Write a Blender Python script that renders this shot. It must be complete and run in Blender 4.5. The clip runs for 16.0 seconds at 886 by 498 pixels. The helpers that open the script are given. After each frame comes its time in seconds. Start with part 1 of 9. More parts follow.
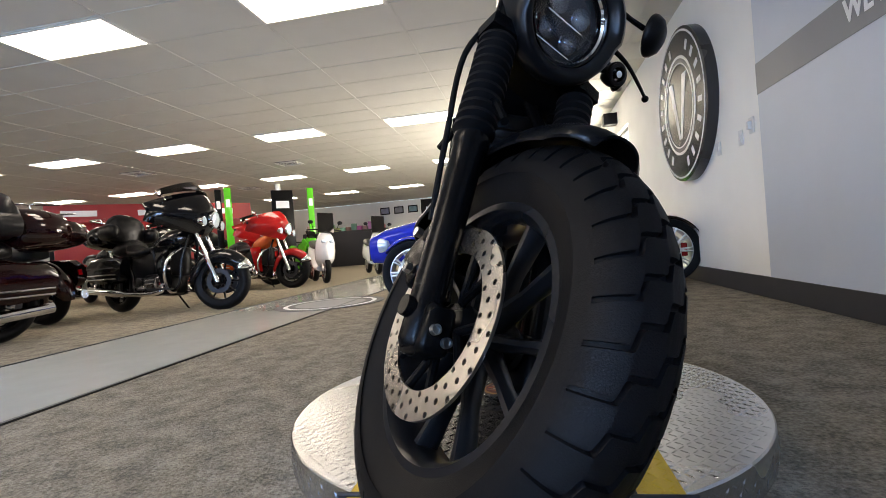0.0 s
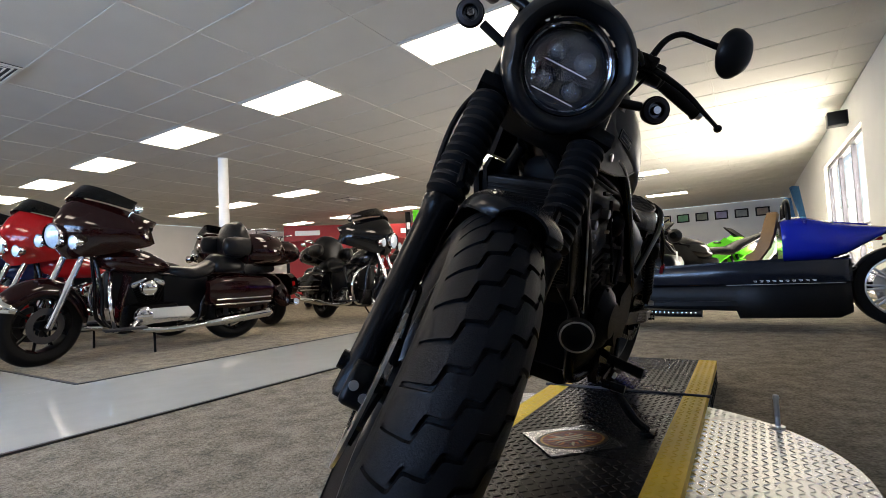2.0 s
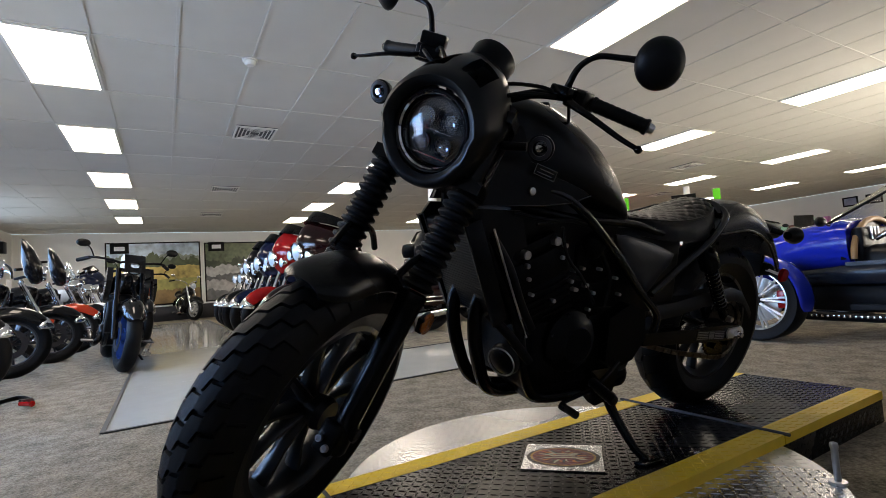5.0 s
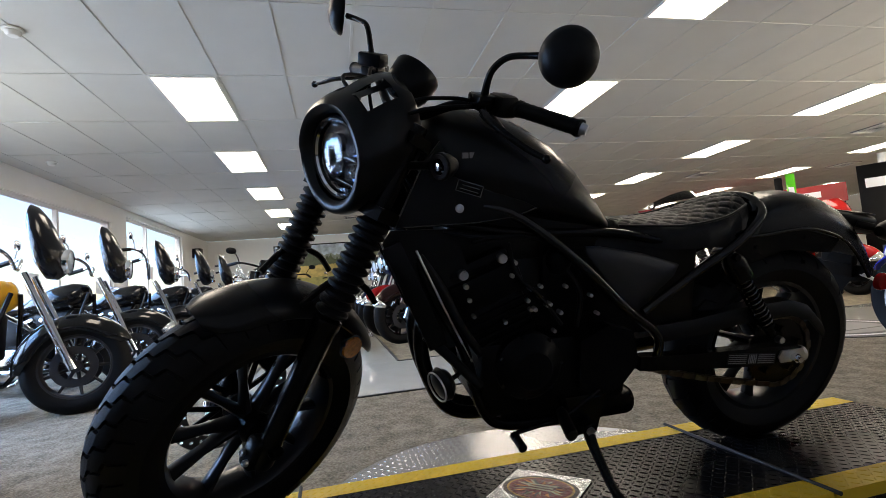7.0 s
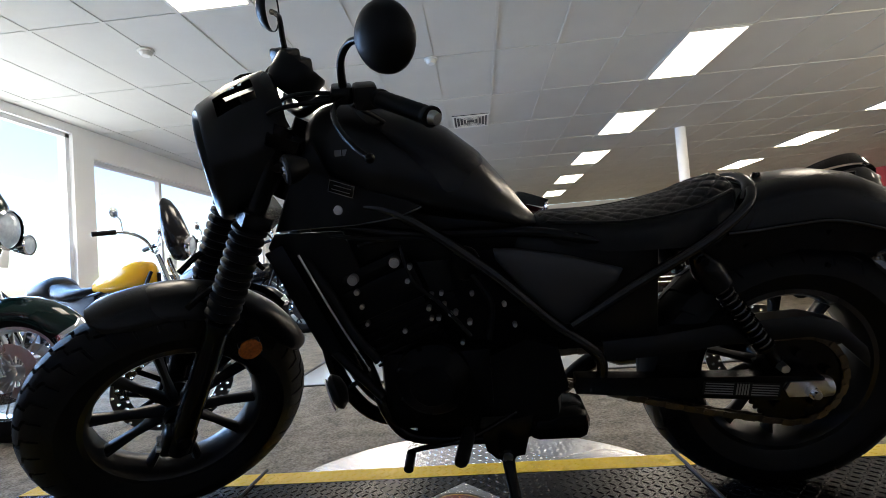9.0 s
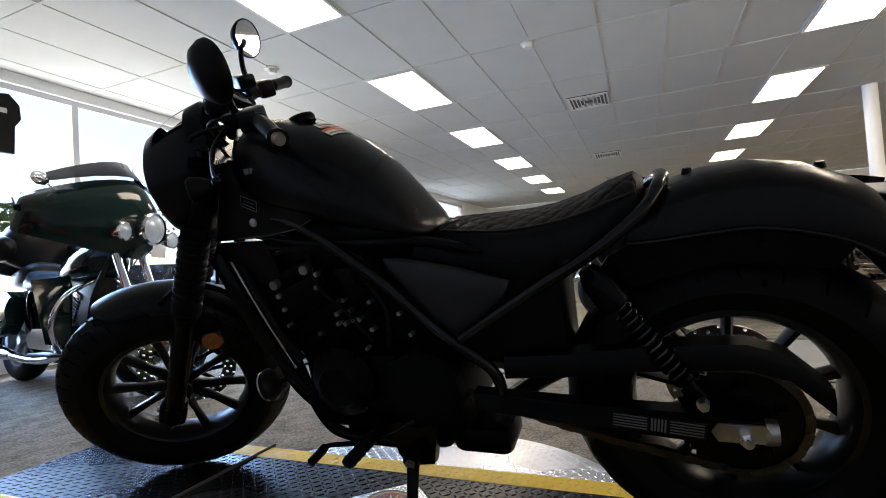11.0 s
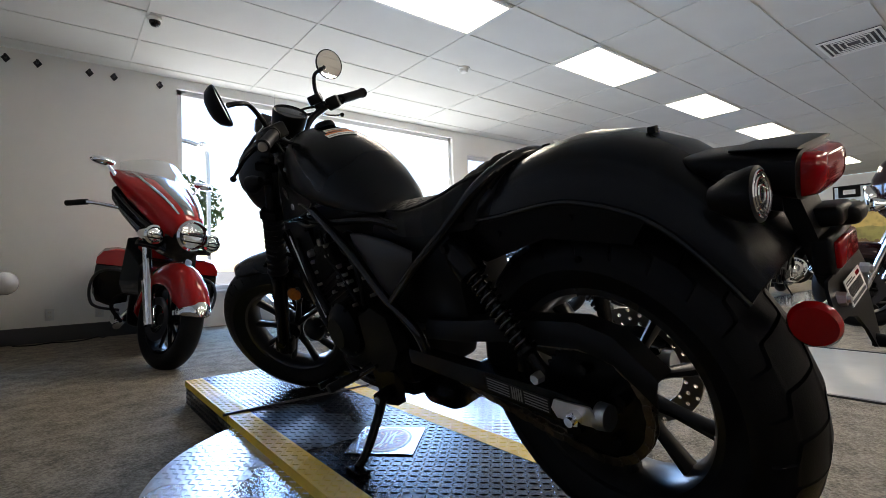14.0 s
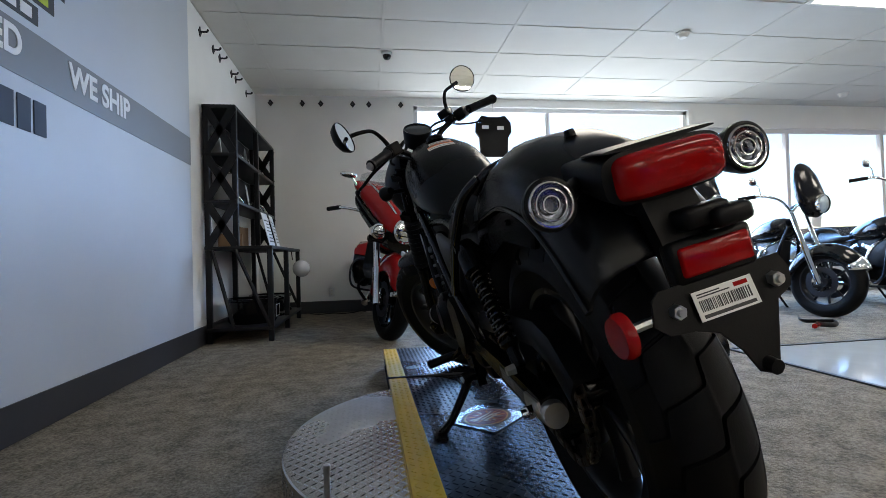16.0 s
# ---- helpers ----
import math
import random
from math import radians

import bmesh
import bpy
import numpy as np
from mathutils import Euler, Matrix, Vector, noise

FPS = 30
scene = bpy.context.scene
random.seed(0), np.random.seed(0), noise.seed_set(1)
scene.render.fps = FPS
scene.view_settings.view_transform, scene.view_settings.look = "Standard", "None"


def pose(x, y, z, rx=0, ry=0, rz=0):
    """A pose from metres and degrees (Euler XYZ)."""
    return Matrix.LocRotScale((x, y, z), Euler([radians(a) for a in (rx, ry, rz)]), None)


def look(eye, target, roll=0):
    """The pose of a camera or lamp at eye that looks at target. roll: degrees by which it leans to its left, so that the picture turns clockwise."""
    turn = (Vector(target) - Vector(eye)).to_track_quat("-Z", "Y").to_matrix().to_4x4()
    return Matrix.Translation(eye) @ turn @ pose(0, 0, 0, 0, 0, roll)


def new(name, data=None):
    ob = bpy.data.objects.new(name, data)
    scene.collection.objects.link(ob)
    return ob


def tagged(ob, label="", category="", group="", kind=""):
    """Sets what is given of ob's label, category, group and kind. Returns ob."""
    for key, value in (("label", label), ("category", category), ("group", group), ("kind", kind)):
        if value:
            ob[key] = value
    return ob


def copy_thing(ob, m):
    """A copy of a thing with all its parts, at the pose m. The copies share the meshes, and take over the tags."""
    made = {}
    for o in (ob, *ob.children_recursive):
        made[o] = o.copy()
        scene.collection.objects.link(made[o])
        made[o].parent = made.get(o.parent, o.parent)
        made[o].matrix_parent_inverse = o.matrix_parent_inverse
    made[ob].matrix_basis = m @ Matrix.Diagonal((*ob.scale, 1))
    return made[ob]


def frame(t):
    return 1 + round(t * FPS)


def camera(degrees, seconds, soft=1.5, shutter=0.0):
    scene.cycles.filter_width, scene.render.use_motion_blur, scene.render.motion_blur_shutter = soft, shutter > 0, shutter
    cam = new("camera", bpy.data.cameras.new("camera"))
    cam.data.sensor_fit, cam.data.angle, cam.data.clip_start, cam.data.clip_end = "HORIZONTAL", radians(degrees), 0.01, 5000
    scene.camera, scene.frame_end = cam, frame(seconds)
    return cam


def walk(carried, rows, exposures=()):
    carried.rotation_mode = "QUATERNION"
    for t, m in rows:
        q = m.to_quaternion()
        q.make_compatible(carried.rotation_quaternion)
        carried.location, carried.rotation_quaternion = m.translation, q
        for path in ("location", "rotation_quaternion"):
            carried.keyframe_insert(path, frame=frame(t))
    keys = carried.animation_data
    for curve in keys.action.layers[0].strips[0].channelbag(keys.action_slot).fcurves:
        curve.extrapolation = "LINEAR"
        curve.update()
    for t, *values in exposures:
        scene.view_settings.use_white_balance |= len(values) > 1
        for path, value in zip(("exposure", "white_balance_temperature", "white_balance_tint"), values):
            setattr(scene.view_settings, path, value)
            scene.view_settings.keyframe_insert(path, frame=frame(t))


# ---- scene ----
cam = camera(85.2, 16.0, soft=0.8)
PATH = [
    (0, (0.058, -1.523, 0.564), (-0.293, 0.446, 0.552), -4.45),
    (0.5, (0.151, -1.488, 0.557), (-0.376, 0.441, 0.555), -4.37),
    (1, (0.249, -1.462, 0.554), (-0.452, 0.411, 0.559), -3.48),
    (1.5, (0.333, -1.453, 0.571), (-0.566, 0.333, 0.620), -3.77),
    (2, (0.441, -1.420, 0.611), (-0.628, 0.266, 0.717), -2.80),
    (2.5, (0.540, -1.360, 0.618), (-0.642, 0.246, 0.763), -1.63),
    (3, (0.647, -1.309, 0.618), (-0.697, 0.166, 0.753), -2.04),
    (3.5, (0.762, -1.268, 0.636), (-0.694, 0.093, 0.803), -2.15),
    (4, (0.890, -1.196, 0.651), (-0.634, 0.086, 0.844), -2.72),
    (4.5, (0.995, -1.114, 0.669), (-0.625, 0.047, 0.836), -3.73),
    (5, (1.084, -1.037, 0.666), (-0.643, -0.037, 0.793), -4.11),
    (5.2, (1.115, -0.997, 0.663), (-0.659, -0.079, 0.780), -4.56),
    (7.3, (1.253, -0.456, 0.701), (-0.711, -0.105, 0.844), -5.00),
    (7.5, (1.247, -0.399, 0.700), (-0.728, -0.116, 0.839), -5.09),
    (8, (1.230, -0.249, 0.706), (-0.760, -0.071, 0.799), -4.93),
    (8.5, (1.216, -0.096, 0.709), (-0.781, -0.073, 0.815), -5.02),
    (9, (1.203, 0.047, 0.722), (-0.790, -0.099, 0.807), -4.27),
    (9.2, (1.197, 0.097, 0.725), (-0.789, -0.121, 0.816), -3.88),
    (11.3, (1.054, 0.687, 0.735), (-0.752, -0.168, 0.810), -3.05),
    (11.5, (1.039, 0.738, 0.724), (-0.734, -0.184, 0.805), -2.56),
    (12, (0.982, 0.856, 0.701), (-0.691, -0.237, 0.772), -3.51),
    (12.5, (0.936, 0.960, 0.683), (-0.649, -0.259, 0.736), -3.82),
    (13, (0.888, 1.091, 0.688), (-0.574, -0.274, 0.707), -3.91),
    (13.5, (0.841, 1.198, 0.689), (-0.515, -0.271, 0.731), -2.23),
    (14, (0.776, 1.284, 0.672), (-0.466, -0.283, 0.727), -1.66),
    (14.5, (0.688, 1.380, 0.678), (-0.396, -0.300, 0.739), -2.10),
    (15, (0.590, 1.490, 0.672), (-0.239, -0.330, 0.700), -2.47),
    (15.5, (0.486, 1.576, 0.681), (-0.075, -0.344, 0.713), -2.70),
    (16, (0.361, 1.617, 0.682), (0.061, -0.361, 0.716), -1.70),
]
walk(cam, [(t, look(eye, target, roll)) for t, eye, target, roll in PATH],
     ((0.0, 0.46, 7000, 14), (2.0, 0.31, 7000, 14), (5.0, 0.19, 7000, 14), (9.0, 0.25, 6900, 12), (12.0, 0.19, 7100, 14), (14.5, 0.33, 6950, 13), (16.0, 0.22, 6450, 10)))

# ---- world, daylight, exposure ----
world = bpy.data.worlds.new("world")
scene.world = world
world.use_nodes = True
_wn = world.node_tree.nodes
_sky = _wn.new("ShaderNodeTexSky")
_sky.sky_type = "NISHITA"
_sky.sun_disc = False
_sky.sun_elevation = radians(48)
_sky.sun_rotation = radians(150)
world.node_tree.links.new(_sky.outputs[0], _wn["Background"].inputs[0])
_wn["Background"].inputs[1].default_value = 0.3
sun = new("sun", bpy.data.lights.new("sun", "SUN"))
sun.data.energy, sun.data.angle, sun.data.color = 3.5, radians(0.5), (1.0, 0.95, 0.87)
sun.matrix_world = look((6.0, -9.0, 14.0), (-3.0, -3.0, 0.0))
LAMP_GLOW = 12.5          # brightness of the ceiling panels
H = 2.858                # ceiling height


def daylight(x, y, z, tx, ty, tz, w, h, watts, color=(0.55, 0.75, 1.0), spread=180):
    """The sky's light in a window's opening."""
    a = new("window_daylight", bpy.data.lights.new("window_daylight", "AREA"))
    a.data.shape, a.data.size, a.data.size_y = "RECTANGLE", w, h
    a.data.energy, a.data.color, a.data.spread = watts, color, radians(spread)
    a.matrix_world = look((x, y, z), (tx, ty, tz))
    return a


# blue sky light falls inwards and down; light thrown back by the ground outside goes up
daylight(-2.35, -5.0, 1.55, -2.35, -1.0, -1.0, 3.9, 2.1, 230, (0.20, 0.47, 1.0), 120)
daylight(-2.35, -5.0, 1.50, -2.35, -1.0, 4.0, 3.9, 1.9, 112, (0.84, 0.93, 1.0))
daylight(-7.15, -5.0, 1.45, -7.15, -1.0, -1.0, 4.7, 1.85, 190, (0.22, 0.49, 1.0), 120)
daylight(-12.1, -5.0, 1.55, -12.1, 0.0, 1.2, 3.6, 2.0, 70)
daylight(2.0, 8.5, 1.2, -3.0, 8.5, 1.0, 3.5, 2.1, 560, (1.0, 0.96, 0.86))

# ---- mesh helpers ----
class Geo:
    """Collects vertices and faces of one part."""

    def __init__(self):
        self.v, self.f = [], []

    def add(self, verts, faces, m=None):
        n = len(self.v)
        self.v += [tuple(m @ Vector(p)) if m else tuple(p) for p in verts]
        self.f += [tuple(i + n for i in f) for f in faces]
        return self

    def box(self, x0, y0, z0, x1, y1, z1, m=None, bevel=0.0):
        if bevel <= 0:
            vs = [(x, y, z) for x in (x0, x1) for y in (y0, y1) for z in (z0, z1)]
            return self.add(vs, [(0, 1, 3, 2), (4, 6, 7, 5), (0, 4, 5, 1), (2, 3, 7, 6), (0, 2, 6, 4), (1, 5, 7, 3)], m)
        bm = bmesh.new()
        bmesh.ops.create_cube(bm, size=1)
        for v in bm.verts:
            v.co = Vector(((x0 + x1) / 2 + v.co.x * (x1 - x0), (y0 + y1) / 2 + v.co.y * (y1 - y0), (z0 + z1) / 2 + v.co.z * (z1 - z0)))
        bmesh.ops.bevel(bm, geom=bm.edges[:], offset=bevel, segments=2, affect="EDGES", profile=0.5)
        bm.verts.index_update()
        self.add([v.co[:] for v in bm.verts], [[v.index for v in f.verts] for f in bm.faces], m)
        bm.free()
        return self

    def loft(self, rings, m=None, caps=True, closed=True):
        n = len(rings[0])
        vs = [p for r in rings for p in r]
        fs = []
        for a in range(len(rings) - 1):
            for b in range(n if closed else n - 1):
                c = (b + 1) % n
                fs.append((a * n + b, a * n + c, (a + 1) * n + c, (a + 1) * n + b))
        if caps and closed:
            fs.append(tuple(reversed(range(n))))
            fs.append(tuple(range((len(rings) - 1) * n, len(rings) * n)))
        return self.add(vs, fs, m)

    def cyl(self, p0, p1, r0, r1=None, n=16, m=None, caps=True):
        p0, p1 = Vector(p0), Vector(p1)
        r1 = r0 if r1 is None else r1
        d = (p1 - p0).normalized()
        u = d.orthogonal().normalized()
        w = d.cross(u)
        ring = lambda p, r: [p + (u * math.cos(2 * math.pi * k / n) + w * math.sin(2 * math.pi * k / n)) * r for k in range(n)]
        return self.loft([ring(p0, r0), ring(p1, r1)], m, caps)

    def lathe(self, prof, origin, axis, n=32, m=None, start=0.0, turn=360.0):
        """prof: (radius, height along the axis)."""
        o, d = Vector(origin), Vector(axis).normalized()
        u = d.orthogonal().normalized() if abs(d.y) < 0.9 else Vector((1, 0, 0))
        w = d.cross(u)
        full = turn >= 359.9
        k = n if full else n + 1
        rings = []
        for r, h in prof:
            rings.append([o + d * h + (u * math.cos(radians(start + turn * i / n)) + w * math.sin(radians(start + turn * i / n))) * r for i in range(k)])
        return self.loft(rings, m, caps=False, closed=full)

    def tube(self, pts, r, n=10, m=None, smooth=6, flat=1.0, caps=True):
        """A bent round bar; r is one radius or one for each point."""
        P = [Vector(p) for p in pts]
        rs = list(r) if isinstance(r, (list, tuple)) else [r] * len(P)
        if smooth and len(P) > 2:
            Q, R = [], []
            for i in range(len(P) - 1):
                a, b, c, d = P[max(i - 1, 0)], P[i], P[i + 1], P[min(i + 2, len(P) - 1)]
                for k in range(smooth):
                    t = k / smooth
                    Q.append(0.5 * (2 * b + (c - a) * t + (2 * a - 5 * b + 4 * c - d) * t * t + (3 * b - a - 3 * c + d) * t ** 3))
                    R.append(rs[i] + (rs[i + 1] - rs[i]) * t)
            P, rs = Q + [P[-1]], R + [rs[-1]]
        u = None
        rings = []
        for i, p in enumerate(P):
            d = (P[min(i + 1, len(P) - 1)] - P[max(i - 1, 0)]).normalized()
            u = d.orthogonal().normalized() if u is None else (u - d * u.dot(d)).normalized()
            w = d.cross(u)
            rings.append([p + (u * math.cos(2 * math.pi * k / n) + w * math.sin(2 * math.pi * k / n) * flat) * rs[i] for k in range(n)])
        return self.loft(rings, m, caps)

    def ball(self, c, r, n=16, k=10, m=None):
        r = r if isinstance(r, (list, tuple)) else (r, r, r)
        rings = []
        for i in range(1, k):
            a = math.pi * i / k
            rings.append([(c[0] + r[0] * math.sin(a) * math.cos(2 * math.pi * j / n), c[1] + r[1] * math.sin(a) * math.sin(2 * math.pi * j / n), c[2] - r[2] * math.cos(a)) for j in range(n)])
        return self.loft(rings, m, True)

    def plate(self, poly, t, m=None):
        """A flat sheet: poly in x, y; from z = 0 to t."""
        n = len(poly)
        return self.loft([[(x, y, 0) for x, y in poly], [(x, y, t) for x, y in poly]], m)

    def side(self, poly, y0, y1, m=None):
        """A sheet that stands on edge: poly in x, z; from y0 to y1."""
        return self.loft([[(x, y0, z) for x, z in poly], [(x, y1, z) for x, z in poly]], m)

    def ring(self, c, axis, R, r, n=40, k=10, m=None, flat=1.0):
        prof = [(R + r * math.cos(2 * math.pi * i / k), r * flat * math.sin(2 * math.pi * i / k)) for i in range(k + 1)]
        return self.lathe(prof, c, axis, n, m)

    def mesh(self, name, smooth=40, fix=True):
        me = bpy.data.meshes.new(name)
        me.from_pydata(self.v, [], self.f)
        if fix:
            bm = bmesh.new()
            bm.from_mesh(me)
            bmesh.ops.remove_doubles(bm, verts=bm.verts[:], dist=1e-5)
            bmesh.ops.recalc_face_normals(bm, faces=bm.faces[:])
            bm.to_mesh(me)
            bm.free()
        me.update()
        if smooth:
            me.polygons.foreach_set("use_smooth", [True] * len(me.polygons))
            me.set_sharp_from_angle(angle=radians(smooth))
        return me


def part(name, geo, material, parent=None, label="", smooth=40, fix=True):
    """Links a Geo as one mesh object, under a thing or a part."""
    me = geo.mesh(name, smooth, fix)
    me.materials.append(material)
    ob = new(name, me)
    if parent:
        ob.parent = parent
    if label:
        ob["label"] = label
    return ob


def structure(name, geo, material, label="", smooth=0, fix=True):
    return tagged(part(name, geo, material, None, "", smooth, fix), label, name.split("_")[0], kind="structure")


def thing(name, label, category, m=None, group="", kind=""):
    """An Empty at the thing's base."""
    ob = new(name)
    ob.empty_display_size = 0.1
    if m is not None:
        ob.matrix_basis = m
    return tagged(ob, label, category, group, kind)


# ---- materials ----
def material(name, color, rough=0.5, metal=0.0, vary=0.12, scale=30.0, bump=0.0, bump_scale=200.0, rvary=0.08, coat=0.0, stain=0.0, emit=None, spec=0.5):
    m = bpy.data.materials.new(name)
    m.use_nodes = True
    nt = m.node_tree
    b = nt.nodes["Principled BSDF"]
    b.inputs["Metallic"].default_value = metal
    b.inputs["Specular IOR Level"].default_value = spec
    b.inputs["Coat Weight"].default_value = coat
    b.inputs["Coat Roughness"].default_value = 0.04
    tc = nt.nodes.new("ShaderNodeTexCoord")
    n1 = nt.nodes.new("ShaderNodeTexNoise")
    n1.inputs["Scale"].default_value, n1.inputs["Detail"].default_value = scale, 6
    nt.links.new(tc.outputs["Object"], n1.inputs["Vector"])
    n2 = nt.nodes.new("ShaderNodeTexNoise")
    n2.inputs["Scale"].default_value, n2.inputs["Detail"].default_value = scale / 9, 3
    nt.links.new(tc.outputs["Object"], n2.inputs["Vector"])
    mix = nt.nodes.new("ShaderNodeMath")
    mix.operation = "MULTIPLY_ADD"
    nt.links.new(n1.outputs["Fac"], mix.inputs[0])
    mix.inputs[1].default_value = 0.6
    ma = nt.nodes.new("ShaderNodeMath")
    ma.operation = "MULTIPLY"
    nt.links.new(n2.outputs["Fac"], ma.inputs[0])
    ma.inputs[1].default_value = 0.4 + stain
    nt.links.new(ma.outputs[0], mix.inputs[2])
    ramp = nt.nodes.new("ShaderNodeValToRGB")
    c = Vector(color)
    ramp.color_ramp.elements[0].position, ramp.color_ramp.elements[1].position = 0.3, 0.75
    ramp.color_ramp.elements[0].color = (*(c * (1 - vary)), 1)
    ramp.color_ramp.elements[1].color = (*[min(1.0, x) for x in c * (1 + vary)], 1)
    nt.links.new(mix.outputs[0], ramp.inputs[0])
    nt.links.new(ramp.outputs[0], b.inputs["Base Color"])
    mr = nt.nodes.new("ShaderNodeMapRange")
    mr.inputs["To Min"].default_value, mr.inputs["To Max"].default_value = max(0.02, rough - rvary), min(1.0, rough + rvary)
    nt.links.new(n2.outputs["Fac"], mr.inputs["Value"])
    nt.links.new(mr.outputs[0], b.inputs["Roughness"])
    if bump:
        n3 = nt.nodes.new("ShaderNodeTexNoise")
        n3.inputs["Scale"].default_value, n3.inputs["Detail"].default_value = bump_scale, 4
        nt.links.new(tc.outputs["Object"], n3.inputs["Vector"])
        bp = nt.nodes.new("ShaderNodeBump")
        bp.inputs["Strength"].default_value, bp.inputs["Distance"].default_value = bump, 0.01
        nt.links.new(n3.outputs["Fac"], bp.inputs["Height"])
        nt.links.new(bp.outputs[0], b.inputs["Normal"])
    if emit:
        b.inputs["Emission Color"].default_value = (*emit[0], 1)
        b.inputs["Emission Strength"].default_value = emit[1]
    return m


def glass(name, color=(1, 1, 1), rough=0.0, alpha=0.12):
    """A clear pane: mostly see-through with a real surface gloss."""
    m = bpy.data.materials.new(name)
    m.use_nodes = True
    nt = m.node_tree
    nt.nodes.remove(nt.nodes["Principled BSDF"])
    tr = nt.nodes.new("ShaderNodeBsdfTransparent")
    tr.inputs[0].default_value = (*color, 1)
    gl = nt.nodes.new("ShaderNodeBsdfGlossy")
    gl.inputs["Roughness"].default_value = rough
    lw = nt.nodes.new("ShaderNodeLayerWeight")
    lw.inputs[0].default_value = 0.5
    pw = nt.nodes.new("ShaderNodeMath")
    pw.operation = "POWER"
    nt.links.new(lw.outputs["Facing"], pw.inputs[0])
    pw.inputs[1].default_value = 5.0
    fr = nt.nodes.new("ShaderNodeMath")
    fr.operation = "MULTIPLY_ADD"
    nt.links.new(pw.outputs[0], fr.inputs[0])
    fr.inputs[1].default_value, fr.inputs[2].default_value = 0.9, 0.04
    mx = nt.nodes.new("ShaderNodeMixShader")
    nt.links.new(fr.outputs[0], mx.inputs[0])
    nt.links.new(tr.outputs[0], mx.inputs[1])
    nt.links.new(gl.outputs[0], mx.inputs[2])
    nt.links.new(mx.outputs[0], nt.nodes["Material Output"].inputs[0])
    return m


def clear_lens(name, color, rough=0.05):
    m = bpy.data.materials.new(name)
    m.use_nodes = True
    b = m.node_tree.nodes["Principled BSDF"]
    b.inputs["Base Color"].default_value = (*color, 1)
    b.inputs["Roughness"].default_value = rough
    b.inputs["Transmission Weight"].default_value = 0.9
    b.inputs["IOR"].default_value = 1.4
    return m


M_WALL = material("white_wall_paint", (0.82, 0.82, 0.80), 0.75, vary=0.04, scale=3, bump=0.08, bump_scale=120)
M_GREY = material("grey_wall_paint", (0.52, 0.565, 0.64), 0.45, vary=0.05, scale=2, bump=0.04, bump_scale=150)
M_BAND = material("grey_band_vinyl", (0.19, 0.20, 0.22), 0.4, vary=0.04, scale=3)
M_WHITEVINYL = material("white_vinyl", (0.8, 0.8, 0.82), 0.35, vary=0.03, scale=5)
M_BASE = material("baseboard_rubber", (0.035, 0.035, 0.04), 0.4, vary=0.15, scale=8)
M_CEIL = material("ceiling_tile", (0.56, 0.55, 0.51), 0.9, vary=0.05, scale=2.5, bump=0.25, bump_scale=260)
M_TBAR = material("ceiling_grid", (0.68, 0.67, 0.63), 0.5, vary=0.05, scale=6)
M_PANEL = material("lamp_diffuser", (0.9, 0.9, 0.9), 0.5, vary=0.01, scale=30, emit=((1.0, 0.91, 0.77), LAMP_GLOW))
M_FRAME = material("window_frame_white", (0.66, 0.67, 0.68), 0.4, vary=0.05, scale=6)
M_DARKMETAL = material("dark_steel", (0.03, 0.03, 0.035), 0.45, 0.6, vary=0.2, scale=20)
M_BLACK = material("black_plastic", (0.003, 0.003, 0.0034), 0.38, spec=0.14, vary=0.2, scale=40, bump=0.05, bump_scale=400)
M_CHROME = material("chrome", (0.75, 0.75, 0.76), 0.07, 1.0, vary=0.04, scale=10, rvary=0.03)
M_STEEL = material("brushed_steel", (0.55, 0.55, 0.56), 0.3, 1.0, vary=0.1, scale=60)
M_RUBBER = material("tyre_rubber", (0.0028, 0.0029, 0.0036), 0.5, vary=0.3, scale=40, bump=0.12, bump_scale=500, spec=0.14)
M_GLASS = glass("window_glass")
M_CONC = material("concrete", (0.32, 0.31, 0.29), 0.85, vary=0.2, scale=4, bump=0.3, bump_scale=60)

# ---- the room ----
XW = 1.775     # side wall
YS = -4.86     # shop-window wall
XF = -17.1     # far end wall
YN = 20.5      # far wall of the long hall
T = 0.2

# carpet and vinyl aisles
def carpet_material():
    m = material("carpet", (0.25, 0.218, 0.168), 0.95, vary=0.44, scale=85, bump=1.0, bump_scale=140, stain=0.0, spec=0.08)
    for n in m.node_tree.nodes:
        if n.type == "VALTORGB":
            n.color_ramp.elements[0].position, n.color_ramp.elements[1].position = 0.37, 0.63
    return m


M_CARPET = carpet_material()
M_VINYL = material("polished_vinyl_tile", (0.48, 0.48, 0.44), 0.10, vary=0.06, scale=6, rvary=0.06, bump=0.03, bump_scale=9)
M_TRIM = material("floor_trim_dark", (0.03, 0.03, 0.03), 0.5)
AX0, AX1 = -3.385, -2.03    # aisle along the hall
AY0, AY1 = -1.345, -0.01  # aisle towards the far end wall
g = Geo()
g.box(XF - T, YS - T, -0.3, XW + T, YN + T, -0.004)
structure("floor", g, M_CARPET, "brown-grey speckled low-pile showroom carpet")
g = Geo()
g.box(AX0, AY0, -0.004, AX1, YN, 0.0)
structure("floor_aisle", g, M_VINYL, "glossy pale vinyl tile aisle let into the carpet")
g = Geo()
g.box(-14.5, AY0, -0.004, AX0 - 0.001, AY1, 0.0)
structure("floor_aisle_side", g, M_VINYL, "glossy pale vinyl tile aisle let into the carpet")
g = Geo()
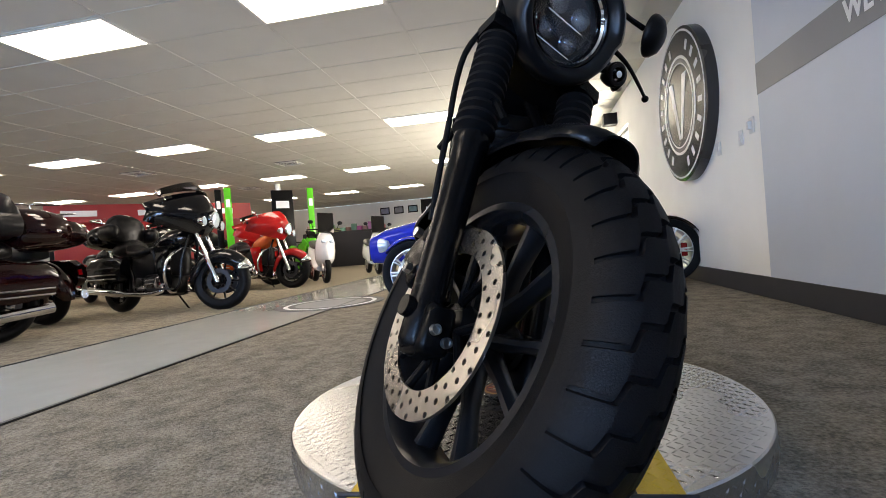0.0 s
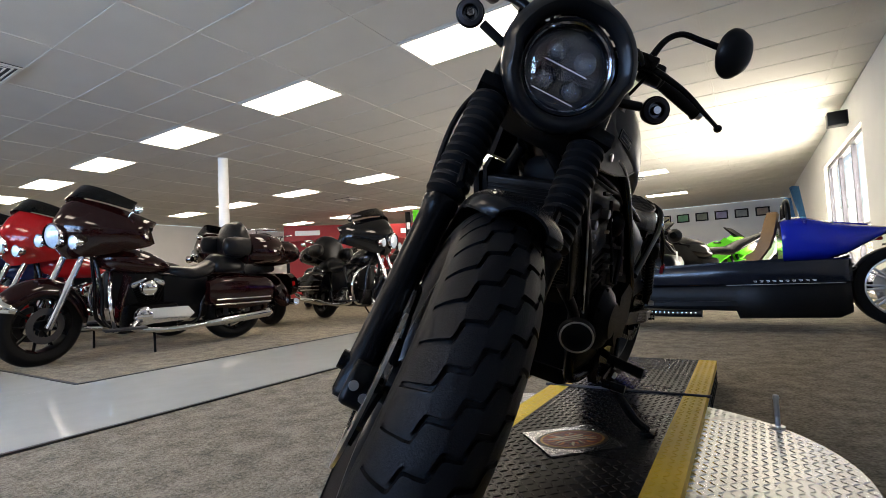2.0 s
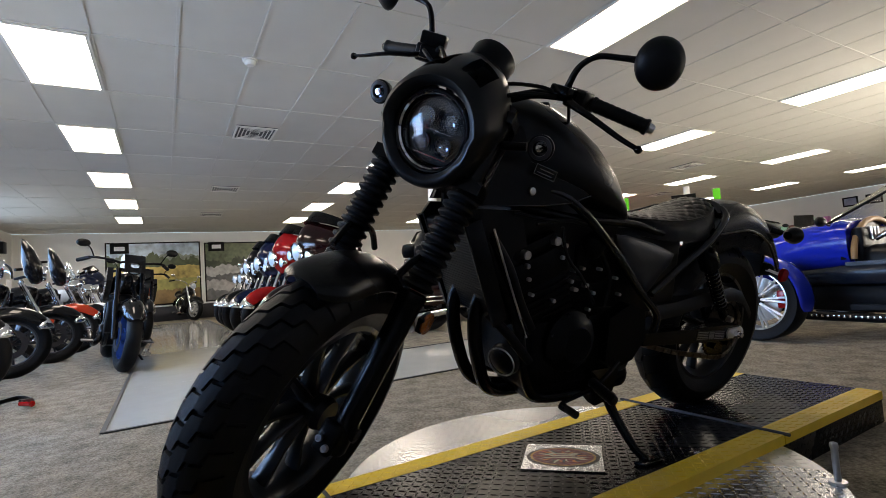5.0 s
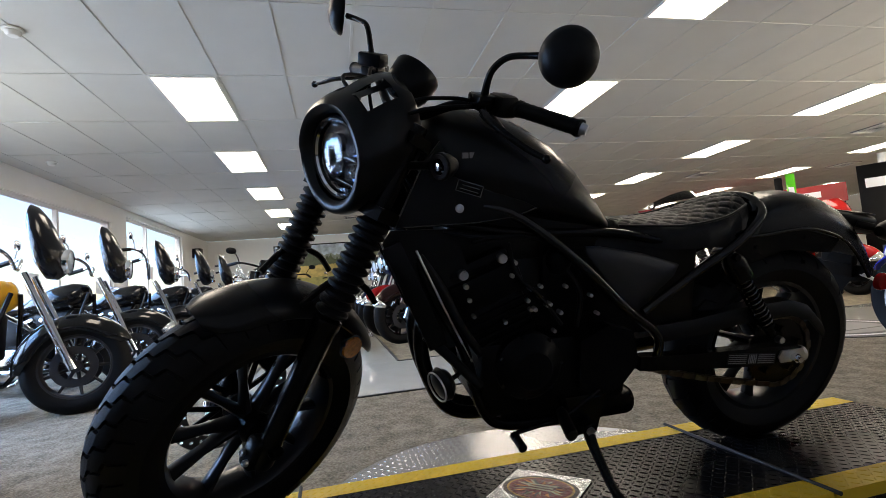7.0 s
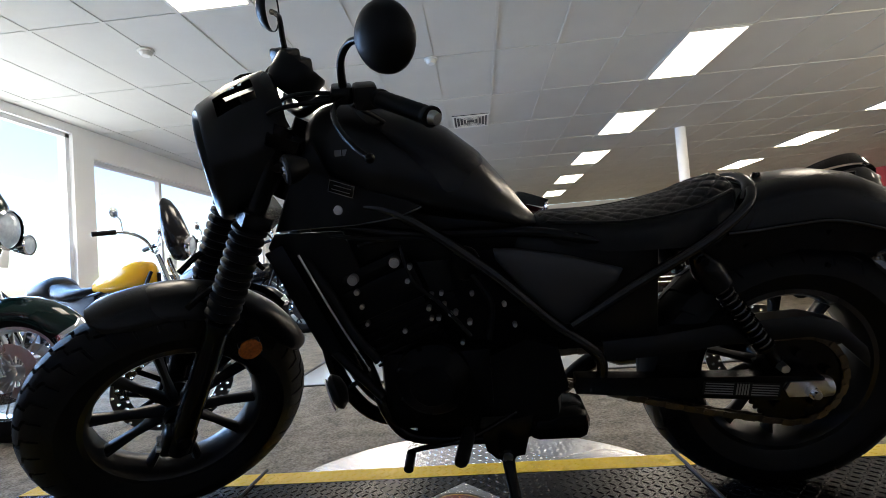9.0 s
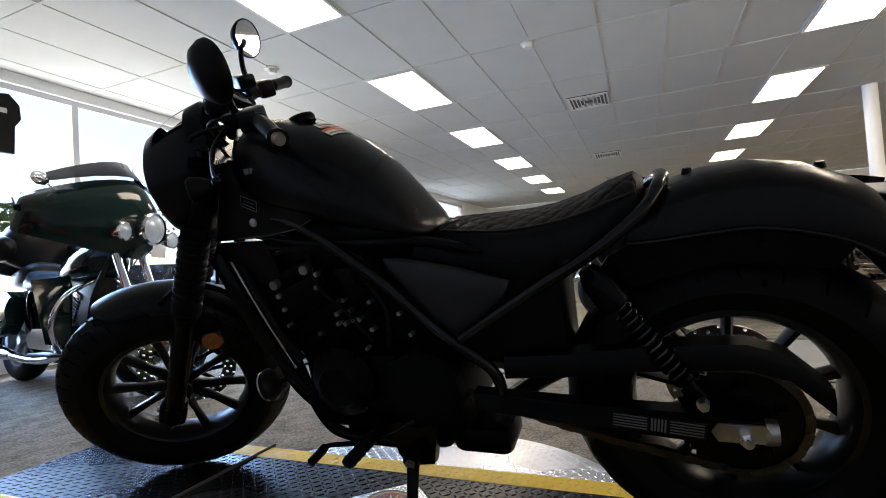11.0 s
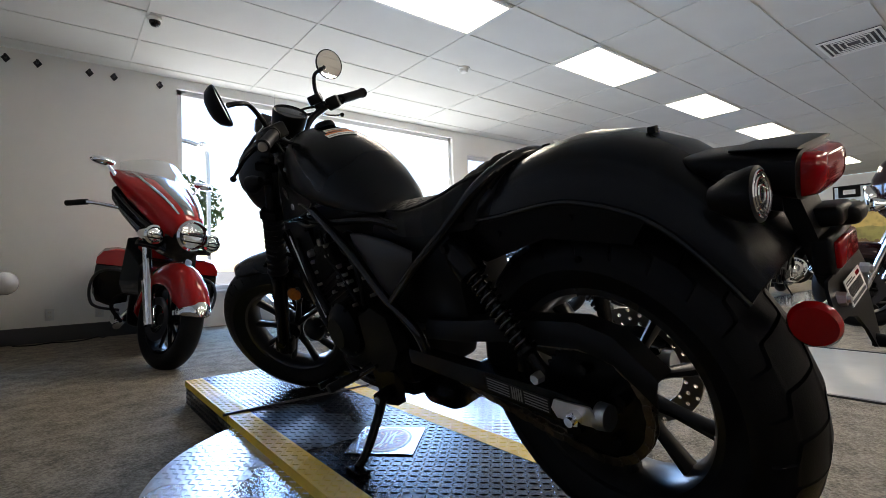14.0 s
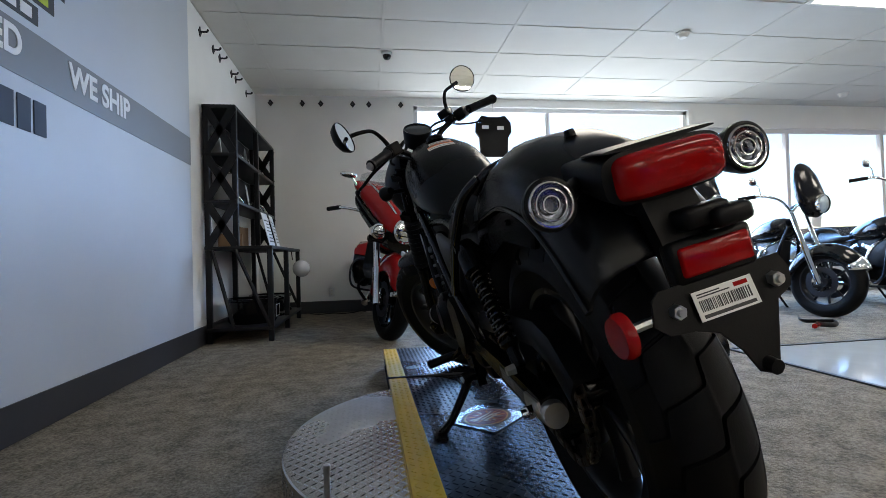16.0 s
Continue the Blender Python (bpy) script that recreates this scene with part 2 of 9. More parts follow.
for x0, y0, x1, y1 in ((AX1 - 0.012, AY0, AX1 + 0.012, YN), (AX0 - 0.012, AY1, AX0 + 0.012, YN), (-14.5, AY0 - 0.012, AX1, AY0 + 0.012), (-14.5, AY1 - 0.012, AX0, AY1 + 0.012)):
    g.box(x0, y0, -0.003, x1, y1, 0.006)
structure("trim", g, M_TRIM, "dark rubber edging strip between carpet and vinyl")

# walls
def wall_with_openings(axis, at, a0, a1, holes, thick, z1=H):
    """A wall along x or y at a fixed place, with holes (a0, a1, z0, z1)."""
    g = Geo()
    cuts = sorted({a0, a1, *[h[0] for h in holes], *[h[1] for h in holes]})
    for p, q in zip(cuts, cuts[1:]):
        mid = (p + q) / 2
        z = 0.0
        for h in sorted((h for h in holes if h[0] <= mid <= h[1]), key=lambda h: h[2]):
            if h[2] > z:
                spans(g, axis, at, p, q, z, h[2], thick)
            z = h[3]
        if z < z1:
            spans(g, axis, at, p, q, z, z1, thick)
    return g


def spans(g, axis, at, p, q, z0, z1, thick):
    a, b = sorted((at, at + thick))
    if axis == "x":
        g.box(p, a, z0, q, b, z1)
    else:
        g.box(a, p, z0, b, q, z1)


DOORS = [(6.7, 10.4, 0.0, 2.32)]
structure("wall_east", wall_with_openings("y", XW, YS - T, YN + T, DOORS, T), M_WALL, "white painted plaster wall")
g = Geo()
g.box(XW - 0.004, -2.505, 0.155, XW, 2.34, H)
structure("wall_panel_grey", g, M_GREY, "mid-grey satin painted panel of the wall")
g = Geo()
g.box(XW - 0.008, -2.505, 1.482, XW - 0.004, 2.34, 1.702)
structure("wall_band", g, M_BAND, "dark grey lettering band along the grey wall")
g = Geo()
for y0, y1 in ((YS, 6.7), (10.4, YN)):
    g.box(XW - 0.012, y0, 0.0, XW, y1, 0.155)
g.box(-0.27, YS, 0.0, XW - 0.012, YS + 0.012, 0.155)
structure("baseboard", g, M_BASE, "black rubber skirting")
WIN = [(-4.36, -0.27, 0.42, 2.75), (-9.6, -4.68, 0.5, 2.50), (-14.2, -10.3, 0.5, 2.72)]
structure("wall_south", wall_with_openings("x", YS, XF - T, XW, WIN, -T), M_WALL, "white painted wall with large shop windows")
g = Geo()
g.box(XF - T, YS, 0, XF, YN, H)
structure("wall_west", g, M_WALL, "white painted far wall")
g = Geo()
g.box(XF - T, YN, 0, XW, YN + T, H)
structure("wall_north", g, M_WALL, "white painted far wall of the hall")


def window(name, x0, x1, z0, z1, mull):
    w = tagged(new(name), "tall shop window in a white aluminium frame", "window", kind="structure")
    f = 0.055
    g = Geo()
    for a, b, c, d in ((x0, x1, z1 - f, z1), (x0, x1, z0, z0 + f), (x0, x0 + f, z0, z1), (x1 - f, x1, z0, z1)):
        g.box(a, YS - 0.12, c, b, YS - 0.05, d)
    part("window_frame", g, M_FRAME, w, smooth=0)
    for x in mull:
        g = Geo()
        g.box(x - 0.03, YS - 0.125, z0 + f, x + 0.03, YS - 0.055, z1 - f)
        part("mullion", g, M_FRAME, w, smooth=0)
    g = Geo()
    g.box(x0 - 0.02, YS - T + 0.01, z0 - 0.03, x1 + 0.02, YS + 0.06, z0)
    part("window_sill", g, M_FRAME, w, smooth=0)
    xs = [x0, *sorted(mull), x1]
    for a, b in zip(xs, xs[1:]):
        g = Geo()
        g.box(a, YS - 0.09, z0, b, YS - 0.084, z1)
        p = part("pane", g, M_GLASS, w, smooth=0)
        p.visible_shadow = False
    return w


window("window_1", *WIN[0][:2], *WIN[0][2:], [-2.19])
window("window_2", *WIN[1][:2], *WIN[1][2:], [-6.06, -7.78])
window("window_3", *WIN[2][:2], *WIN[2][2:], [-11.6])

# glazed entrance in the side wall
d = tagged(new("door_1"), "glazed shop entrance in a dark metal frame", "door", kind="structure")
M_ALU = material("bronze_aluminium", (0.05, 0.05, 0.06), 0.4, 0.5)
g = Geo()
for a, b, c, e in ((6.7, 10.4, 2.26, 2.32), (6.7, 6.76, 0, 2.26), (10.34, 10.4, 0, 2.26), (7.9, 7.96, 0, 2.26), (9.1, 9.16, 0, 2.26), (6.76, 10.34, 0.0, 0.06)):
    g.box(XW + 0.06, a, c, XW + 0.12, b, e)
part("door_frame", g, M_ALU, d, smooth=0)
for a, b in ((6.76, 7.9), (7.96, 9.1), (9.16, 10.34)):
    g = Geo()
    g.box(XW + 0.085, a, 0.06, XW + 0.092, b, 2.26)
    part("pane", g, M_GLASS, d, smooth=0).visible_shadow = False
    g = Geo()
    g.box(XW + 0.035, a + 0.1, 1.0, XW + 0.055, b - 0.1, 1.04)
    part("push_bar", g, M_STEEL, d, smooth=0)

# ceiling of lay-in tiles, lamps
PX, PY = 1.249, 0.6246
GX0, GY0 = -3.562, 2.235   # a joint of the grid
LAMPS = [(GX0 - 2 * PX * k, GY0 + 7 * PY * j) for k in range(-1, 5) for j in range(-1, 4)]
g = Geo()
kx0, kx1 = math.floor((XF - GX0) / PX), math.ceil((XW - GX0) / PX)
ky0, ky1 = math.floor((YS - GY0) / PY), math.ceil((YN - GY0) / PY)
lampcells = {(round((x - PX - GX0) / PX), round((y - GY0) / PY)) for x, y in LAMPS}
rnd = random.Random(4)
for i in range(kx0, kx1):
    for j in range(ky0, ky1):
        if (i, j) in lampcells:
            continue
        x0, x1 = max(XF, GX0 + i * PX), min(XW, GX0 + (i + 1) * PX)
        y0, y1 = max(YS, GY0 + j * PY), min(YN, GY0 + (j + 1) * PY)
        if x1 - x0 < 0.03 or y1 - y0 < 0.03:
            continue
        z = H + 0.004 + rnd.uniform(0, 0.003)
        e = 0.014
        g.add([(x0 + e, y0 + e, z), (x1 - e, y0 + e, z), (x1 - e, y1 - e, z), (x0 + e, y1 - e, z), (x0, y0, z + 0.01), (x1, y0, z + 0.01), (x1, y1, z + 0.01), (x0, y1, z + 0.01)],
              [(0, 3, 2, 1), (0, 1, 5, 4), (1, 2, 6, 5), (2, 3, 7, 6), (3, 0, 4, 7)])
for i in range(kx0, kx1 + 1):
    x = GX0 + i * PX
    if XF < x < XW:
        g.box(x - 0.012, YS, H, x + 0.012, YN, H + 0.03)
for j in range(ky0, ky1 + 1):
    y = GY0 + j * PY
    if YS < y < YN:
        g.box(XF, y - 0.012, H + 0.0005, XW, y + 0.012, H + 0.03)
g.box(XF - T, YS - T, H + 0.05, XW + T, YN + T, H + 0.2)
structure("ceiling", g, M_CEIL, "off-white suspended ceiling of lay-in tiles", fix=False)


def ceiling_light(x, y):
    """Recessed panel lamp; x, y is the corner with the larger x and the smaller y."""
    t = thing("ceiling_light", "recessed white fluorescent panel light, switched on", "ceiling light", Matrix.Translation((x - PX / 2, y + PY / 2, H)), "ceiling panel lights")
    a, b = PX / 2 - 0.012, PY / 2 - 0.012
    g = Geo()
    for p in ((-a, -b, a, -b + 0.025), (-a, b - 0.025, a, b), (-a, -b + 0.025, -a + 0.025, b - 0.025), (a - 0.025, -b + 0.025, a, b - 0.025)):
        g.box(p[0], p[1], -0.008, p[2], p[3], 0.02)
    part("frame", g, M_TBAR, t, smooth=0)
    g = Geo()
    g.box(-a + 0.026, -b + 0.026, -0.003, a - 0.026, b - 0.026, 0.004)
    part("diffuser", g, M_PANEL, t, smooth=0)
    return t


_first = ceiling_light(*LAMPS[0])
for _x, _y in LAMPS[1:]:
    copy_thing(_first, Matrix.Translation((_x - PX / 2, _y + PY / 2, H)))

# outside: paving, road and sky
g = Geo()
g.box(-120, -160, -0.35, 120, 160, -0.31)
structure("ground", g, M_CONC, "sunlit pale concrete forecourt and street outside")

# ---- turntable and platform ----
def tread_steel(name, color, rough, metal):
    """Sheet steel; the raised bars are geometry."""
    return material(name, color, rough, metal, vary=0.12, scale=14, rvary=0.1, bump=0.03, bump_scale=300)


M_ALPLATE = tread_steel("bright_tread_plate", (0.62, 0.63, 0.65), 0.26, 1.0)
M_BKPLATE = material("black_tread_plate", (0.0045, 0.0048, 0.0062), 0.26, vary=0.3, scale=14, rvary=0.12, bump=0.03, bump_scale=300, spec=0.17)
M_YELLOW = tread_steel("yellow_painted_tread_plate", (0.72, 0.46, 0.02), 0.5, 0.0)
DISC_R, DISC_Z, DX, DY = 0.668, 0.087, -0.017, -0.02
PT = 0.117                      # top of the platform
PX0, PX1, PYA, PYB = -0.312, 0.280, -1.435, 1.345
SEAM_A, SEAM_B = -0.682, 0.592    # hinges of the ramps


def tread_bars(g, x0, y0, x1, y1, z, inside=None, pitch=0.0215, m=None):
    """Raised lozenge bars of tread plate, alternately turned."""
    nx, ny = int((x1 - x0) / pitch), int((y1 - y0) / pitch)
    L, w, h = 0.0118, 0.0029, 0.0018
    for i in range(nx):
        for j in range(ny):
            cx, cy = x0 + (i + 0.5) * (x1 - x0) / nx, y0 + (j + 0.5) * (y1 - y0) / ny
            if inside and not inside(cx, cy):
                continue
            a = radians(45 if (i + j) % 2 else -45)
            c, s = math.cos(a), math.sin(a)
            vs = [(cx - L * c, cy - L * s, z), (cx + w * s, cy - w * c, z), (cx + L * c, cy + L * s, z), (cx - w * s, cy + w * c, z), (cx - L * 0.45 * c, cy - L * 0.45 * s, z + h), (cx + L * 0.45 * c, cy + L * 0.45 * s, z + h)]
            g.add(vs, [(0, 1, 4), (1, 2, 5), (1, 5, 4), (2, 3, 5), (3, 0, 4), (3, 4, 5)], m)
    return g


turntable = thing("turntable", "round turntable of bright diamond-tread steel plate", "turntable", Matrix.Translation((DX, DY, 0)))
g = Geo()
g.lathe([(0, 0), (DISC_R - 0.01, 0), (DISC_R, 0.006), (DISC_R, DISC_Z - 0.004), (DISC_R - 0.004, DISC_Z), (0, DISC_Z)], (0, 0, 0), (0, 0, 1), 96)
disc = part("disc", g, M_ALPLATE, turntable, smooth=30)
g = Geo()
tread_bars(g, -0.66, -0.66, 0.66, 0.66, DISC_Z, lambda x, y: math.hypot(x, y) < DISC_R - 0.014 and not (PX0 - DX + 0.03 < x < PX1 - DX - 0.03))
part("disc_tread", g, M_ALPLATE, disc, smooth=0, fix=False)
g = Geo()
for k in range(150):
    a = 2 * math.pi * k / 150
    for r_, zz in ((0, 0.022), (1, 0.042), (0, 0.062)):
        aa = a + r_ * math.pi / 150
        mm = Matrix.Rotation(aa, 4, "Z") @ Matrix.Translation((DISC_R, 0, zz)) @ Matrix.Rotation(radians(90), 4, "Y") @ Matrix.Rotation(radians(45 if (k + r_) % 2 else -45), 4, "Z")
        g.add([(-0.012, 0, 0), (0, -0.004, 0), (0.012, 0, 0), (0, 0.004, 0), (0, 0, 0.002)], [(0, 1, 4), (1, 2, 4), (2, 3, 4), (3, 0, 4)], mm)
part("rim_tread", g, M_ALPLATE, disc, smooth=0, fix=False)

platform = thing("display_platform", "black tread-plate motorcycle platform with yellow painted edges", "platform", Matrix.Rotation(radians(0.55), 4, "Z"))
SW = 0.078     # width of a yellow edge
for name, ya, yb in (("front_ramp", PYA, SEAM_A - 0.003), ("deck", SEAM_A + 0.003, SEAM_B - 0.003), ("rear_ramp", SEAM_B + 0.003, PYB)):
    z0 = DISC_Z + 0.001 if name == "deck" else 0.0
    g = Geo()
    for x0, x1 in ((PX0, PX1),):
        g.box(x0 + 0.004, ya, PT - 0.026 if name == "deck" else PT - 0.03, x1 - 0.004, yb, PT - 0.001)
    if name != "deck":
        for x in (PX0 + 0.004, PX1 - 0.010):
            g.box(x, ya, 0.0, x + 0.006, yb, PT - 0.03)
        e = ya if name == "front_ramp" else yb - 0.006
        g.box(PX0 + 0.010, e, 0.0, PX1 - 0.010, e + 0.006, PT - 0.03)
    d = part(name, g, M_BKPLATE, platform, "black diamond-tread steel plate", smooth=0)
    g = Geo()
    tread_bars(g, PX0 + SW, ya + 0.005, PX1 - SW, yb - 0.005, PT - 0.001)
    part("tread", g, M_BKPLATE, d, smooth=0, fix=False)
    if name != "deck":
        for x, s in ((PX1 - 0.004, 1), (PX0 + 0.004, -1)):
            g = Geo()
            mm = Matrix.Translation((x, 0, 0)) @ Matrix.Rotation(radians(90 * s), 4, "Y")
            tread_bars(g, -PT * s if s > 0 else 0.0, ya, 0.0 if s > 0 else PT, yb, 0.0, m=mm)
            part("side_tread", g, M_BKPLATE, d, smooth=0, fix=False)
    for x0 in (PX0, PX1 - SW):
        g = Geo()
        g.box(x0, ya, PT - 0.03, x0 + SW, yb, PT)
        tread_bars(g, x0 + 0.004, ya + 0.005, x0 + SW - 0.004, yb - 0.005, PT)
        part("yellow_edge", g, M_YELLOW, d, "yellow painted edge strip", smooth=0, fix=False)
for y in (SEAM_A, SEAM_B):
    g = Geo()
    g.cyl((PX0 - 0.02, y, PT + 0.002), (PX1 + 0.015, y, PT + 0.002), 0.0055, None, 10)
    part("hinge_rod", g, M_DARKMETAL, platform)
# locking pin beside the turntable
pin = thing("locking_pin", "short steel locking pin standing at the turntable edge", "pin", Matrix.Translation((0.479, 0.407, 0.0)))
g = Geo()
g.cyl((0, 0, 0.0), (0, 0, 0.185), 0.008, 0.008, 12)
g.lathe([(0.0, 0.19), (0.008, 0.187), (0.010, 0.18), (0.008, 0.17)], (0, 0, 0), (0, 0, 1), 12)
part("rod", g, M_STEEL, pin)
g = Geo()
g.cyl((0, 0, DISC_Z), (0, 0, DISC_Z + 0.006), 0.02, None, 16)
part("washer", g, M_STEEL, pin)

# sticker on the deck
stk = thing("floor_sticker", "silver foil sticker with a red and yellow oval emblem", "sticker", Matrix.Translation((-0.026, -0.037, PT + 0.0018)) @ Matrix.Rotation(radians(44.5), 4, "Z"))
g = Geo()
g.box(-0.113, -0.102, 0, 0.113, 0.102, 0.0012)
part("sheet", g, material("silver_foil", (0.5, 0.52, 0.55), 0.22, 1.0, vary=0.3, scale=40, bump=0.35, bump_scale=60), stk, smooth=0)
for r, mname, col, z in ((0.106, "emblem_dark", (0.02, 0.014, 0.014), 0.0016), (0.095, "emblem_gold", (0.36, 0.20, 0.03), 0.0020), (0.088, "emblem_red", (0.14, 0.008, 0.008), 0.0024)):
    g = Geo()
    g.lathe([(0, z), (r, z), (r, z - 0.0004)], (0, 0, 0), (0, 0, 1), 40)
    g.v = [(x, y * 0.72, zz) for x, y, zz in g.v]
    part(mname, g, material(mname, col, 0.3, 0.3, vary=0.85, scale=110, bump=0.3, bump_scale=90), stk, smooth=0)
FLAMES = [material("emblem_cream", (0.5, 0.44, 0.3), 0.4, vary=0.3, scale=60), material("emblem_orange", (0.5, 0.16, 0.02), 0.35, vary=0.4, scale=80), material("emblem_black", (0.01, 0.01, 0.012), 0.3, vary=0.4, scale=80)]
rs = random.Random(21)
for k in range(26):
    a = 2 * math.pi * k / 26 + rs.uniform(-0.1, 0.1)
    r0, r1 = rs.uniform(0.02, 0.05), rs.uniform(0.058, 0.084)
    w, bend = rs.uniform(0.05, 0.12), rs.uniform(-0.25, 0.25)
    g = Geo()
    poly = [(r0 * math.cos(a - w), r0 * math.sin(a - w) * 0.72), ((r0 + r1) / 2 * math.cos(a - w + bend), (r0 + r1) / 2 * math.sin(a - w + bend) * 0.72), (r1 * math.cos(a + bend * 0.4), r1 * math.sin(a + bend * 0.4) * 0.72), ((r0 + r1) / 2 * math.cos(a + w + bend), (r0 + r1) / 2 * math.sin(a + w + bend) * 0.72), (r0 * math.cos(a + w), r0 * math.sin(a + w) * 0.72)]
    g.plate(poly, 0.0004, Matrix.Translation((0, 0, 0.0024)))
    part("emblem_flame", g, FLAMES[k % 3], stk, smooth=0)
g = Geo()
for k in range(3):
    g.box(-0.042 + 0.006 * k, 0.014 - 0.014 * k, 0.0029, 0.042 - 0.006 * (k % 2), 0.021 - 0.014 * k, 0.0032)
part("emblem_bars", g, FLAMES[0], stk, smooth=0)

# ---- the motorcycle on the platform ----
M_MATT = material("matt_black_paint", (0.0036, 0.0039, 0.0048), 0.28, spec=0.20, vary=0.15, scale=12, rvary=0.06, bump=0.02, bump_scale=700)
M_SATIN = material("satin_black_metal", (0.0026, 0.0026, 0.003), 0.26, spec=0.12, vary=0.2, scale=20, rvary=0.1)
M_RIM = material("black_cast_wheel_paint", (0.006, 0.0063, 0.0075), 0.28, spec=0.34, vary=0.15, scale=25, rvary=0.06)
M_GLOSSBK = material("gloss_black_paint", (0.004, 0.004, 0.005), 0.16, spec=0.32, vary=0.1, scale=15)
M_SPRING = material("gloss_black_spring_enamel", (0.006, 0.006, 0.007), 0.10, spec=0.6, vary=0.1, scale=15)
# the side cover's grey reflection is put into this lighter base colour
M_COVERSHEEN = material("side_cover_sheen_paint", (0.016, 0.0165, 0.019), 0.42, spec=0.35, vary=0.12, scale=15, bump=0.02, bump_scale=700)
M_ENGINE = material("black_engine_casting", (0.002, 0.002, 0.0023), 0.36, spec=0.06, vary=0.25, scale=30, bump=0.12, bump_scale=350)
M_VINYLSEAT = material("black_seat_vinyl", (0.006, 0.006, 0.0065), 0.5, spec=0.16, vary=0.2, scale=60, bump=0.12, bump_scale=600)
M_DISC = material("brake_disc_steel", (0.55, 0.52, 0.48), 0.28, 1.0, vary=0.1, scale=60)
M_REDLENS = material("red_lens", (0.26, 0.002, 0.003), 0.06, vary=0.10, scale=60, spec=0.28)
M_AMBER = material("amber_reflector", (0.30, 0.075, 0.006), 0.15, vary=0.5, scale=140, coat=0.3, bump=0.4, bump_scale=260)
M_CLEAR = clear_lens("clear_lens", (0.95, 0.97, 1.0))
M_REFLECT = material("lamp_reflector", (0.8, 0.82, 0.85), 0.12, 1.0, vary=0.05, scale=50)
M_LAMPDARK = material("dark_lamp_bowl", (0.16, 0.18, 0.22), 0.12, 0.9, vary=0.05, scale=50)
M_MIRROR = material("mirror_glass", (0.85, 0.86, 0.87), 0.02, 1.0, vary=0.01, scale=5, rvary=0.0)
M_CHAIN = material("chain_steel", (0.11, 0.09, 0.07), 0.38, 0.9, vary=0.3, scale=80)
M_LABEL = material("white_label", (0.75, 0.75, 0.74), 0.5, vary=0.04, scale=20)
M_INK = material("dark_print", (0.03, 0.03, 0.035), 0.5, vary=0.1, scale=20)
M_ORANGE = material("orange_print", (0.7, 0.2, 0.06), 0.5, vary=0.06, scale=20)
M_SILVERINK = material("silver_print", (0.16, 0.16, 0.16), 0.4, vary=0.1, scale=20)

bike = thing("motorcycle", "matt black cruiser motorcycle on its side stand, steering turned", "motorcycle",
             Matrix.Translation((-0.155, -0.005, 0.1175)) @ Euler((radians(-15.0), 0, radians(-90.0)), "XYZ").to_matrix().to_4x4())
_ax = Vector((-math.sin(radians(28)), 0, math.cos(radians(28))))
STEER = Matrix.Translation((0.847, -0.020, 0.004)) @ Matrix.Rotation(radians(37.5), 4, _ax) @ Matrix.Translation((-0.855, 0, 0))
FA, RA = Vector((0.797, 0.005, 0.329)), Vector((-0.759, 0, 0.324))
FORK = Vector((-0.469, 0, 0.883))


def tread_tyre(c, R, half, pitches, m=None, lean=1.0):
    """Tyre with a recessed zigzag tread; axle along y."""
    g = Geo()
    rim = R - 0.118
    front = half < 0.07
    cols = [0.0, 0.105, 0.13, 0.975] if front else [0.0, 0.055, 0.068, 0.987]
    n = pitches
    vs, prof = [], []
    K = 110
    for k in range(K + 1):
        v = -1 + 2 * k / K
        a = v * radians(74)
        prof.append((v, R - 0.075 * (1 - math.cos(a)) * 1.05, half * math.sin(a) / math.sin(radians(74))))

    stairs = (-0.42, -0.08, 0.20, 0.52) if front else (-0.62, 0.0, 0.62)

    def zig(v, d):
        """A staircase across the tread; d sets its steps off to one side."""
        return (0.30 if front else 0.40) * v + sum((0.46 if front else 0.42) / (1 + math.exp(-(v - at + d) * 90)) for at in stairs)

    M = n * len(cols)
    for v, r, y in prof:
        for i in range(n):
            for q, f in enumerate(cols):
                deep = q in (0, 1) and abs(v) < 0.94
                th = 2 * math.pi * (i + f + zig(v, -0.028 if q in (0, 3) else 0.028) * lean) / n
                rr = r - (0.008 if deep else 0)
                vs.append((c[0] + rr * math.cos(th), c[1] + y, c[2] + rr * math.sin(th)))
    fs = []
    for a in range(len(prof) - 1):
        for b in range(M):
            d = (b + 1) % M
            fs.append((a * M + b, a * M + d, (a + 1) * M + d, (a + 1) * M + b))
    g.add(vs, fs, m)
    edge = prof[-1]
    for s in (1, -1):
        g.lathe([(edge[1] + 0.001, s * edge[2]), (edge[1] - 0.02, s * (half + 0.004)), (R - 0.07, s * (half + 0.003)), (rim + 0.014, s * half * 0.86), (rim, s * half * 0.74)], c, (0, 1, 0), 96, m)
    return g


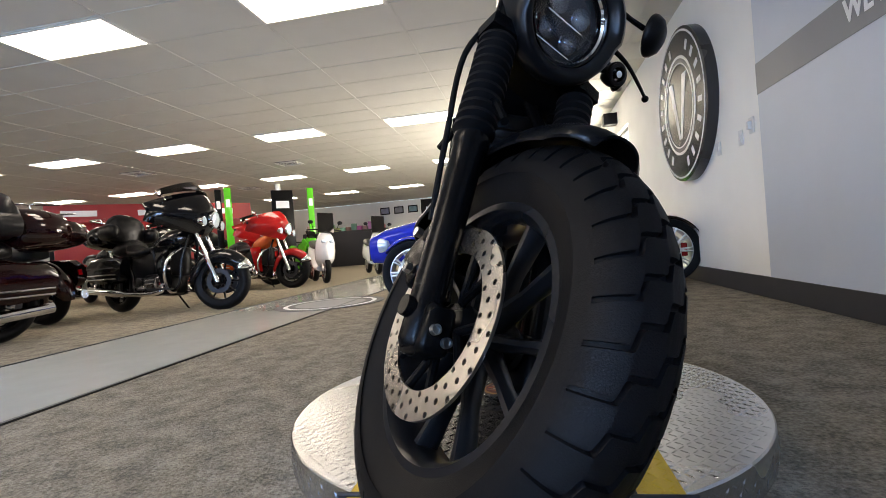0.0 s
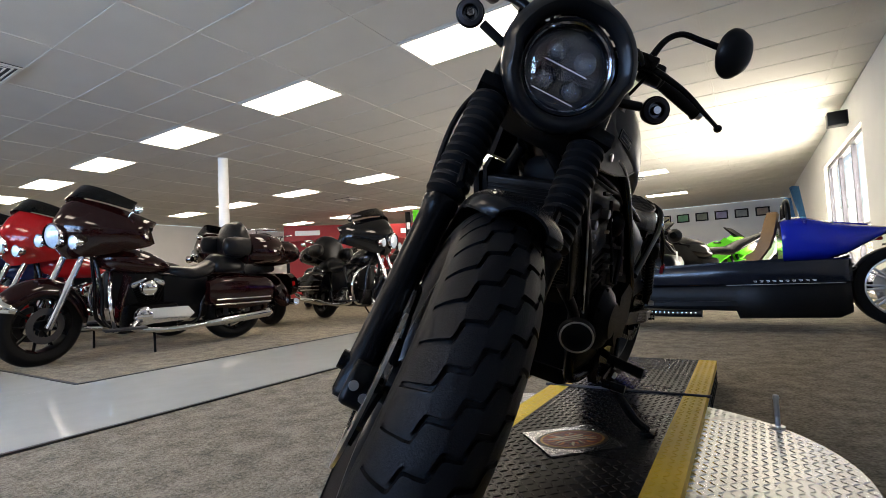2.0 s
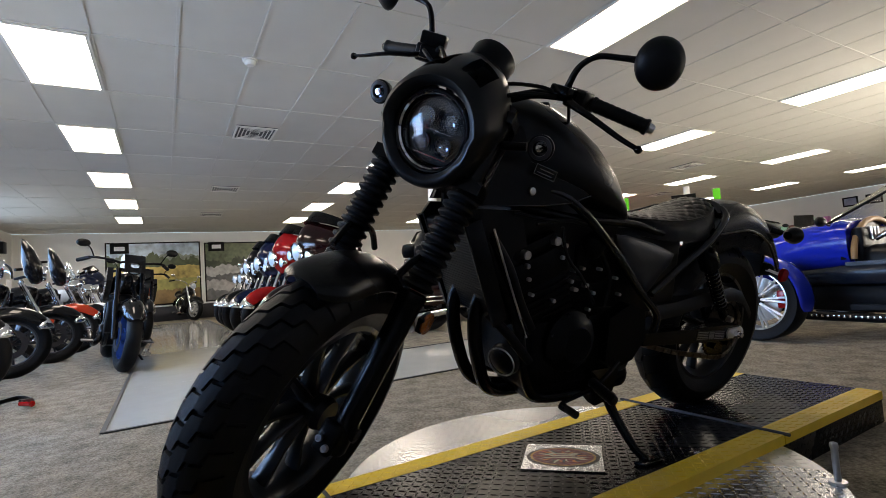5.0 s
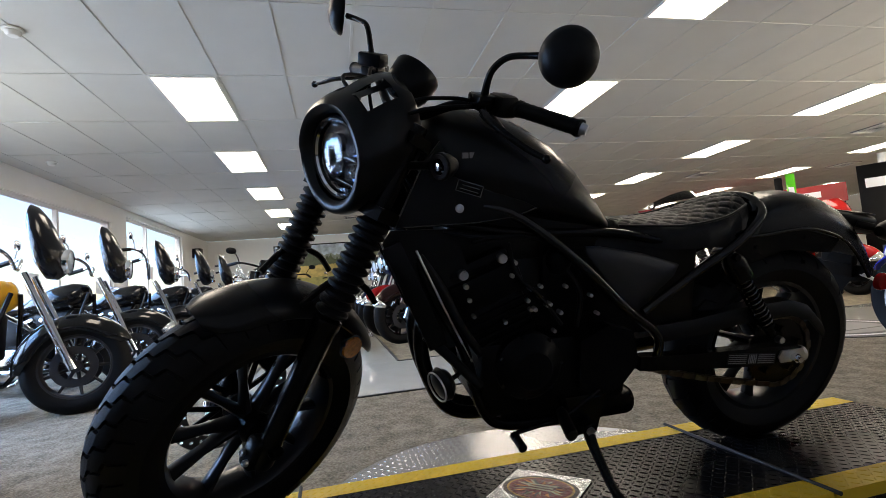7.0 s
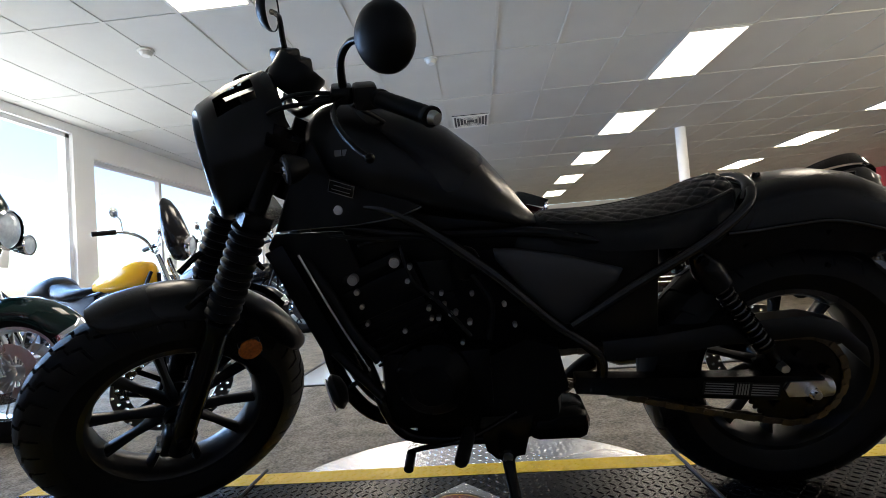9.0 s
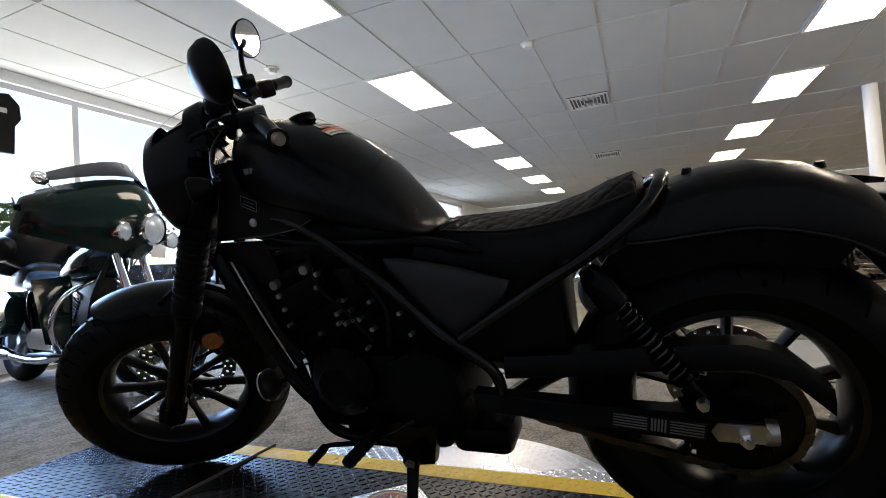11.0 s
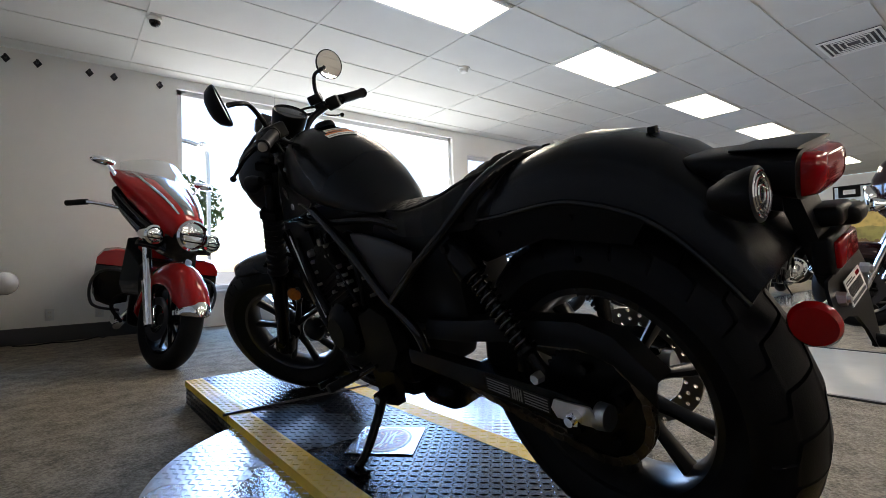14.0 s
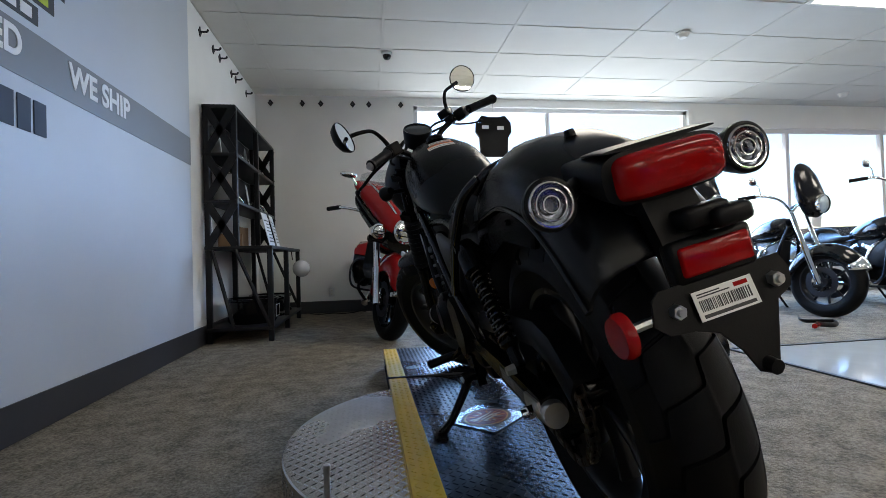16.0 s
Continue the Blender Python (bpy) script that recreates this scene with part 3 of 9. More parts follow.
def wheel(name, c, R, half, m, label):
    """Cast wheel of ten spokes in pairs with its tyre and drilled disc."""
    rim = R - 0.118
    g = Geo()
    w = half * 0.74
    g.lathe([(rim + 0.002, -w), (rim - 0.012, -w), (rim - 0.02, -w * 0.8), (rim - 0.028, 0), (rim - 0.02, w * 0.8), (rim - 0.012, w), (rim + 0.002, w)], c, (0, 1, 0), 96, m)
    hub = part(name, g, M_RIM, bike, label, smooth=35)
    part("tyre", tread_tyre(c, R, half, 26 if half > 0.07 else 38, m), M_RUBBER, hub, "black rubber tyre with a zigzag tread", smooth=28, fix=True)
    g = Geo()
    g.lathe([(0.0, -0.062), (0.034, -0.062), (0.04, -0.045), (0.033, -0.02), (0.033, 0.02), (0.04, 0.045), (0.034, 0.062), (0.0, 0.062)], c, (0, 1, 0), 32, m)
    part("hub", g, M_SATIN, hub, smooth=30)
    for k in range(5):
        for s in (-1, 1):
            a0, a1 = 2 * math.pi * k / 5 + s * 0.16, 2 * math.pi * k / 5 + s * 0.30
            p0 = Vector((math.cos(a0) * 0.03, 0, math.sin(a0) * 0.03))
            p1 = Vector((math.cos(a1) * (rim - 0.018), 0, math.sin(a1) * (rim - 0.018)))
            d = (p1 - p0).normalized()
            t = Vector((-d.z, 0, d.x))
            g = Geo()
            ring = lambda p, hw, hy: [Vector(c) + p + t * hw * math.cos(q) + Vector((0, 1, 0)) * hy * math.sin(q) for q in [math.pi / 8 + j * math.pi / 4 for j in range(8)]]
            g.loft([ring(p0, 0.014, 0.026), ring(p0.lerp(p1, 0.5), 0.0095, 0.016), ring(p1, 0.013, 0.022)], m)
            part("spoke", g, M_RIM, hub, smooth=50)
    return hub


def drilled_disc(c, y, r0, r1, n, m=None, thick=0.005):
    """Annular disc with real round holes in staggered rows."""
    g = Geo()
    rows = 4
    P = lambda r, a, s: (c[0] + r * math.cos(a), y + s * thick / 2, c[2] + r * math.sin(a))
    for i in range(n):
        for j in range(rows):
            ra, rb = r0 + (r1 - r0) * j / rows, r0 + (r1 - r0) * (j + 1) / rows
            a0, a1 = 2 * math.pi * i / n, 2 * math.pi * (i + 1) / n
            am, rm = (a0 + a1) / 2, (ra + rb) / 2
            hole = (i + 2 * j) % 4 == 0
            outer = [(ra, a0), (ra, am), (ra, a1), (rm, a1), (rb, a1), (rb, am), (rb, a0), (rm, a0)]
            if not hole:
                for s in (-1, 1):
                    g.add([P(r, a, s) for r, a in outer], [tuple(range(8))])
                continue
            hr = min((rb - ra), (a1 - a0) * rm) * 0.45
            ho = []
            for k in range(8):
                q = -3 * math.pi / 4 + k * math.pi / 4
                ho.append((rm + hr * math.sin(q), am + hr * math.cos(q) / rm))
            pts = [P(r, a, s) for s in (-1, 1) for r, a in outer] + [P(r, a, s) for s in (-1, 1) for r, a in ho]
            fs = []
            for k in range(8):
                d = (k + 1) % 8
                fs += [(k, d, 16 + d, 16 + k), (8 + k, 24 + k, 24 + d, 8 + d), (16 + k, 16 + d, 24 + d, 24 + k)]
            g.add(pts, fs, None)
    for r in (r0, r1):
        g.lathe([(r, -thick / 2), (r, thick / 2)], (c[0], y, c[2]), (0, 1, 0), n, None)
    if m:
        g.v = [tuple(m @ Vector(p)) for p in g.v]
    return g


fw = wheel("front_wheel", FA, 0.331, 0.067, STEER, "black ten-spoke cast front wheel")
rw = wheel("rear_wheel", RA, 0.328, 0.077, None, "black ten-spoke cast rear wheel")
part("brake_disc", drilled_disc(FA, -0.078, 0.108, 0.150, 72, STEER), M_DISC, fw, "drilled steel brake disc", smooth=0, fix=False)
part("brake_disc", drilled_disc(RA, -0.085, 0.085, 0.122, 60), M_DISC, rw, "drilled steel brake disc", smooth=0, fix=False)
for k in range(5):
    a = 2 * math.pi * k / 5
    g = Geo()
    for s in (-0.3, 0.3):
        g.tube([FA + Vector((0.04 * math.cos(a), -0.066, 0.04 * math.sin(a))), FA + Vector((0.112 * math.cos(a + s), -0.076, 0.112 * math.sin(a + s)))], 0.007, 8, STEER)
    part("disc_carrier", g, M_SATIN, fw)

# fork
for s in (1, -1):
    base = FA + Vector((0, s * 0.108, 0))
    top = base + FORK * 0.80
    g = Geo()
    ax = FORK
    g.lathe([(0.0, -0.055), (0.022, -0.055), (0.027, -0.045), (0.027, 0.0), (0.0275, 0.10), (0.029, 0.25), (0.030, 0.30), (0.033, 0.305), (0.033, 0.325), (0.026, 0.33), (0.0, 0.33)], base, ax, 24, STEER)
    leg = part("fork_leg", g, M_SATIN, bike, "satin black lower fork leg", smooth=35)
    g = Geo()
    g.cyl(base + Vector((0, s * 0.02, 0)), base + Vector((0, s * 0.036, 0)), 0.017, 0.016, 12, STEER)
    part("axle_end", g, M_SATIN, leg, smooth=30)
    g = Geo()
    g.box(-0.034, -0.024, -0.062, 0.040, 0.024, 0.012, STEER @ Matrix.Translation(base - Vector((0, s * 0.012, 0))) @ Matrix.Rotation(radians(-28), 4, "Y"), 0.010)
    part("axle_lug", g, M_SATIN, leg, smooth=50)
    g = Geo()
    g.cyl(base + FORK * -0.04 + Vector((0.012, s * 0.008, 0)), base + FORK * -0.04 + Vector((0.012, s * 0.018, 0)), 0.0075, 0.007, 12, STEER)
    g.cyl(base + FORK * -0.005 + Vector((0.02, s * 0.008, -0.012)), base + FORK * -0.005 + Vector((0.02, s * 0.018, -0.012)), 0.0075, 0.007, 12, STEER)
    part("pinch_bolt", g, M_STEEL, leg, "bare steel pinch bolts", smooth=30)
    lug = STEER @ Matrix.Translation(base - Vector((0, s * 0.012, 0))) @ Matrix.Rotation(radians(-28), 4, "Y")
    for dy, dz in ((-0.010, -0.030), (0.012, -0.042)):
        g = Geo()
        g.lathe([(0, 0.006), (0.0045, 0.006), (0.0045, 0.009), (0.0075, 0.009), (0.008, 0.0), (0.0, -0.004)], (0.040, dy, dz), (1, 0, 0), 16, lug)
        part("socket_bolt", g, M_STEEL, leg, "bare steel socket bolt", smooth=30)
    prof = []
    for k in range(11):
        h = 0.335 + k * 0.0215
        prof += [(0.0285, h), (0.0385, h + 0.006), (0.0385, h + 0.013), (0.0285, h + 0.019)]
    g = Geo()
    g.lathe([(0.024, 0.332)] + prof + [(0.024, 0.575)], base, ax, 24, STEER)
    part("fork_boot", g, M_RUBBER, leg, "ribbed black rubber fork gaiter", smooth=50)
    g = Geo()
    g.cyl(base + FORK * 0.57, top, 0.0225, None, 20, STEER)
    part("fork_tube", g, M_SATIN, leg, smooth=30)
    # reflector under the leg
    if s == 1:
        g = Geo()
        p = Vector((0.60, 0.142, 0.535))
        g.lathe([(0, 0), (0.026, 0), (0.028, 0.004), (0.026, 0.008), (0, 0.010)], p, (0, 1, 0), 24, STEER)
        part("side_reflector", g, M_AMBER, leg, "round amber side reflector", smooth=40)
        g = Geo()
        g.box(0.575, 0.13, 0.515, 0.625, 0.149, 0.555, STEER, 0.004)
        part("reflector_bracket", g, M_BLACK, leg)
    else:
        g = Geo()
        g.box(-0.045, -0.02, -0.05, 0.045, 0.026, 0.05, STEER @ Matrix.Translation((0.672, -0.086, 0.40)) @ Matrix.Rotation(radians(28), 4, "Y"), 0.012)
        cal = part("brake_caliper", g, M_SATIN, bike, "black brake caliper")
        for dz in (-0.03, 0.03):
            g = Geo()
            p = Vector((0.672 - dz * 0.5, -0.110, 0.40 + dz))
            g.cyl(p, p + Vector((0, -0.012, 0)), 0.009, None, 6, STEER)
            part("bolt", g, M_STEEL, cal)
        g = Geo()
        g.tube([(0.64, -0.10, 0.46), (0.60, -0.13, 0.60), (0.52, -0.15, 0.78), (0.46, -0.10, 0.92)], 0.006, 8, STEER)
        part("brake_hose", g, M_RUBBER, bike)
for h, th, w, lab in ((0.575, 0.03, 0.145, "lower_yoke"), (0.755, 0.025, 0.139, "upper_yoke")):
    p = FA + FORK * h
    g = Geo()
    mm = STEER @ Matrix.Translation(p) @ Matrix.Rotation(radians(-28), 4, "Y")
    g.plate([(-0.08, -0.05), (-0.06, -w * 0.6), (-0.03, -w), (0.03, -w), (0.035, -w * 0.7), (0.02, 0), (0.035, w * 0.7), (0.03, w), (-0.03, w), (-0.06, w * 0.6), (-0.08, 0.05)], th, mm)
    part(lab, g, M_SATIN, bike)
g = Geo()
g.cyl((0.855 - 0.469 / 0.883 * 0.84, 0, 0.84), (0.855 - 0.469 / 0.883 * 1.01, 0, 1.01), 0.036, None, 20)
sh_ = part("steering_head", g, M_SATIN, bike)
g = Geo()
PLATE = Matrix.Translation((0.225, 0.150, 0.858)) @ Matrix.Rotation(radians(-14), 4, "Z") @ Matrix.Rotation(radians(-18), 4, "Y")
g.box(-0.030, -0.002, -0.013, 0.030, 0.002, 0.013, PLATE, 0.0015)
mp_ = part("maker_plate", g, M_SATIN, sh_, "small printed maker's plate")
g = Geo()
for x0, z0, x1, z1 in ((-0.030, 0.0115, 0.030, 0.013), (-0.030, -0.013, 0.030, -0.0115), (-0.030, -0.0115, -0.0285, 0.0115), (0.0285, -0.0115, 0.030, 0.0115), (-0.022, -0.006, 0.022, -0.0045), (-0.022, 0.003, 0.018, 0.0045)):
    g.box(x0, 0.002, z0, x1, 0.0026, z1, PLATE)
part("plate_border", g, M_SILVERINK, mp_, smooth=0)


def shell_arc(c, a0, a1, R, half, drop, m, n=28, k=14, thick=0.004, flare=0.0):
    """A mudguard: an arched strip round the axle c from angle a0 to a1 (degrees from ahead, upwards)."""
    g = Geo()
    outer, inner = [], []
    for i in range(n + 1):
        f = i / n
        a = radians(a0 + (a1 - a0) * f)
        end = min(1.0, 0.55 + 3.2 * min(f, 1 - f))
        tip = min(1.0, min(f, 1 - f) / 0.13)
        rounded = 0.52 + 0.48 * math.sqrt(1 - (1 - tip) ** 2)
        ro, ri = [], []
        for j in range(k + 1):
            q = -1 + 2 * j / k
            y = half * math.sin(q * math.pi / 2 * 0.96) * rounded
            r = R - drop * end * (1 - math.cos(q * math.pi / 2)) ** 1.1
            for lst, rr, yy in ((ro, r, y), (ri, r - thick, y * 0.965)):
                lst.append((c[0] + rr * math.cos(a), c[1] + yy, c[2] + rr * math.sin(a)))
        outer.append(ro)
        inner.append(ri)
    rings = [o + list(reversed(i)) for o, i in zip(outer, inner)]
    g.loft(rings, m)
    return g


ff = part("front_fender", shell_arc(FA, 74, 167, 0.360, 0.078, 0.05, STEER), M_MATT, bike, "matt black steel front mudguard", smooth=45)
g = Geo()
for s in (1, -1):
    g.tube([(0.70, s * 0.088, 0.66), (0.62, s * 0.098, 0.70), (0.54, s * 0.098, 0.66), (0.50, s * 0.10, 0.60)], 0.008, 8, STEER)
part("fender_stay", g, M_SATIN, ff)

# headlight cowl in the steered frame
HC = Vector((0.560, 0, 0.948))
g = Geo()
N = 40
rings = []
for x, R, dz, top in ((0.556, 0.096, 0, 1.0), (0.576, 0.104, 0, 1.0), (0.580, 0.116, 0.0, 1.0), (0.572, 0.126, 0.001, 1.0), (0.545, 0.134, 0.004, 1.03), (0.505, 0.138, 0.010, 1.10), (0.462, 0.137, 0.016, 1.16), (0.428, 0.132, 0.022, 1.22), (0.415, 0.126, 0.022, 1.22), (0.44, 0.118, 0.018, 1.16), (0.52, 0.118, 0.01, 1.05)):
    ring = []
    for k in range(N):
        a = 2 * math.pi * k / N
        z = math.sin(a) * R * (top if math.sin(a) > 0 else 1.0)
        y = math.cos(a) * R * (1.0 if math.sin(a) > 0 else 0.94)
        back = 0.07 * max(0, -math.sin(a)) * (0.58 - x) / 0.16
        ring.append((x + back - 0.02 * (1 - abs(math.cos(a))) * (1 if math.sin(a) > 0 else 0) * 0.5, y, HC.z + dz + z))
    rings.append(ring)
vs = [p for r in rings for p in r]
fs = []
for a in range(len(rings) - 1):
    for b in range(N):
        mid = 360 * (b + 0.5) / N
        if a in (4, 5, 8, 9) and (56 < mid < 78 or 102 < mid < 124):
            continue
        fs.append((a * N + b, a * N + (b + 1) % N, (a + 1) * N + (b + 1) % N, (a + 1) * N + b))
g.add(vs, fs, STEER)
part("headlight_cowl", g, M_MATT, bike, "matt black headlight cowl", smooth=50)
mh = STEER @ Matrix.Translation((0.548, 0, 0.946))
g = Geo()
g.lathe([(0, -0.075), (0.06, -0.07), (0.088, -0.03), (0.094, 0.004), (0.090, 0.010), (0.082, 0.004), (0.078, -0.012)], (0, 0, 0), (1, 0, 0), 40, mh)
hl = part("headlight", g, M_GLOSSBK, bike, "round headlight with four lenses", smooth=40)
g = Geo()
g.lathe([(0.086, 0.004), (0.0835, 0.0085), (0.080, 0.004)], (0, 0, 0), (1, 0, 0), 40, mh)
part("headlight_ring", g, M_CHROME, hl, smooth=40)
g = Geo()
g.lathe([(0, 0.016), (0.04, 0.013), (0.072, 0.004), (0.080, -0.004), (0.078, -0.006), (0.07, 0.001), (0.04, 0.010), (0, 0.013)], (0, 0, 0), (1, 0, 0), 40, mh)
part("headlight_glass", g, M_GLASS, hl, smooth=60)
g = Geo()
g.lathe([(0.0, -0.03), (0.077, -0.03), (0.079, -0.008)], (0, 0, 0), (1, 0, 0), 40, mh)
part("headlight_bowl", g, material("headlight_bowl_black", (0.02, 0.022, 0.026), 0.25, vary=0.1, scale=30), hl, smooth=30)
for dy, dz in ((0.030, 0.026), (-0.030, 0.026), (0.030, -0.030), (-0.030, -0.030)):
    g = Geo()
    g.lathe([(0.020, -0.028), (0.0225, -0.012), (0.0205, -0.010), (0.018, -0.018), (0.0, -0.024)], (0, dy, dz), (1, 0, 0), 24, mh)
    b = part("projector_bowl", g, M_LAMPDARK, hl, "dark blue lamp bowl", smooth=40)
    g = Geo()
    g.ball((-0.016, dy, dz), (0.008, 0.012, 0.012), 16, 10, mh)
    part("projector_lens", g, M_CLEAR, b, smooth=80)
for dz in (0.002, -0.056):
    g = Geo()
    g.box(-0.016, -0.045, dz - 0.0012, -0.010, 0.045, dz + 0.0012, mh)
    part("trim_bar", g, M_REFLECT, hl)
# meter
g = Geo()
mm = STEER @ Matrix.Translation((0.345, 0, 1.115)) @ Matrix.Rotation(radians(-42), 4, "Y")
g.lathe([(0, -0.05), (0.045, -0.05), (0.056, -0.03), (0.059, 0.018), (0.056, 0.024), (0.05, 0.02)], (0, 0, 0), (0, 0, 1), 36, mm)
me_ = part("instrument", g, M_SATIN, bike, "round black instrument pod", smooth=35)
g = Geo()
g.lathe([(0, 0.021), (0.045, 0.021), (0.05, 0.0195)], (0, 0, 0), (0, 0, 1), 36, mm)
part("instrument_glass", g, material("instrument_face", (0.05, 0.05, 0.055), 0.06, vary=0.1, scale=20), me_, smooth=30)
# handlebar
g = Geo()
g.tube([(0.225, 0.387, 1.083), (0.262, 0.25, 1.098), (0.330, 0.14, 1.085), (0.362, 0.06, 1.045), (0.366, 0, 1.04), (0.362, -0.06, 1.045), (0.330, -0.14, 1.085), (0.262, -0.25, 1.098), (0.225, -0.387, 1.083)], 0.0115, 12, STEER)
bar = part("handlebar", g, M_SATIN, bike, "black tubular handlebar")
for s in (1, -1):
    p0, p1 = Vector((0.262, s * 0.255, 1.097)), Vector((0.222, s * 0.392, 1.083))
    d = (p1 - p0).normalized()
    g = Geo()
    L = (p1 - p0).length
    prof = [(0, 0), (0.020, 0), (0.020, 0.006)] + [(0.0172 + 0.0012 * (k % 2), 0.008 + k * (L - 0.018) / 17) for k in range(18)] + [(0.0205, L - 0.006), (0.0205, L), (0.012, L + 0.002), (0, L + 0.002)]
    g.lathe(prof, p0, d, 20, STEER)
    part("grip", g, M_RUBBER, bar, "ribbed black rubber grip", smooth=40)
    g = Geo()
    g.cyl(p1, p1 + d * 0.014, 0.014, 0.011, 16, STEER)
    part("bar_end", g, M_STEEL if s == 1 else M_SATIN, bar)
    g = Geo()
    g.box(-0.024, -0.03, -0.024, 0.024, 0.03, 0.024, STEER @ Matrix.Translation((0.277, s * 0.222, 1.098)) @ Matrix.Rotation(s * radians(-18), 4, "Z"), 0.009)
    sw = part("switch_housing", g, M_BLACK, bar)
    g = Geo()
    g.tube([(0.315, s * 0.205, 1.095), (0.345, s * 0.225, 1.085), (0.366, s * 0.29, 1.068), (0.364, s * 0.36, 1.046), (0.355, s * 0.402, 1.036)], [0.011, 0.010, 0.0075, 0.0065, 0.0055], 10, STEER, flat=0.6)
    g.ball((0.354, s * 0.404, 1.035), 0.0095, 12, 8, STEER)
    part("lever", g, M_SATIN, bar, "black hand lever with a ball end", smooth=60)
    g = Geo()
    g.box(-0.02, -0.028, -0.016, 0.022, 0.028, 0.018, STEER @ Matrix.Translation((0.313, s * 0.19, 1.10)) @ Matrix.Rotation(s * radians(-20), 4, "Z"), 0.006)
    if s == -1:
        g.box(-0.022, -0.034, 0.018, 0.026, 0.034, 0.052, STEER @ Matrix.Translation((0.318, s * 0.185, 1.10)) @ Matrix.Rotation(s * radians(-20), 4, "Z"), 0.006)
    part("lever_perch", g, M_SATIN, bar)
    # mirror
    stem = [(0.312, s * 0.195, 1.115), (0.314, s * 0.205, 1.165), (0.306, s * 0.235, 1.205 - s * 0.007), (0.298, s * 0.285, 1.216 - s * 0.007), (0.300, s * 0.33, 1.221 - s * 0.007)]
    g = Geo()
    g.tube(stem, [0.009, 0.0075, 0.007, 0.007, 0.008], 10, STEER)
    st = part("mirror_stem", g, M_SATIN, bar)
    nrm = Vector((0.84, s * 0.54, 0.05)).normalized()
    cm = Vector((0.298, s * 0.372, 1.225 - s * 0.007))
    g = Geo()
    g.lathe([(0, 0.030), (0.025, 0.027), (0.045, 0.017), (0.056, 0.0), (0.0575, -0.008), (0.0555, -0.012), (0.053, -0.009)], cm, nrm, 36, STEER)
    part("mirror_housing", g, M_BLACK, st, "round black mirror housing", smooth=50)
    g = Geo()
    g.lathe([(0, -0.0095), (0.0535, -0.0095)], cm, nrm, 36, STEER)
    part("mirror_glass", g, M_MIRROR, st, "round mirror glass", smooth=0)
    # front indicators
    g = Geo()
    g.tube([(0.455, s * 0.13, 0.955), (0.452, s * 0.19, 0.972)], 0.010, 10, STEER)
    ind = part("indicator_stem", g, M_BLACK, bike)
    g = Geo()
    g.lathe([(0, -0.03), (0.015, -0.03), (0.026, -0.01), (0.030, 0.006), (0.030, 0.012), (0.0265, 0.014)], (0.444, s * 0.222, 0.979), (1, 0, 0), 28, STEER)
    ih = part("indicator_housing", g, M_BLACK, ind, "round front indicator", smooth=45)
    g = Geo()
    g.lathe([(0, 0.010), (0.0265, 0.006)], (0.444, s * 0.222, 0.979), (1, 0, 0), 28, STEER)
    part("indicator_reflector", g, M_LAMPDARK, ih, smooth=30)
    g = Geo()
    g.lathe([(0.0265, 0.013), (0.0255, 0.017), (0.018, 0.019), (0.0165, 0.014)], (0.444, s * 0.222, 0.979), (1, 0, 0), 28, STEER)
    part("indicator_ring", g, M_DARKMETAL, ih, smooth=40)
    g = Geo()
    g.lathe([(0, 0.021), (0.008, 0.0205), (0.010, 0.014)], (0.444, s * 0.222, 0.979), (1, 0, 0), 20, STEER)
    part("indicator_lens", g, M_REFLECT, ih, smooth=40)
# cables
for pts, r in (([(0.33, 0.18, 1.09), (0.44, 0.12, 1.07), (0.44, 0.03, 1.0), (0.38, 0.06, 0.86)], 0.005),
               ([(0.33, -0.18, 1.09), (0.46, -0.12, 1.10), (0.45, -0.02, 1.02), (0.38, -0.05, 0.88)], 0.005),
               ([(0.28, 0.20, 1.09), (0.36, 0.14, 1.10), (0.41, 0.05, 1.06), (0.36, 0.08, 0.92)], 0.0045),
               ([(0.28, -0.20, 1.09), (0.37, -0.13, 1.12), (0.42, -0.06, 1.05), (0.36, -0.07, 0.92)], 0.0045),
               ([(0.30, 0.21, 1.08), (0.22, 0.20, 1.02), (0.26, 0.13, 0.98), (0.33, 0.06, 0.95)], 0.0045)):
    g = Geo()
    g.tube(pts, r, 8, STEER)
    part("cable", g, M_RUBBER, bike, smooth=80)

# tank
def section(x, zt, zb, w, low=0.42, n=28, e=2.3):
    """Closed cross-section in y, z: widest at the fraction low of its height."""
    out = []
    zm = zb + (zt - zb) * low
    for k in range(n):
        a = 2 * math.pi * k / n
        cy, sz = math.cos(a), math.sin(a)
        y = w * math.copysign(abs(cy) ** (2 / e), cy)
        h = (zt - zm) if sz > 0 else (zm - zb)
        ee = 2.0 if sz > 0 else 3.2
        out.append((x, y, zm + h * math.copysign(abs(sz) ** (2 / ee), sz)))
    return out


TANK = ((0.325, 0.985, 0.905, 0.03), (0.315, 1.012, 0.875, 0.075), (0.285, 1.037, 0.845, 0.107), (0.23, 1.050, 0.815, 0.130), (0.16, 1.042, 0.793, 0.146), (0.08, 1.012, 0.775, 0.152), (0.0, 0.966, 0.758, 0.148), (-0.07, 0.905, 0.748, 0.136), (-0.13, 0.828, 0.738, 0.115), (-0.168, 0.772, 0.733, 0.090), (-0.188, 0.748, 0.732, 0.05))
g = Geo()
g.loft([section(*q, low=0.42 if q[0] > 0.04 else 0.42 + (q[0] - 0.04) * 1.1) for q in TANK])
tank = part("fuel_tank", g, M_MATT, bike, "matt black teardrop fuel tank", smooth=70)
g = Geo()
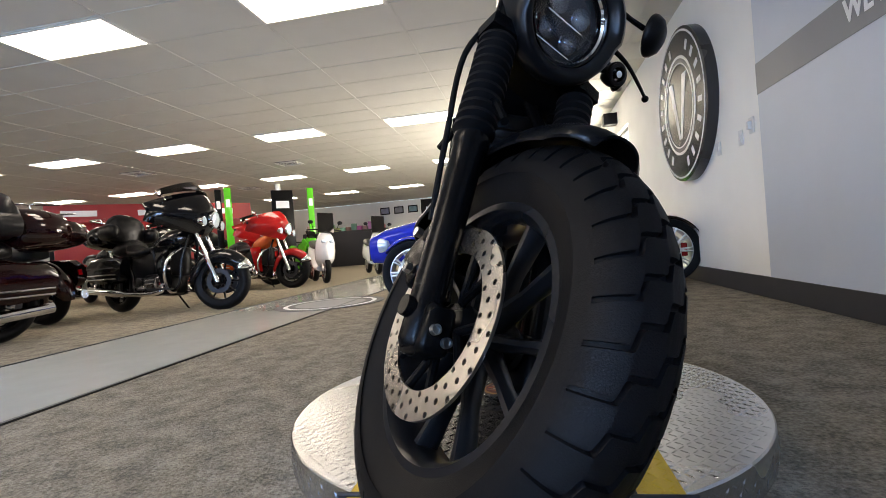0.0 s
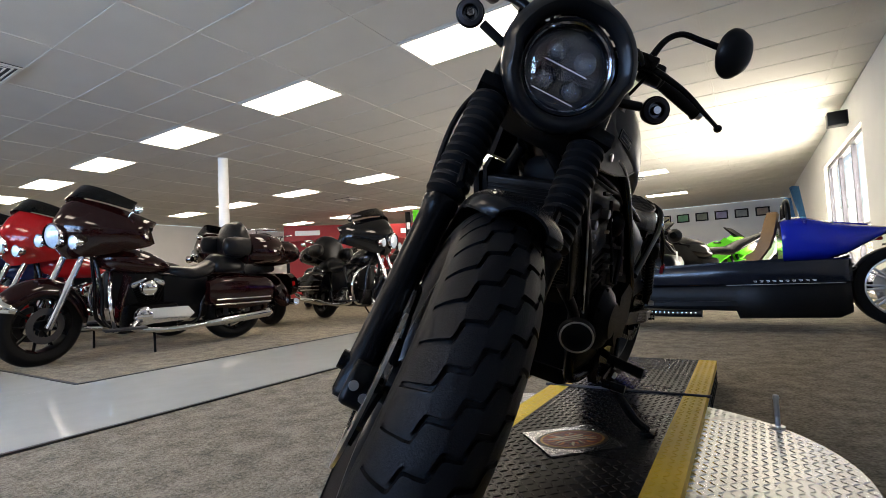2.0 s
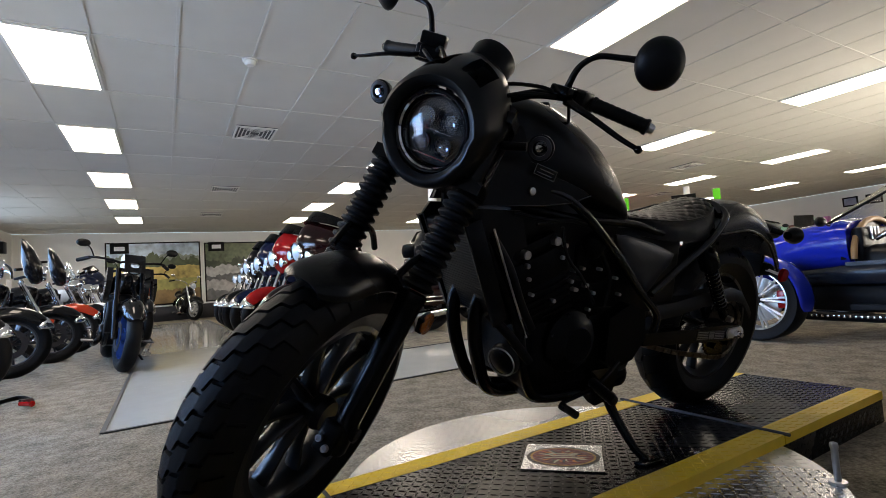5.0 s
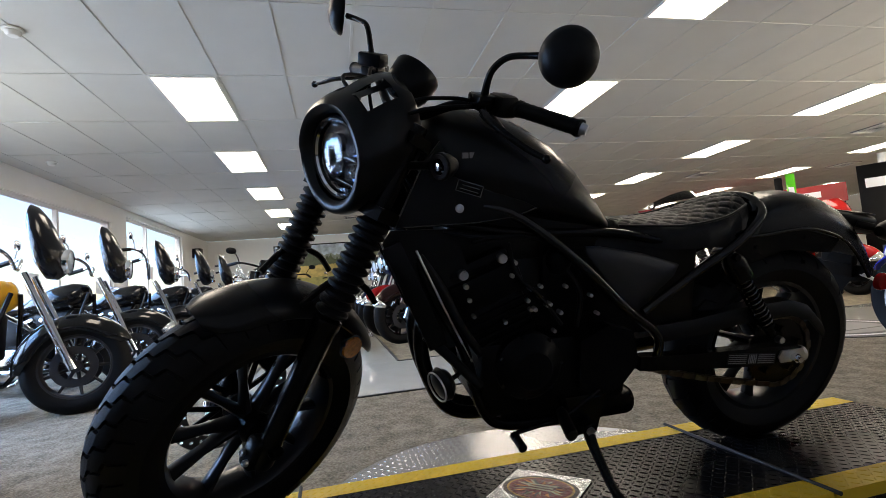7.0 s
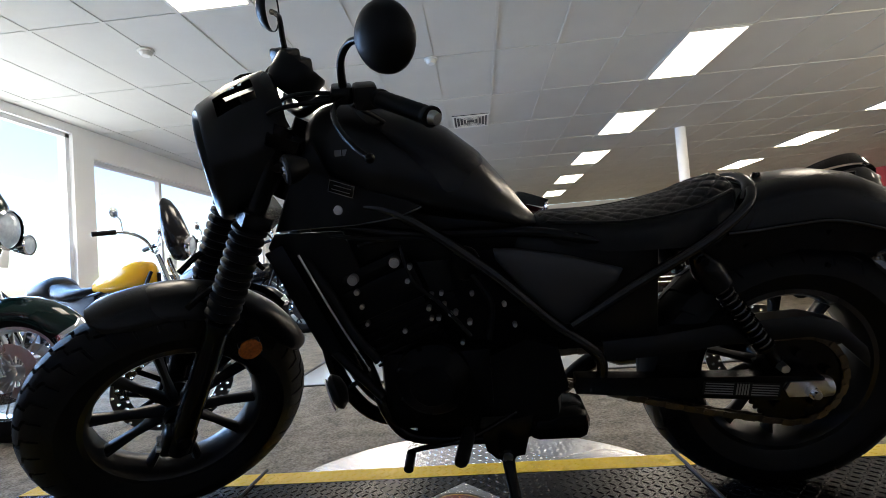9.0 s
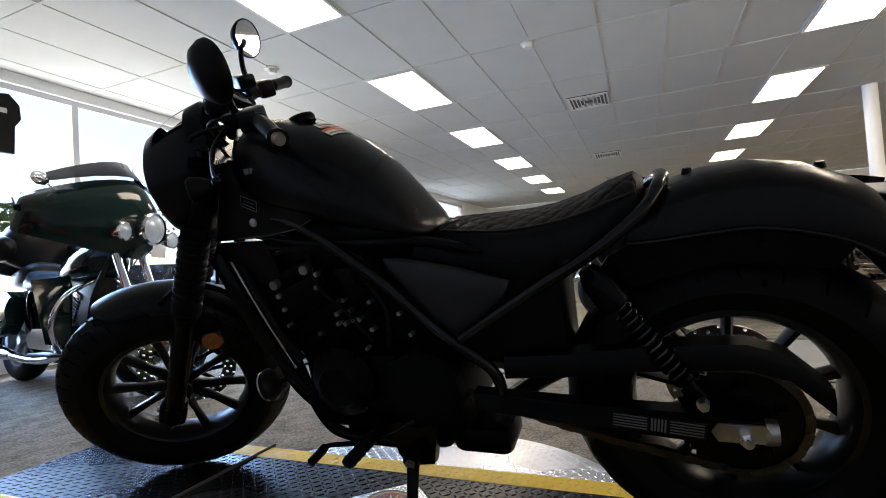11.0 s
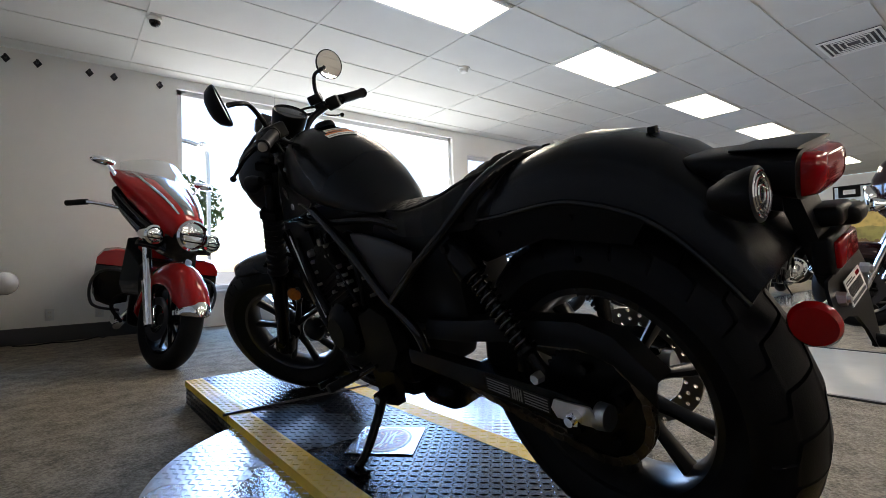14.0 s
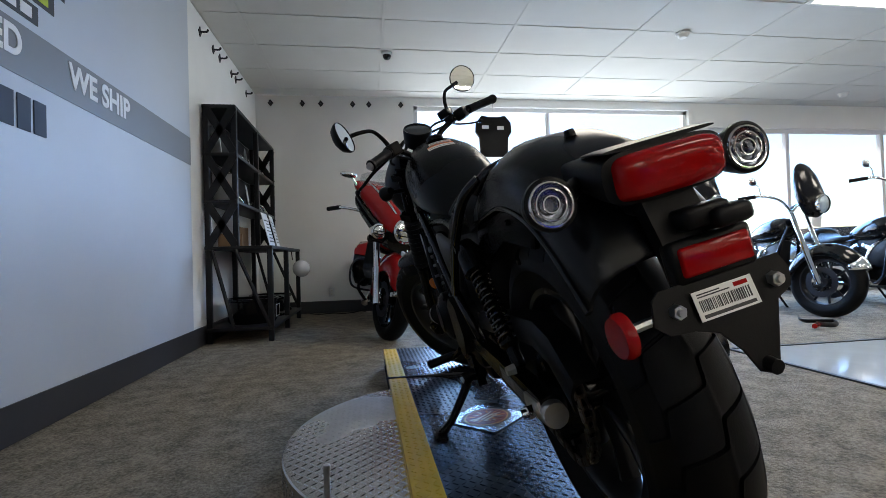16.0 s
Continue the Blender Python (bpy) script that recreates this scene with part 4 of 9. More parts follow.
g.lathe([(0, 0.012), (0.030, 0.010), (0.034, 0.002), (0.034, -0.01)], (0.14, 0, 1.034), (0.2, 0, 1), 28)
part("filler_cap", g, M_SATIN, tank, smooth=30)


def on_tank(x, y, up):
    """A point above the tank's top skin."""
    for (xa, ta, ba, wa), (xb, tb, bb, wb) in zip(TANK, TANK[1:]):
        if xb <= x <= xa:
            f = (xa - x) / (xa - xb)
            zt, zb, w = ta + (tb - ta) * f, ba + (bb - ba) * f, wa + (wb - wa) * f
            zm = zb + (zt - zb) * 0.42
            cy = min(1.0, abs(y) / w) ** 1.15
            return (x, y, zm + (zt - zm) * math.sqrt(1 - cy * cy) + up)


def decal(x0, x1, y0, y1, up, n=8):
    top = [[on_tank(x0 + (x1 - x0) * i / n, y0 + (y1 - y0) * j / n, up) for j in range(n + 1)] for i in range(n + 1)]
    low = [[(a, b, c - 0.0008) for a, b, c in r] for r in top]
    return Geo().loft([a + list(reversed(b)) for a, b in zip(top, low)])


lb = part("warning_label", decal(0.030, 0.056, -0.045, 0.052, 0.0030), M_LABEL, tank, "white warning label with an orange bar")
part("label_bar", decal(0.048, 0.0555, -0.044, 0.051, 0.0038), M_ORANGE, lb)
part("label_print", decal(0.036, 0.0385, -0.040, 0.047, 0.0038), M_SILVERINK, lb)
lb = part("warning_label", decal(0.063, 0.083, -0.042, 0.040, 0.0030), M_LABEL, tank, "white warning label")
part("label_bar", decal(0.0625, 0.066, -0.041, 0.039, 0.0038), M_ORANGE, lb)
part("label_print", decal(0.072, 0.0745, -0.037, 0.035, 0.0038), M_SILVERINK, lb)
for s in (1, -1):
    g = Geo()
    for k, (a, b) in enumerate(((0.0, 0.013), (0.017, 0.031), (0.035, 0.049), (0.053, 0.067), (0.071, 0.085))):
        g.box(0.235 - a - 0.014, s * 0.1275 - 0.003 + s * 0.002, 0.925, 0.235 - a, s * 0.1275 + 0.003 + s * 0.002, 0.938)
    part("tank_emblem", g, M_SILVERINK, tank)

# frame
for s in (1, -1):
    g = Geo()
    g.tube([(0.36, s * 0.03, 0.93), (0.28, s * 0.10, 0.83), (0.12, s * 0.132, 0.795), (-0.067, s * 0.138, 0.655), (-0.196, s * 0.14, 0.53), (-0.30, s * 0.135, 0.44), (-0.31, s * 0.12, 0.36)], 0.0130, 12)
    part("frame_rail", g, M_GLOSSBK, bike)
    g = Geo()
    g.tube([(0.395, s * 0.03, 0.80), (0.353, s * 0.085, 0.71), (0.297, s * 0.105, 0.58), (0.238, s * 0.112, 0.46), (0.19, s * 0.112, 0.29), (0.115, s * 0.11, 0.232), (-0.1, s * 0.11, 0.225)], 0.0145, 12)
    part("down_tube", g, M_SATIN, bike)
    g = Geo()
    g.tube([(0.31, s * 0.09, 0.785), (0.1, s * 0.12, 0.745), (-0.17, s * 0.105, 0.725), (-0.35, s * 0.11, 0.69), (-0.56, s * 0.12, 0.70)], 0.012, 10)
    part("seat_rail", g, M_SATIN, bike)
    g = Geo()
    g.tube([(-0.64, s * 0.09, 0.775), (-0.61, s * 0.128, 0.745), (-0.52, s * 0.146, 0.68), (-0.38, s * 0.148, 0.60), (-0.245, s * 0.145, 0.515)], 0.0120, 12)
    part("rear_strut", g, M_GLOSSBK, bike)
    g = Geo()
    # a panel bulging a little outwards, its front edge lower than its middle
    rings = []
    for f, h in ((1.0, 0.118), (1.0, 0.128), (0.90, 0.133), (0.55, 0.139), (0.15, 0.141)):
        c0 = Vector((-0.20, 0, 0.615))
        rings.append([(c0.x + (x - c0.x) * f, s * h, c0.z + (z - c0.z) * f) for x, z in ((-0.083, 0.697), (-0.13, 0.694), (-0.25, 0.668), (-0.36, 0.632), (-0.345, 0.60), (-0.30, 0.565), (-0.262, 0.524), (-0.245, 0.512), (-0.222, 0.514), (-0.20, 0.53), (-0.14, 0.605), (-0.088, 0.672))])
    g.loft(rings)
    part("side_cover", g, M_COVERSHEEN, bike, "satin black side cover, its grey sheen put into the colour", smooth=60)
g = Geo()
g.tube([(-0.62, 0.10, 0.750), (-0.645, 0.07, 0.780), (-0.655, 0, 0.792), (-0.645, -0.07, 0.780), (-0.62, -0.10, 0.750)], 0.014, 12)
part("seat_hoop", g, M_GLOSSBK, bike)

# side shrouds under the front of the tank
for s in (1, -1):
    flank = lambda x: s * (0.146 - 0.030 * (x - 0.08) / 0.315)
    edge = [(0.285, 0.965), (0.325, 0.915), (0.395, 0.772), (0.30, 0.774), (0.205, 0.776), (0.114, 0.786), (0.06, 0.806), (0.085, 0.820), (0.18, 0.852), (0.255, 0.885)]
    g = Geo()
    g.loft([[(x, flank(x) - s * 0.016, z) for x, z in edge], [(x, flank(x) - s * 0.002, z) for x, z in edge], [(0.22 + (x - 0.22) * 0.975, flank(x), 0.83 + (z - 0.83) * 0.965) for x, z in edge]])
    shroud = part("side_shroud", g, M_BLACK, bike, "black plastic shroud below the tank", smooth=40)
    # glossy bead added round the rim to carry the edge highlight
    g = Geo()
    g.tube([(x, flank(x) - s * 0.001, z) for x, z in edge[1:7]], 0.0028, 8, smooth=0)
    part("shroud_glint_bead", g, M_SPRING, shroud, "glossy bead added for the edge's highlight", smooth=60)
    g = Geo()
    g.lathe([(0, 0.005), (0.006, 0.005), (0.0095, 0.004), (0.0105, 0.0), (0.0105, -0.004)], (0.244, flank(0.244), 0.811), (0.09 * s, s, 0), 20)
    part("bolt", g, M_STEEL, shroud, "bare steel round fastener", smooth=30)

# seat with quilted top
g = Geo()
NU, NV = 128, 72
prof = [(-0.178, 0.732, 0.060), (-0.21, 0.752, 0.085), (-0.28, 0.750, 0.112), (-0.36, 0.747, 0.132), (-0.44, 0.756, 0.140), (-0.51, 0.774, 0.136), (-0.56, 0.795, 0.122), (-0.605, 0.808, 0.095), (-0.622, 0.795, 0.07)]
def lerp_prof(f):
    q = f * (len(prof) - 1)
    i = min(int(q), len(prof) - 2)
    t = q - i
    return [a + (b - a) * t for a, b in zip(prof[i], prof[i + 1])]
rings = []
for i in range(NU + 1):
    x, zt, w = lerp_prof(i / NU)
    zb = 0.702 - 0.03 * min(1, i / NU * 3) + 0.09 * max(0, i / NU - 0.75) * 2
    ring = []
    for j in range(NV + 1):
        a = math.pi * j / NV
        y = w * math.copysign(abs(math.cos(a)) ** 0.8, math.cos(a))
        up = math.sin(a) ** 0.55
        z = zb + (zt - zb) * up
        if up > 0.80 and 0.08 < i / NU < 0.9:
            s1 = (x * 22 + y * 22) % 1.0
            s2 = (x * 22 - y * 22) % 1.0
            dd = min(s1, 1 - s1, s2, 1 - s2)
            z -= 0.0042 * math.exp(-(dd * 9) ** 2)
        ring.append((x, y, z))
    rings.append(ring)
g.loft(rings)
seat = part("seat", g, M_VINYLSEAT, bike, "black vinyl solo seat with diamond quilting", smooth=60)
g = Geo()
for s in (1, -1):
    g.tube([(p[0], s * (p[2] - 0.012) * 0.98, p[1] - (p[1] - 0.70) * 0.28) for p in prof[1:-1]], 0.0035, 6)
part("seat_piping", g, M_VINYLSEAT, seat)

# rear mudguard
g = Geo()
top = [(-0.60, 0.752), (-0.65, 0.778), (-0.72, 0.797), (-0.80, 0.803), (-0.88, 0.788), (-0.95, 0.754), (-1.01, 0.702), (-1.055, 0.645), (-1.085, 0.59)]
low = [(-0.585, 0.688), (-0.64, 0.690), (-0.72, 0.697), (-0.79, 0.700), (-0.86, 0.687), (-0.925, 0.662), (-0.975, 0.625), (-1.02, 0.575), (-1.05, 0.535)]
rings = []
for (x, z), (xl, zl) in zip(top, low):
    ro, ri = [], []
    for j in range(17):
        a = math.pi * j / 16
        c, s = math.copysign(abs(math.cos(a)) ** 0.75, math.cos(a)), math.sin(a) ** 0.75
        ro.append((xl + (x - xl) * s, 0.112 * c, zl + (z - zl) * s))
        ri.append((xl + (x - xl) * s, 0.107 * c, zl + (z - zl) * s - 0.005 * s))
    rings.append(ro + list(reversed(ri)))
g.loft(rings)
rf = part("rear_fender", g, M_MATT, bike, "matt black steel rear mudguard", smooth=60)
for s in (1, -1):
    g = Geo()
    g.tube([(x, s * 0.1125, z) for x, z in low], 0.005, 8)
    part("fender_edge", g, M_GLOSSBK, rf, smooth=80)
    g = Geo()
    g.side([(-0.57, 0.695), (-0.78, 0.70), (-0.93, 0.66), (-0.90, 0.62), (-0.74, 0.64), (-0.58, 0.60), (-0.52, 0.62)], s * 0.096, s * 0.104)
    part("fender_bracket", g, M_SATIN, rf)
    for x, z in ((-0.63, 0.655), (-0.80, 0.672), (-0.80, 0.60)):
        g = Geo()
        g.cyl((x, s * 0.103, z), (x, s * 0.109, z), 0.006, 0.005, 12)
        part("bolt", g, M_SATIN, rf)
for x, z in ((-0.908, 0.773), (-0.70, 0.789)):
    g = Geo()
    g.cyl((x, 0, z), (x, 0, z + 0.012), 0.010, 0.008, 12)
    part("bolt", g, M_SATIN, rf)
# tail
def pill(x, yc, hw, zc, hh, e=4.0, slant=0.0, n=36):
    """A rounded oblong across the bike."""
    out = []
    for k in range(n):
        a = 2 * math.pi * k / n
        c, q = math.cos(a), math.sin(a)
        dz = hh * math.copysign(abs(q) ** (2 / e), q)
        out.append((x + slant * dz, yc + hw * math.copysign(abs(c) ** (2 / e), c), zc + dz))
    return out


g = Geo()
g.loft([pill(-0.955, 0, 0.050, 0.728, 0.006), pill(-0.985, 0, 0.066, 0.716, 0.015), pill(-1.03, -0.002, 0.074, 0.703, 0.025), pill(-1.08, -0.004, 0.080, 0.690, 0.031), pill(-1.104, -0.006, 0.081, 0.684, 0.032, slant=-0.1), pill(-1.106, -0.006, 0.074, 0.684, 0.026, slant=-0.1)])
th = part("tail_light_housing", g, M_BLACK, bike, "black plastic tail housing", smooth=50)
g = Geo()
g.loft([pill(-1.03, -0.004, 0.060, 0.728, 0.003, 3), pill(-1.085, -0.006, 0.078, 0.7225, 0.0035, 3), pill(-1.108, -0.006, 0.074, 0.718, 0.0025, 3)])
part("tail_lip", g, M_BLACK, th, smooth=50)
g = Geo()
g.loft([pill(-1.090, -0.007, 0.070, 0.684, 0.029, 5, slant=-0.12), pill(-1.108, -0.007, 0.0695, 0.683, 0.0285, 5, slant=-0.12), pill(-1.119, -0.007, 0.067, 0.682, 0.026, 4.5, slant=-0.12), pill(-1.124, -0.007, 0.060, 0.682, 0.020, 4, slant=-0.12), pill(-1.1255, -0.007, 0.04, 0.682, 0.010, 4, slant=-0.12)])
part("tail_light", g, M_REDLENS, bike, "wide rounded red tail light", smooth=60)
for s in (1, -1):
    g = Geo()
    g.tube([(-1.03, s * 0.07, 0.695), (-1.06, s * 0.10, 0.685)], 0.012, 10)
    ind = part("rear_indicator_stem", g, M_BLACK, bike)
    c = (-1.075, s * 0.134, 0.680)
    g = Geo()
    g.lathe([(0, -0.045), (0.015, -0.042), (0.027, -0.02), (0.033, 0.002), (0.033, 0.01), (0.029, 0.012)], c, (-1, 0, 0), 28)
    ih = part("indicator_housing", g, M_BLACK, ind, "round rear indicator", smooth=45)
    g = Geo()
    g.lathe([(0, 0.004), (0.029, 0.008)], c, (-1, 0, 0), 28)
    part("indicator_reflector", g, M_LAMPDARK, ih, smooth=30)
    g = Geo()
    for r in (0.010, 0.019, 0.0265):
        g.ring((c[0] - 0.012, c[1], c[2]), (1, 0, 0), r, 0.0016, 28, 6)
    part("indicator_ring", g, M_CHROME, ih, smooth=40)
    g = Geo()
    g.lathe([(0, 0.022), (0.013, 0.019), (0.024, 0.015), (0.029, 0.010)], c, (-1, 0, 0), 28)
    part("indicator_glass", g, M_GLASS, ih, smooth=60)
# plate carrier
g = Geo()
g.loft([pill(-1.0, -0.01, 0.04, 0.66, 0.012, 5), pill(-1.075, -0.012, 0.044, 0.648, 0.014, 5)])
g.loft([[(-1.066, -0.040, 0.665), (-1.066, 0.030, 0.665), (-1.090, 0.030, 0.668), (-1.090, -0.040, 0.668)], [(-1.085, -0.045, 0.60), (-1.085, 0.026, 0.60), (-1.106, 0.026, 0.60), (-1.106, -0.045, 0.60)], [(-1.100, -0.060, 0.54), (-1.100, 0.026, 0.54), (-1.114, 0.026, 0.54), (-1.114, -0.060, 0.54)], [(-1.115, -0.060, 0.505), (-1.115, 0.016, 0.505), (-1.122, 0.016, 0.505), (-1.122, -0.060, 0.505)]])
pc = part("plate_carrier", g, M_BLACK, bike, "black plastic plate carrier", smooth=35)
g = Geo()
g.box(-1.128, -0.058, 0.606, -1.085, 0.004, 0.632, None, 0.007)
g.box(-1.140, -0.076, 0.600, -1.105, -0.026, 0.624, None, 0.008)
part("plate_lamp", g, M_BLACK, pc, smooth=50)
g = Geo()
g.box(-1.120, -0.080, 0.546, -1.096, 0.028, 0.598, None, 0.006)
part("reflector_surround", g, M_BLACK, pc, smooth=50)
g = Geo()
g.box(-1.126, -0.072, 0.555, -1.112, 0.020, 0.590, None, 0.004)
part("red_reflector", g, M_REDLENS, pc, "red rectangular reflector", smooth=50)
g = Geo()
mp = Matrix.Translation((-1.118, -0.02, 0.53)) @ Matrix.Rotation(radians(-90), 4, "Z") @ Matrix.Rotation(radians(78), 4, "X")
g.plate([(-0.085, 0.012), (-0.075, 0.02), (0.085, 0.02), (0.092, 0.0), (0.085, -0.02), (0.062, -0.030), (0.048, -0.060), (0.030, -0.098), (0.018, -0.104), (0.006, -0.098), (-0.004, -0.070), (-0.022, -0.045), (-0.050, -0.034), (-0.080, -0.030), (-0.094, -0.016)], 0.004, mp)
pb = part("plate_bracket", g, M_BLACK, pc)
for y in (0.043, -0.086):
    g = Geo()
    g.cyl((-1.12, y, 0.524), (-1.132, y, 0.524), 0.0095, 0.0085, 6)
    g.cyl((-1.132, y, 0.524), (-1.136, y, 0.524), 0.005, 0.0045, 12)
    part("bolt", g, M_STEEL, pb)
g = Geo()
g.cyl((-1.136, -0.038, 0.440), (-1.152, -0.038, 0.438), 0.0095, 0.0085, 16)
part("rubber_stop", g, M_RUBBER, pb)
g = Geo()
ml = Matrix.Translation((-1.128, -0.018, 0.522)) @ Matrix.Rotation(radians(-90), 4, "Z") @ Matrix.Rotation(radians(78), 4, "X")
g.box(-0.039, -0.017, 0, 0.039, 0.017, 0.001, ml)
lb = part("barcode_label", g, M_LABEL, pb, "white barcode label")
rb = random.Random(7)
x = -0.034
while x < 0.030:
    w = rb.choice((0.0008, 0.0014, 0.002))
    g = Geo()
    g.box(x, -0.007, 0.001, x + w, 0.006, 0.0014, ml)
    part("bar", g, M_INK, lb, smooth=0)
    x += w + rb.choice((0.001, 0.0018))
g = Geo()
g.box(-0.034, -0.0145, 0.001, 0.034, -0.0105, 0.0014, ml)
part("print_line", g, M_INK, lb, smooth=0)
g = Geo()
g.box(-0.034, 0.009, 0.001, 0.008, 0.0105, 0.0014, ml)
g.box(-0.034, 0.012, 0.001, -0.004, 0.0135, 0.0014, ml)
part("print_line", g, M_INK, lb, smooth=0)
g = Geo()
g.box(0.014, 0.009, 0.001, 0.032, 0.014, 0.0014, ml)
part("red_mark", g, M_REDLENS, lb, "small red printed mark", smooth=0)
g = Geo()
g.lathe([(0, 0.012), (0.024, 0.010), (0.028, 0.004), (0.028, -0.004), (0.022, -0.006)], (-1.112, 0.106, 0.514), (-0.16, 0.98, 0), 32)
part("side_reflector", g, M_REDLENS, pb, "round red side reflector", smooth=40)
g = Geo()
g.tube([(-1.118, 0.05, 0.522), (-1.106, 0.10, 0.515)], 0.006, 8)
part("reflector_stem", g, M_STEEL, pb)

# rear suspension, drive
for s in (1, -1):
    t, b = Vector((-0.517, s * 0.130, 0.643)), Vector((-0.693, s * 0.130, 0.389))
    d = (b - t).normalized()
    g = Geo()
    g.lathe([(0, -0.012), (0.016, -0.012), (0.03, 0.02), (0.032, 0.03), (0.032, 0.075), (0.026, 0.08), (0, 0.08)], t, d, 24)
    sh = part("shock_absorber", g, M_SATIN, bike, "black rear shock absorber with a coil spring", smooth=35)
    g = Geo()
    g.cyl(t + d * 0.07, b, 0.012, None, 14)
    g.lathe([(0.0, 0.252), (0.022, 0.252), (0.022, 0.260), (0.014, 0.268), (0.014, 0.305), (0.0, 0.31)], t, d, 20)
    part("damper", g, M_SATIN, sh, smooth=35)
    g = Geo()
    u = d.orthogonal().normalized()
    w = d.cross(u)
    g.tube([t + d * (0.078 + 0.175 * k / 132) + (u * math.cos(k * 2 * math.pi / 12) + w * math.sin(k * 2 * math.pi / 12)) * 0.0195 for k in range(133)], 0.0036, 8, smooth=0)
    part("spring", g, M_SPRING, sh, "glossy black coil spring", smooth=80)
    for p in (t, b):
        g = Geo()
        g.cyl(p + Vector((0, s * 0.012, 0)), p + Vector((0, s * 0.03, 0)), 0.012, 0.010, 6)
        part("bolt", g, M_SATIN if p is t else M_STEEL, sh)
    g = Geo()
    sw = [(-0.25, 0.345), (-0.25, 0.385), (-0.45, 0.372), (-0.70, 0.362), (-0.79, 0.352), (-0.80, 0.305), (-0.70, 0.302), (-0.45, 0.325)]
    g.side(sw, s * 0.105, s * 0.138)
    arm = part("swingarm", g, M_SATIN, bike, "black box-section swingarm")
    g = Geo()
    g.side([(-0.715, 0.312), (-0.705, 0.33), (-0.715, 0.348), (-0.79, 0.348), (-0.80, 0.33), (-0.79, 0.312)], s * 0.139, s * 0.144)
    part("axle_plate", g, M_STEEL, arm, "bare steel axle adjuster plate")
    g = Geo()
    g.cyl((-0.759, s * 0.142, 0.325), (-0.759, s * 0.158, 0.325), 0.014, None, 6)
    g.cyl((-0.759, s * 0.158, 0.325), (-0.759, s * 0.168, 0.325), 0.009, None, 12)
    part("axle_nut", g, M_CHROME, arm)
    g = Geo()
    g.lathe([(0, 0.0), (0.023, 0.0), (0.025, -0.02), (0.022, -0.028)], (-0.812, s * 0.121, 0.323), (-1, 0, 0), 16)
    part("end_cap", g, M_STEEL, arm)
msl = Matrix.Translation((-0.614, 0.1385, 0.335)) @ Matrix.Rotation(radians(-6), 4, "Y")
g = Geo()
g.box(-0.085, 0, -0.017, 0.085, 0.0007, 0.017, msl)
lb = part("swingarm_label", g, M_BLACK, bike, "small printed chain label")
g = Geo()
for k in range(5):
    for x0, x1 in ((-0.080, -0.022), (0.018, 0.080)):
        g.box(x0, 0.0007, -0.0135 + k * 0.006, x1, 0.0011, -0.011 + k * 0.006, msl)
for k in range(5):
    g.box(-0.016 + k * 0.006, 0.0007, -0.0135, -0.0125 + k * 0.006, 0.0011, 0.0135, msl)
part("print_line", g, M_SILVERINK, lb, smooth=0)
# sprocket and chain
g = Geo()
n = 42
pts = []
for k in range(n * 2):
    a = math.pi * k / n
    rr = 0.113 if k % 2 else 0.104
    pts.append((rr * math.cos(a), rr * math.sin(a)))
g.side([(RA.x + x, RA.z + z) for x, z in pts], 0.083, 0.090)
sp = part("rear_sprocket", g, M_SATIN, rw, "toothed black sprocket", smooth=0)
for k in range(5):
    a = 2 * math.pi * k / 5 + 0.3
    g = Geo()
    p = RA + Vector((0.07 * math.cos(a), 0, 0.07 * math.sin(a)))
    g.cyl(p + Vector((0, 0.09, 0)), p + Vector((0, 0.104, 0)), 0.011, None, 6)
    part("bolt", g, M_SATIN, sp)
FS, fr, rr = Vector((-0.20, 0, 0.395)), 0.034, 0.110
path = []
for k in range(26):
    t = k / 25
    path.append(Vector((FS.x, 0, FS.z + fr)).lerp(Vector((RA.x, 0, RA.z + rr)), t))
for k in range(1, 18):
    a = math.pi / 2 + math.pi * k / 18
    path.append(RA + Vector((rr * math.cos(a), 0, rr * math.sin(a))))
for k in range(26):
    t = k / 25
    path.append(Vector((RA.x, 0, RA.z - rr)).lerp(Vector((FS.x, 0, FS.z - fr)), t) + Vector((0, 0, -0.012 * math.sin(math.pi * t))))
g = Geo()
for i, (a, b) in enumerate(zip(path, path[1:])):
    d = b - a
    L = d.length
    mm = Matrix.Translation((a + b) / 2 + Vector((0, 0.087, 0))) @ Matrix.Rotation(-math.atan2(d.z, d.x), 4, "Y")
    hy = 0.010 if i % 2 else 0.007
    g.box(-L * 0.62, -hy, -0.0075, L * 0.62, -hy + 0.003, 0.0075, mm)
    g.box(-L * 0.62, hy - 0.003, -0.0075, L * 0.62, hy, 0.0075, mm)
    g.cyl(mm @ Vector((L / 2, -0.011, 0)), mm @ Vector((L / 2, 0.011, 0)), 0.0045, None, 6)
part("drive_chain", g, M_CHAIN, bike, "oily steel drive chain", smooth=0, fix=False)
g = Geo()
pts = [(-0.32, 0.455), (-0.45, 0.462), (-0.58, 0.478), (-0.69, 0.483), (-0.77, 0.486), (-0.835, 0.466), (-0.90, 0.402)]
rings = []
for x, z in pts:
    rings.append([(x, 0.06, z), (x, 0.105, z), (x, 0.116, z - 0.02), (x, 0.116, z - 0.045), (x, 0.111, z - 0.045), (x, 0.111, z - 0.02), (x, 0.102, z - 0.006), (x, 0.06, z - 0.006)])
g.loft(rings)
part("chain_guard", g, M_BLACK, bike, "black plastic chain guard", smooth=50)

